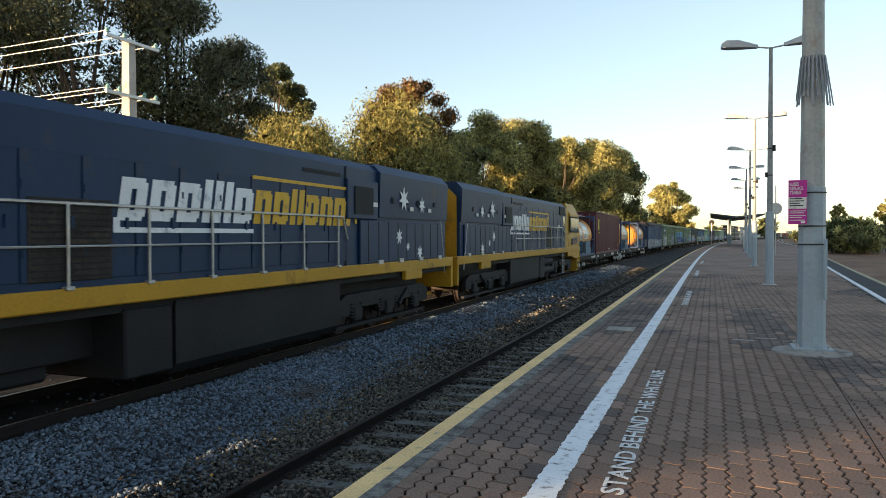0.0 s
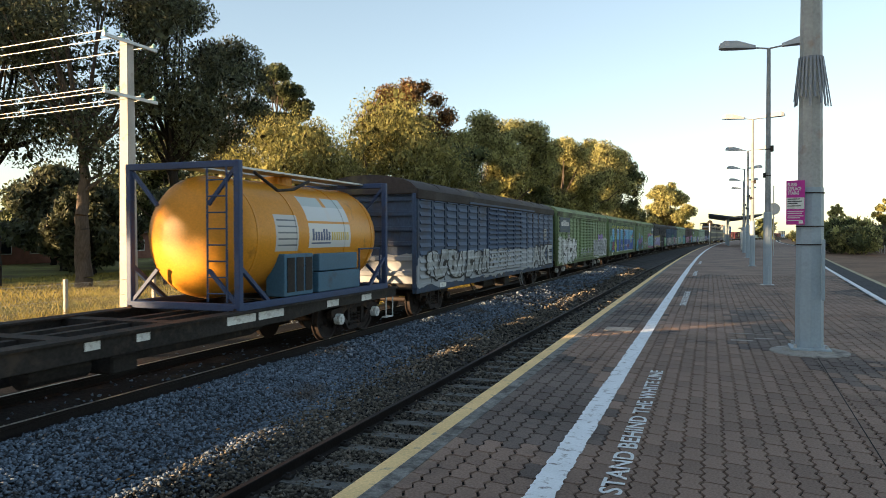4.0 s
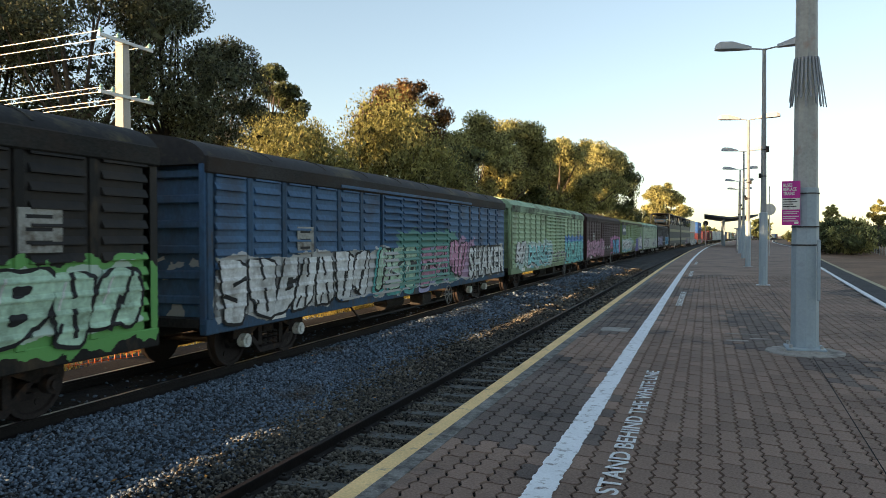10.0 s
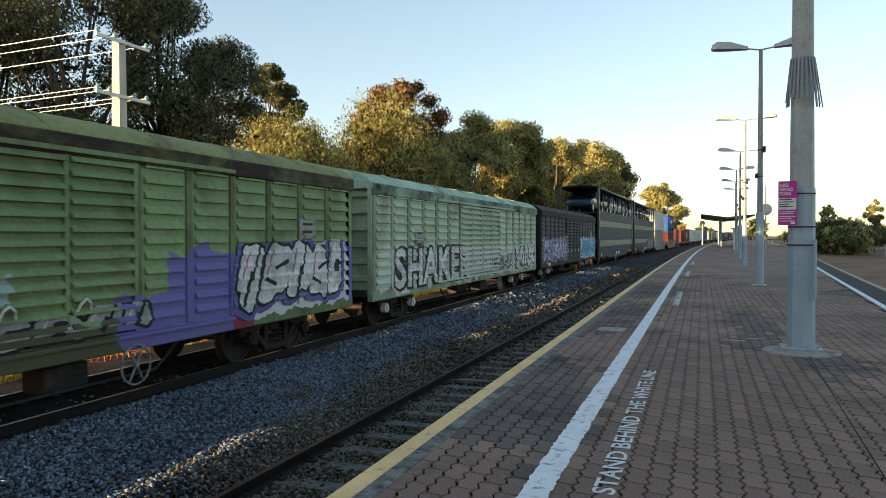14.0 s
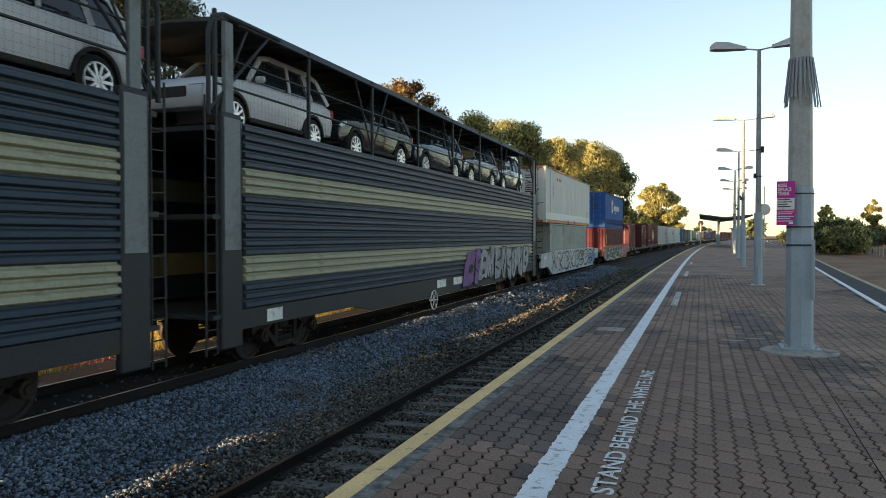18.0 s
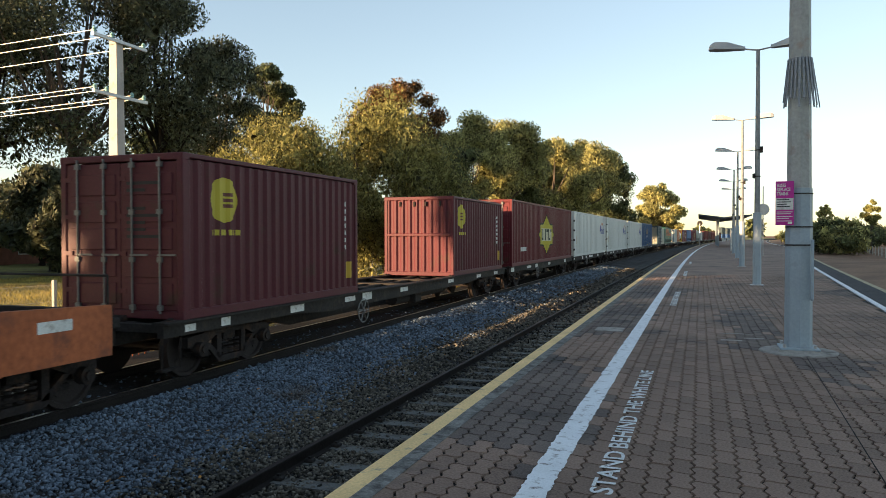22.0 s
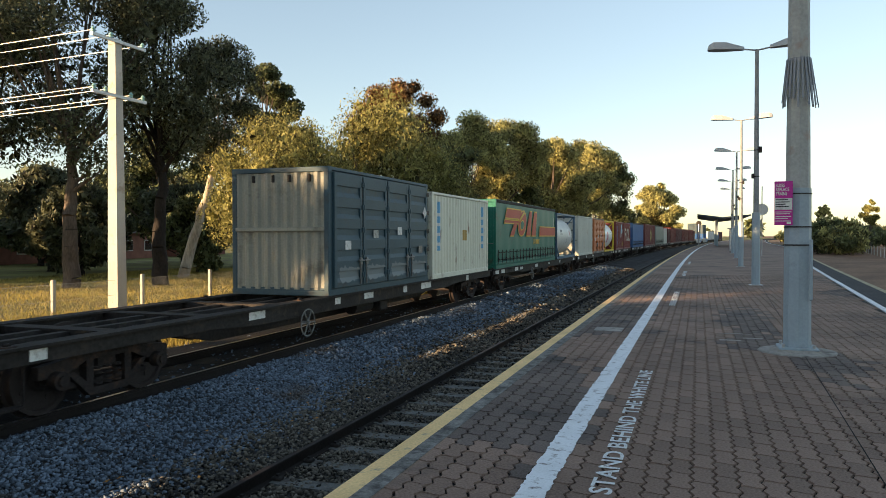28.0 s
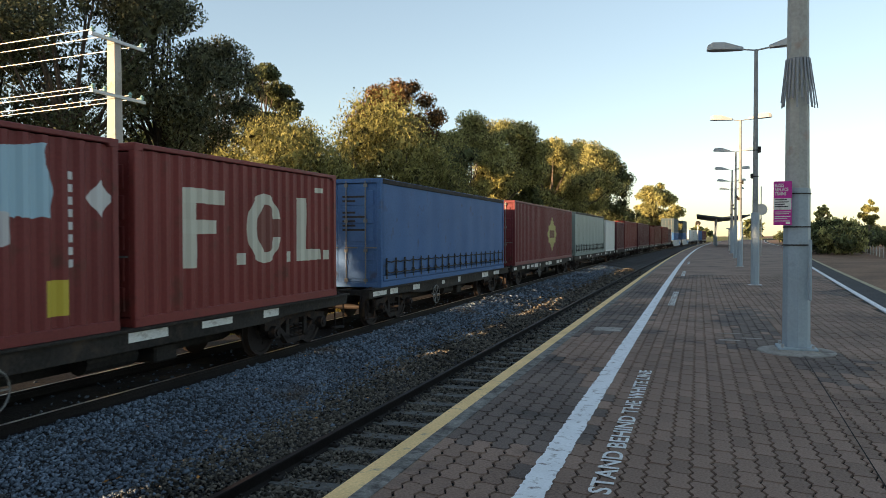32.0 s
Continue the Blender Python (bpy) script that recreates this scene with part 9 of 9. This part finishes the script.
station()
for i in range(5):
    b = thing("house", "brick house in the shade across the reserve", "house", "houses across the reserve", at=Matrix.Translation((-62 - i * 2, 20 + i * 16, -1)) @ Matrix.Rotation(.1, 4, "Z"))
    part("wall", Geo().box(-5, 5, -6, 6, 0, 3.0), mat("house_brick", (.22, .10, .07), .9), b)
    part("roof", Geo().prism([(-5.7, 3.0), (5.7, 3.0), (0, 5.2)], "y", -6.6, 6.6), mat("house_roof", (.10, .07, .06), .9), b)
    for y in (-3.5, 0, 3.5):
        wn_ = part("window", Geo().box(4.98, 5.05, y - .7, y + .7, .9, 2.2, ch=.02), M_MARK, b)
        part("pane", Geo().box(5.04, 5.07, y - .6, y + .6, 1.0, 2.1), M_GLASS, wn_)
for i in range(40):
    rnd2 = random.Random(i)
    tree(-70 + i * 9 + rnd2.uniform(-3, 3), 300 + rnd2.uniform(-20, 60), rnd2.uniform(6, 11), rnd2.uniform(4, 7), LEAF_DARK, M_BARK, 200 + i, 500, .8, "distant tree on the skyline", .3, (0, 0), .1, 14, name="distant_tree") if i % 2 == 0 else None
# ---- interlocking pavers, the nearest as single parts
PX, PY = .141, .30                        # a paver's width across the platform and its length along it


def paver_mesh():
    """Zigzag long sides, gently waved ends, chamfered edges."""
    g_ = .0065
    zig = ((.0, 0), (.016, .125), (-.016, .375), (.016, .625), (-.016, .875), (0, 1))
    wave = ((.12, .006), (.3, .009), (.5, 0), (.7, -.009), (.88, -.006))
    o = [(PX / 2 + a - g_, g_ + b * (PY - 2 * g_)) for a, b in zig]
    o += [(PX / 2 - PX * f, PY - g_ - d) for f, d in wave]
    o += [(-PX / 2 + a + g_, g_ + b * (PY - 2 * g_)) for a, b in reversed(zig)]
    o += [(-PX / 2 + PX * f, g_ + d) for f, d in wave]
    n = len(o)
    top = [(x * .95, PY / 2 + (y - PY / 2) * .975, 0) for x, y in o]
    v = top + [(x, y, -.013) for x, y in o]
    F = [tuple(range(n))] + [(k * n + i, k * n + n + i, k * n + n + (i + 1) % n, k * n + (i + 1) % n) for k in (0,) for i in range(n)]
    return np.array(v), F


def pavers():
    v, F = paver_mesh()
    me = bpy.data.meshes.new("paver")
    me.from_pydata([tuple(p) for p in v], [], F)
    rng = np.random.default_rng(9)
    V, singles = [[], []], []
    for r in range(int((31 - 2.6) / PY)):
        for c in range(70):
            s, x = 2.6 + r * PY + (PY / 2 if c % 2 else 0), -1.80 + c * PX
            if x > right_edge(s) - 1.0:
                break
            bx, by = float(np.interp(s, _s, _x)), float(np.interp(s, _s, _y))
            dz = rng.uniform(-.004, .001)
            if len(singles) < 300 and -.8 < x < 1.1 and 3.8 < s:
                singles.append((bx + x, by, dz))
            else:
                grime = .8 * noise.noise(Vector((x * .6, s * .25, 5))) + (.62 * max(0, 1 - (x + 1.8) / 1.1) if 5 < s < 26 else 0) + (.2 if 1.3 < x < 2.6 and s < 11 else 0) + rng.uniform(-.12, .12)
                V[0 if grime < .34 else 1].append(v + np.array([bx + x, by, dz]))
    for rows, m_, label in ((V[0], M_PAVER, "brown-red interlocking zigzag pavers"), (V[1], M_PAVER_DARK, "blackened oil-stained zigzag pavers")):
        big = bpy.data.meshes.new("pavers")
        big.from_pydata(np.concatenate(rows).tolist(), [], [tuple(i + n * len(v) for i in f) for n in range(len(rows)) for f in F])
        ob = part("pavers", big, m_, platform, label)
        ob["kind"] = "stuff"
    for p in singles:
        part("paver", me, M_PAVER1, platform, at=Matrix.Translation(p))
    # further on the joints are too fine to part
    slab_far = Geo()
    ss = [s for s in st if 32 <= s <= 280]
    for s in [30.9] + ss:
        slab_far.v += [tuple(along(s, -1.845, -.003)), tuple(along(s, right_edge(s) - .95, -.003))]
    for i in range(len(ss)):
        slab_far.f.append((i * 2, i * 2 + 1, i * 2 + 3, i * 2 + 2))
        slab_far.m.append(0)
    part("far_paving", slab_far, M_PAVER, platform)
    slab_near = Geo()
    ss = [-40] + [s for s in st if -40 < s < 2.5] + [2.62]
    for s in ss:
        slab_near.v += [tuple(along(s, -1.845, -.003)), tuple(along(s, right_edge(s) - .95, -.003))]
    for i in range(len(ss) - 1):
        slab_near.f.append((i * 2, i * 2 + 1, i * 2 + 3, i * 2 + 2))
        slab_near.m.append(0)
    part("near_paving", slab_near, M_PAVER, platform)


M_PAVER_DARK = mat("stained_clay_paver", (.125, .096, .082), .8, var=.26, fine=60, coarse=.5, bump=.3, dirt=(.04, .037, .035), dirt_amt=.2, dirt_scale=.9, island=.12)
M_PAVER1 = mat("clay_paver_single", (.215, .145, .11), .8, var=.26, fine=60, coarse=.5, bump=.3, dirt=(.05, .046, .044), dirt_amt=.12, dirt_scale=3, island=-.11)
pavers()


# ---- what moves
def motions():
    for ob, ends, m in MOVING:
        walk(ob, [(t, wagon_pose(*ends, t) @ m) for t in TIMES])
    # wheels roll while they pass close by
    for ws, u, dy in WHEELS:
        t, hits = 0.0, []
        while t <= 32.0:
            if 3.0 < u - run(t) < 42.0:
                hits.append(t)
            t += 1 / 30
        z = ws.matrix_basis.translation.z
        if len(hits) < 2:
            continue
        rows = [] if hits[0] < .02 else [(0.0, pose(0, dy, z))]
        first = run(hits[0])
        rows += [(t, pose(0, dy, z, math.degrees((run(t) - first) / .46))) for t in hits]
        if hits[-1] < 31.97:
            rows.append((32.0, rows[-1][1]))
        walk(ws, rows)


motions()
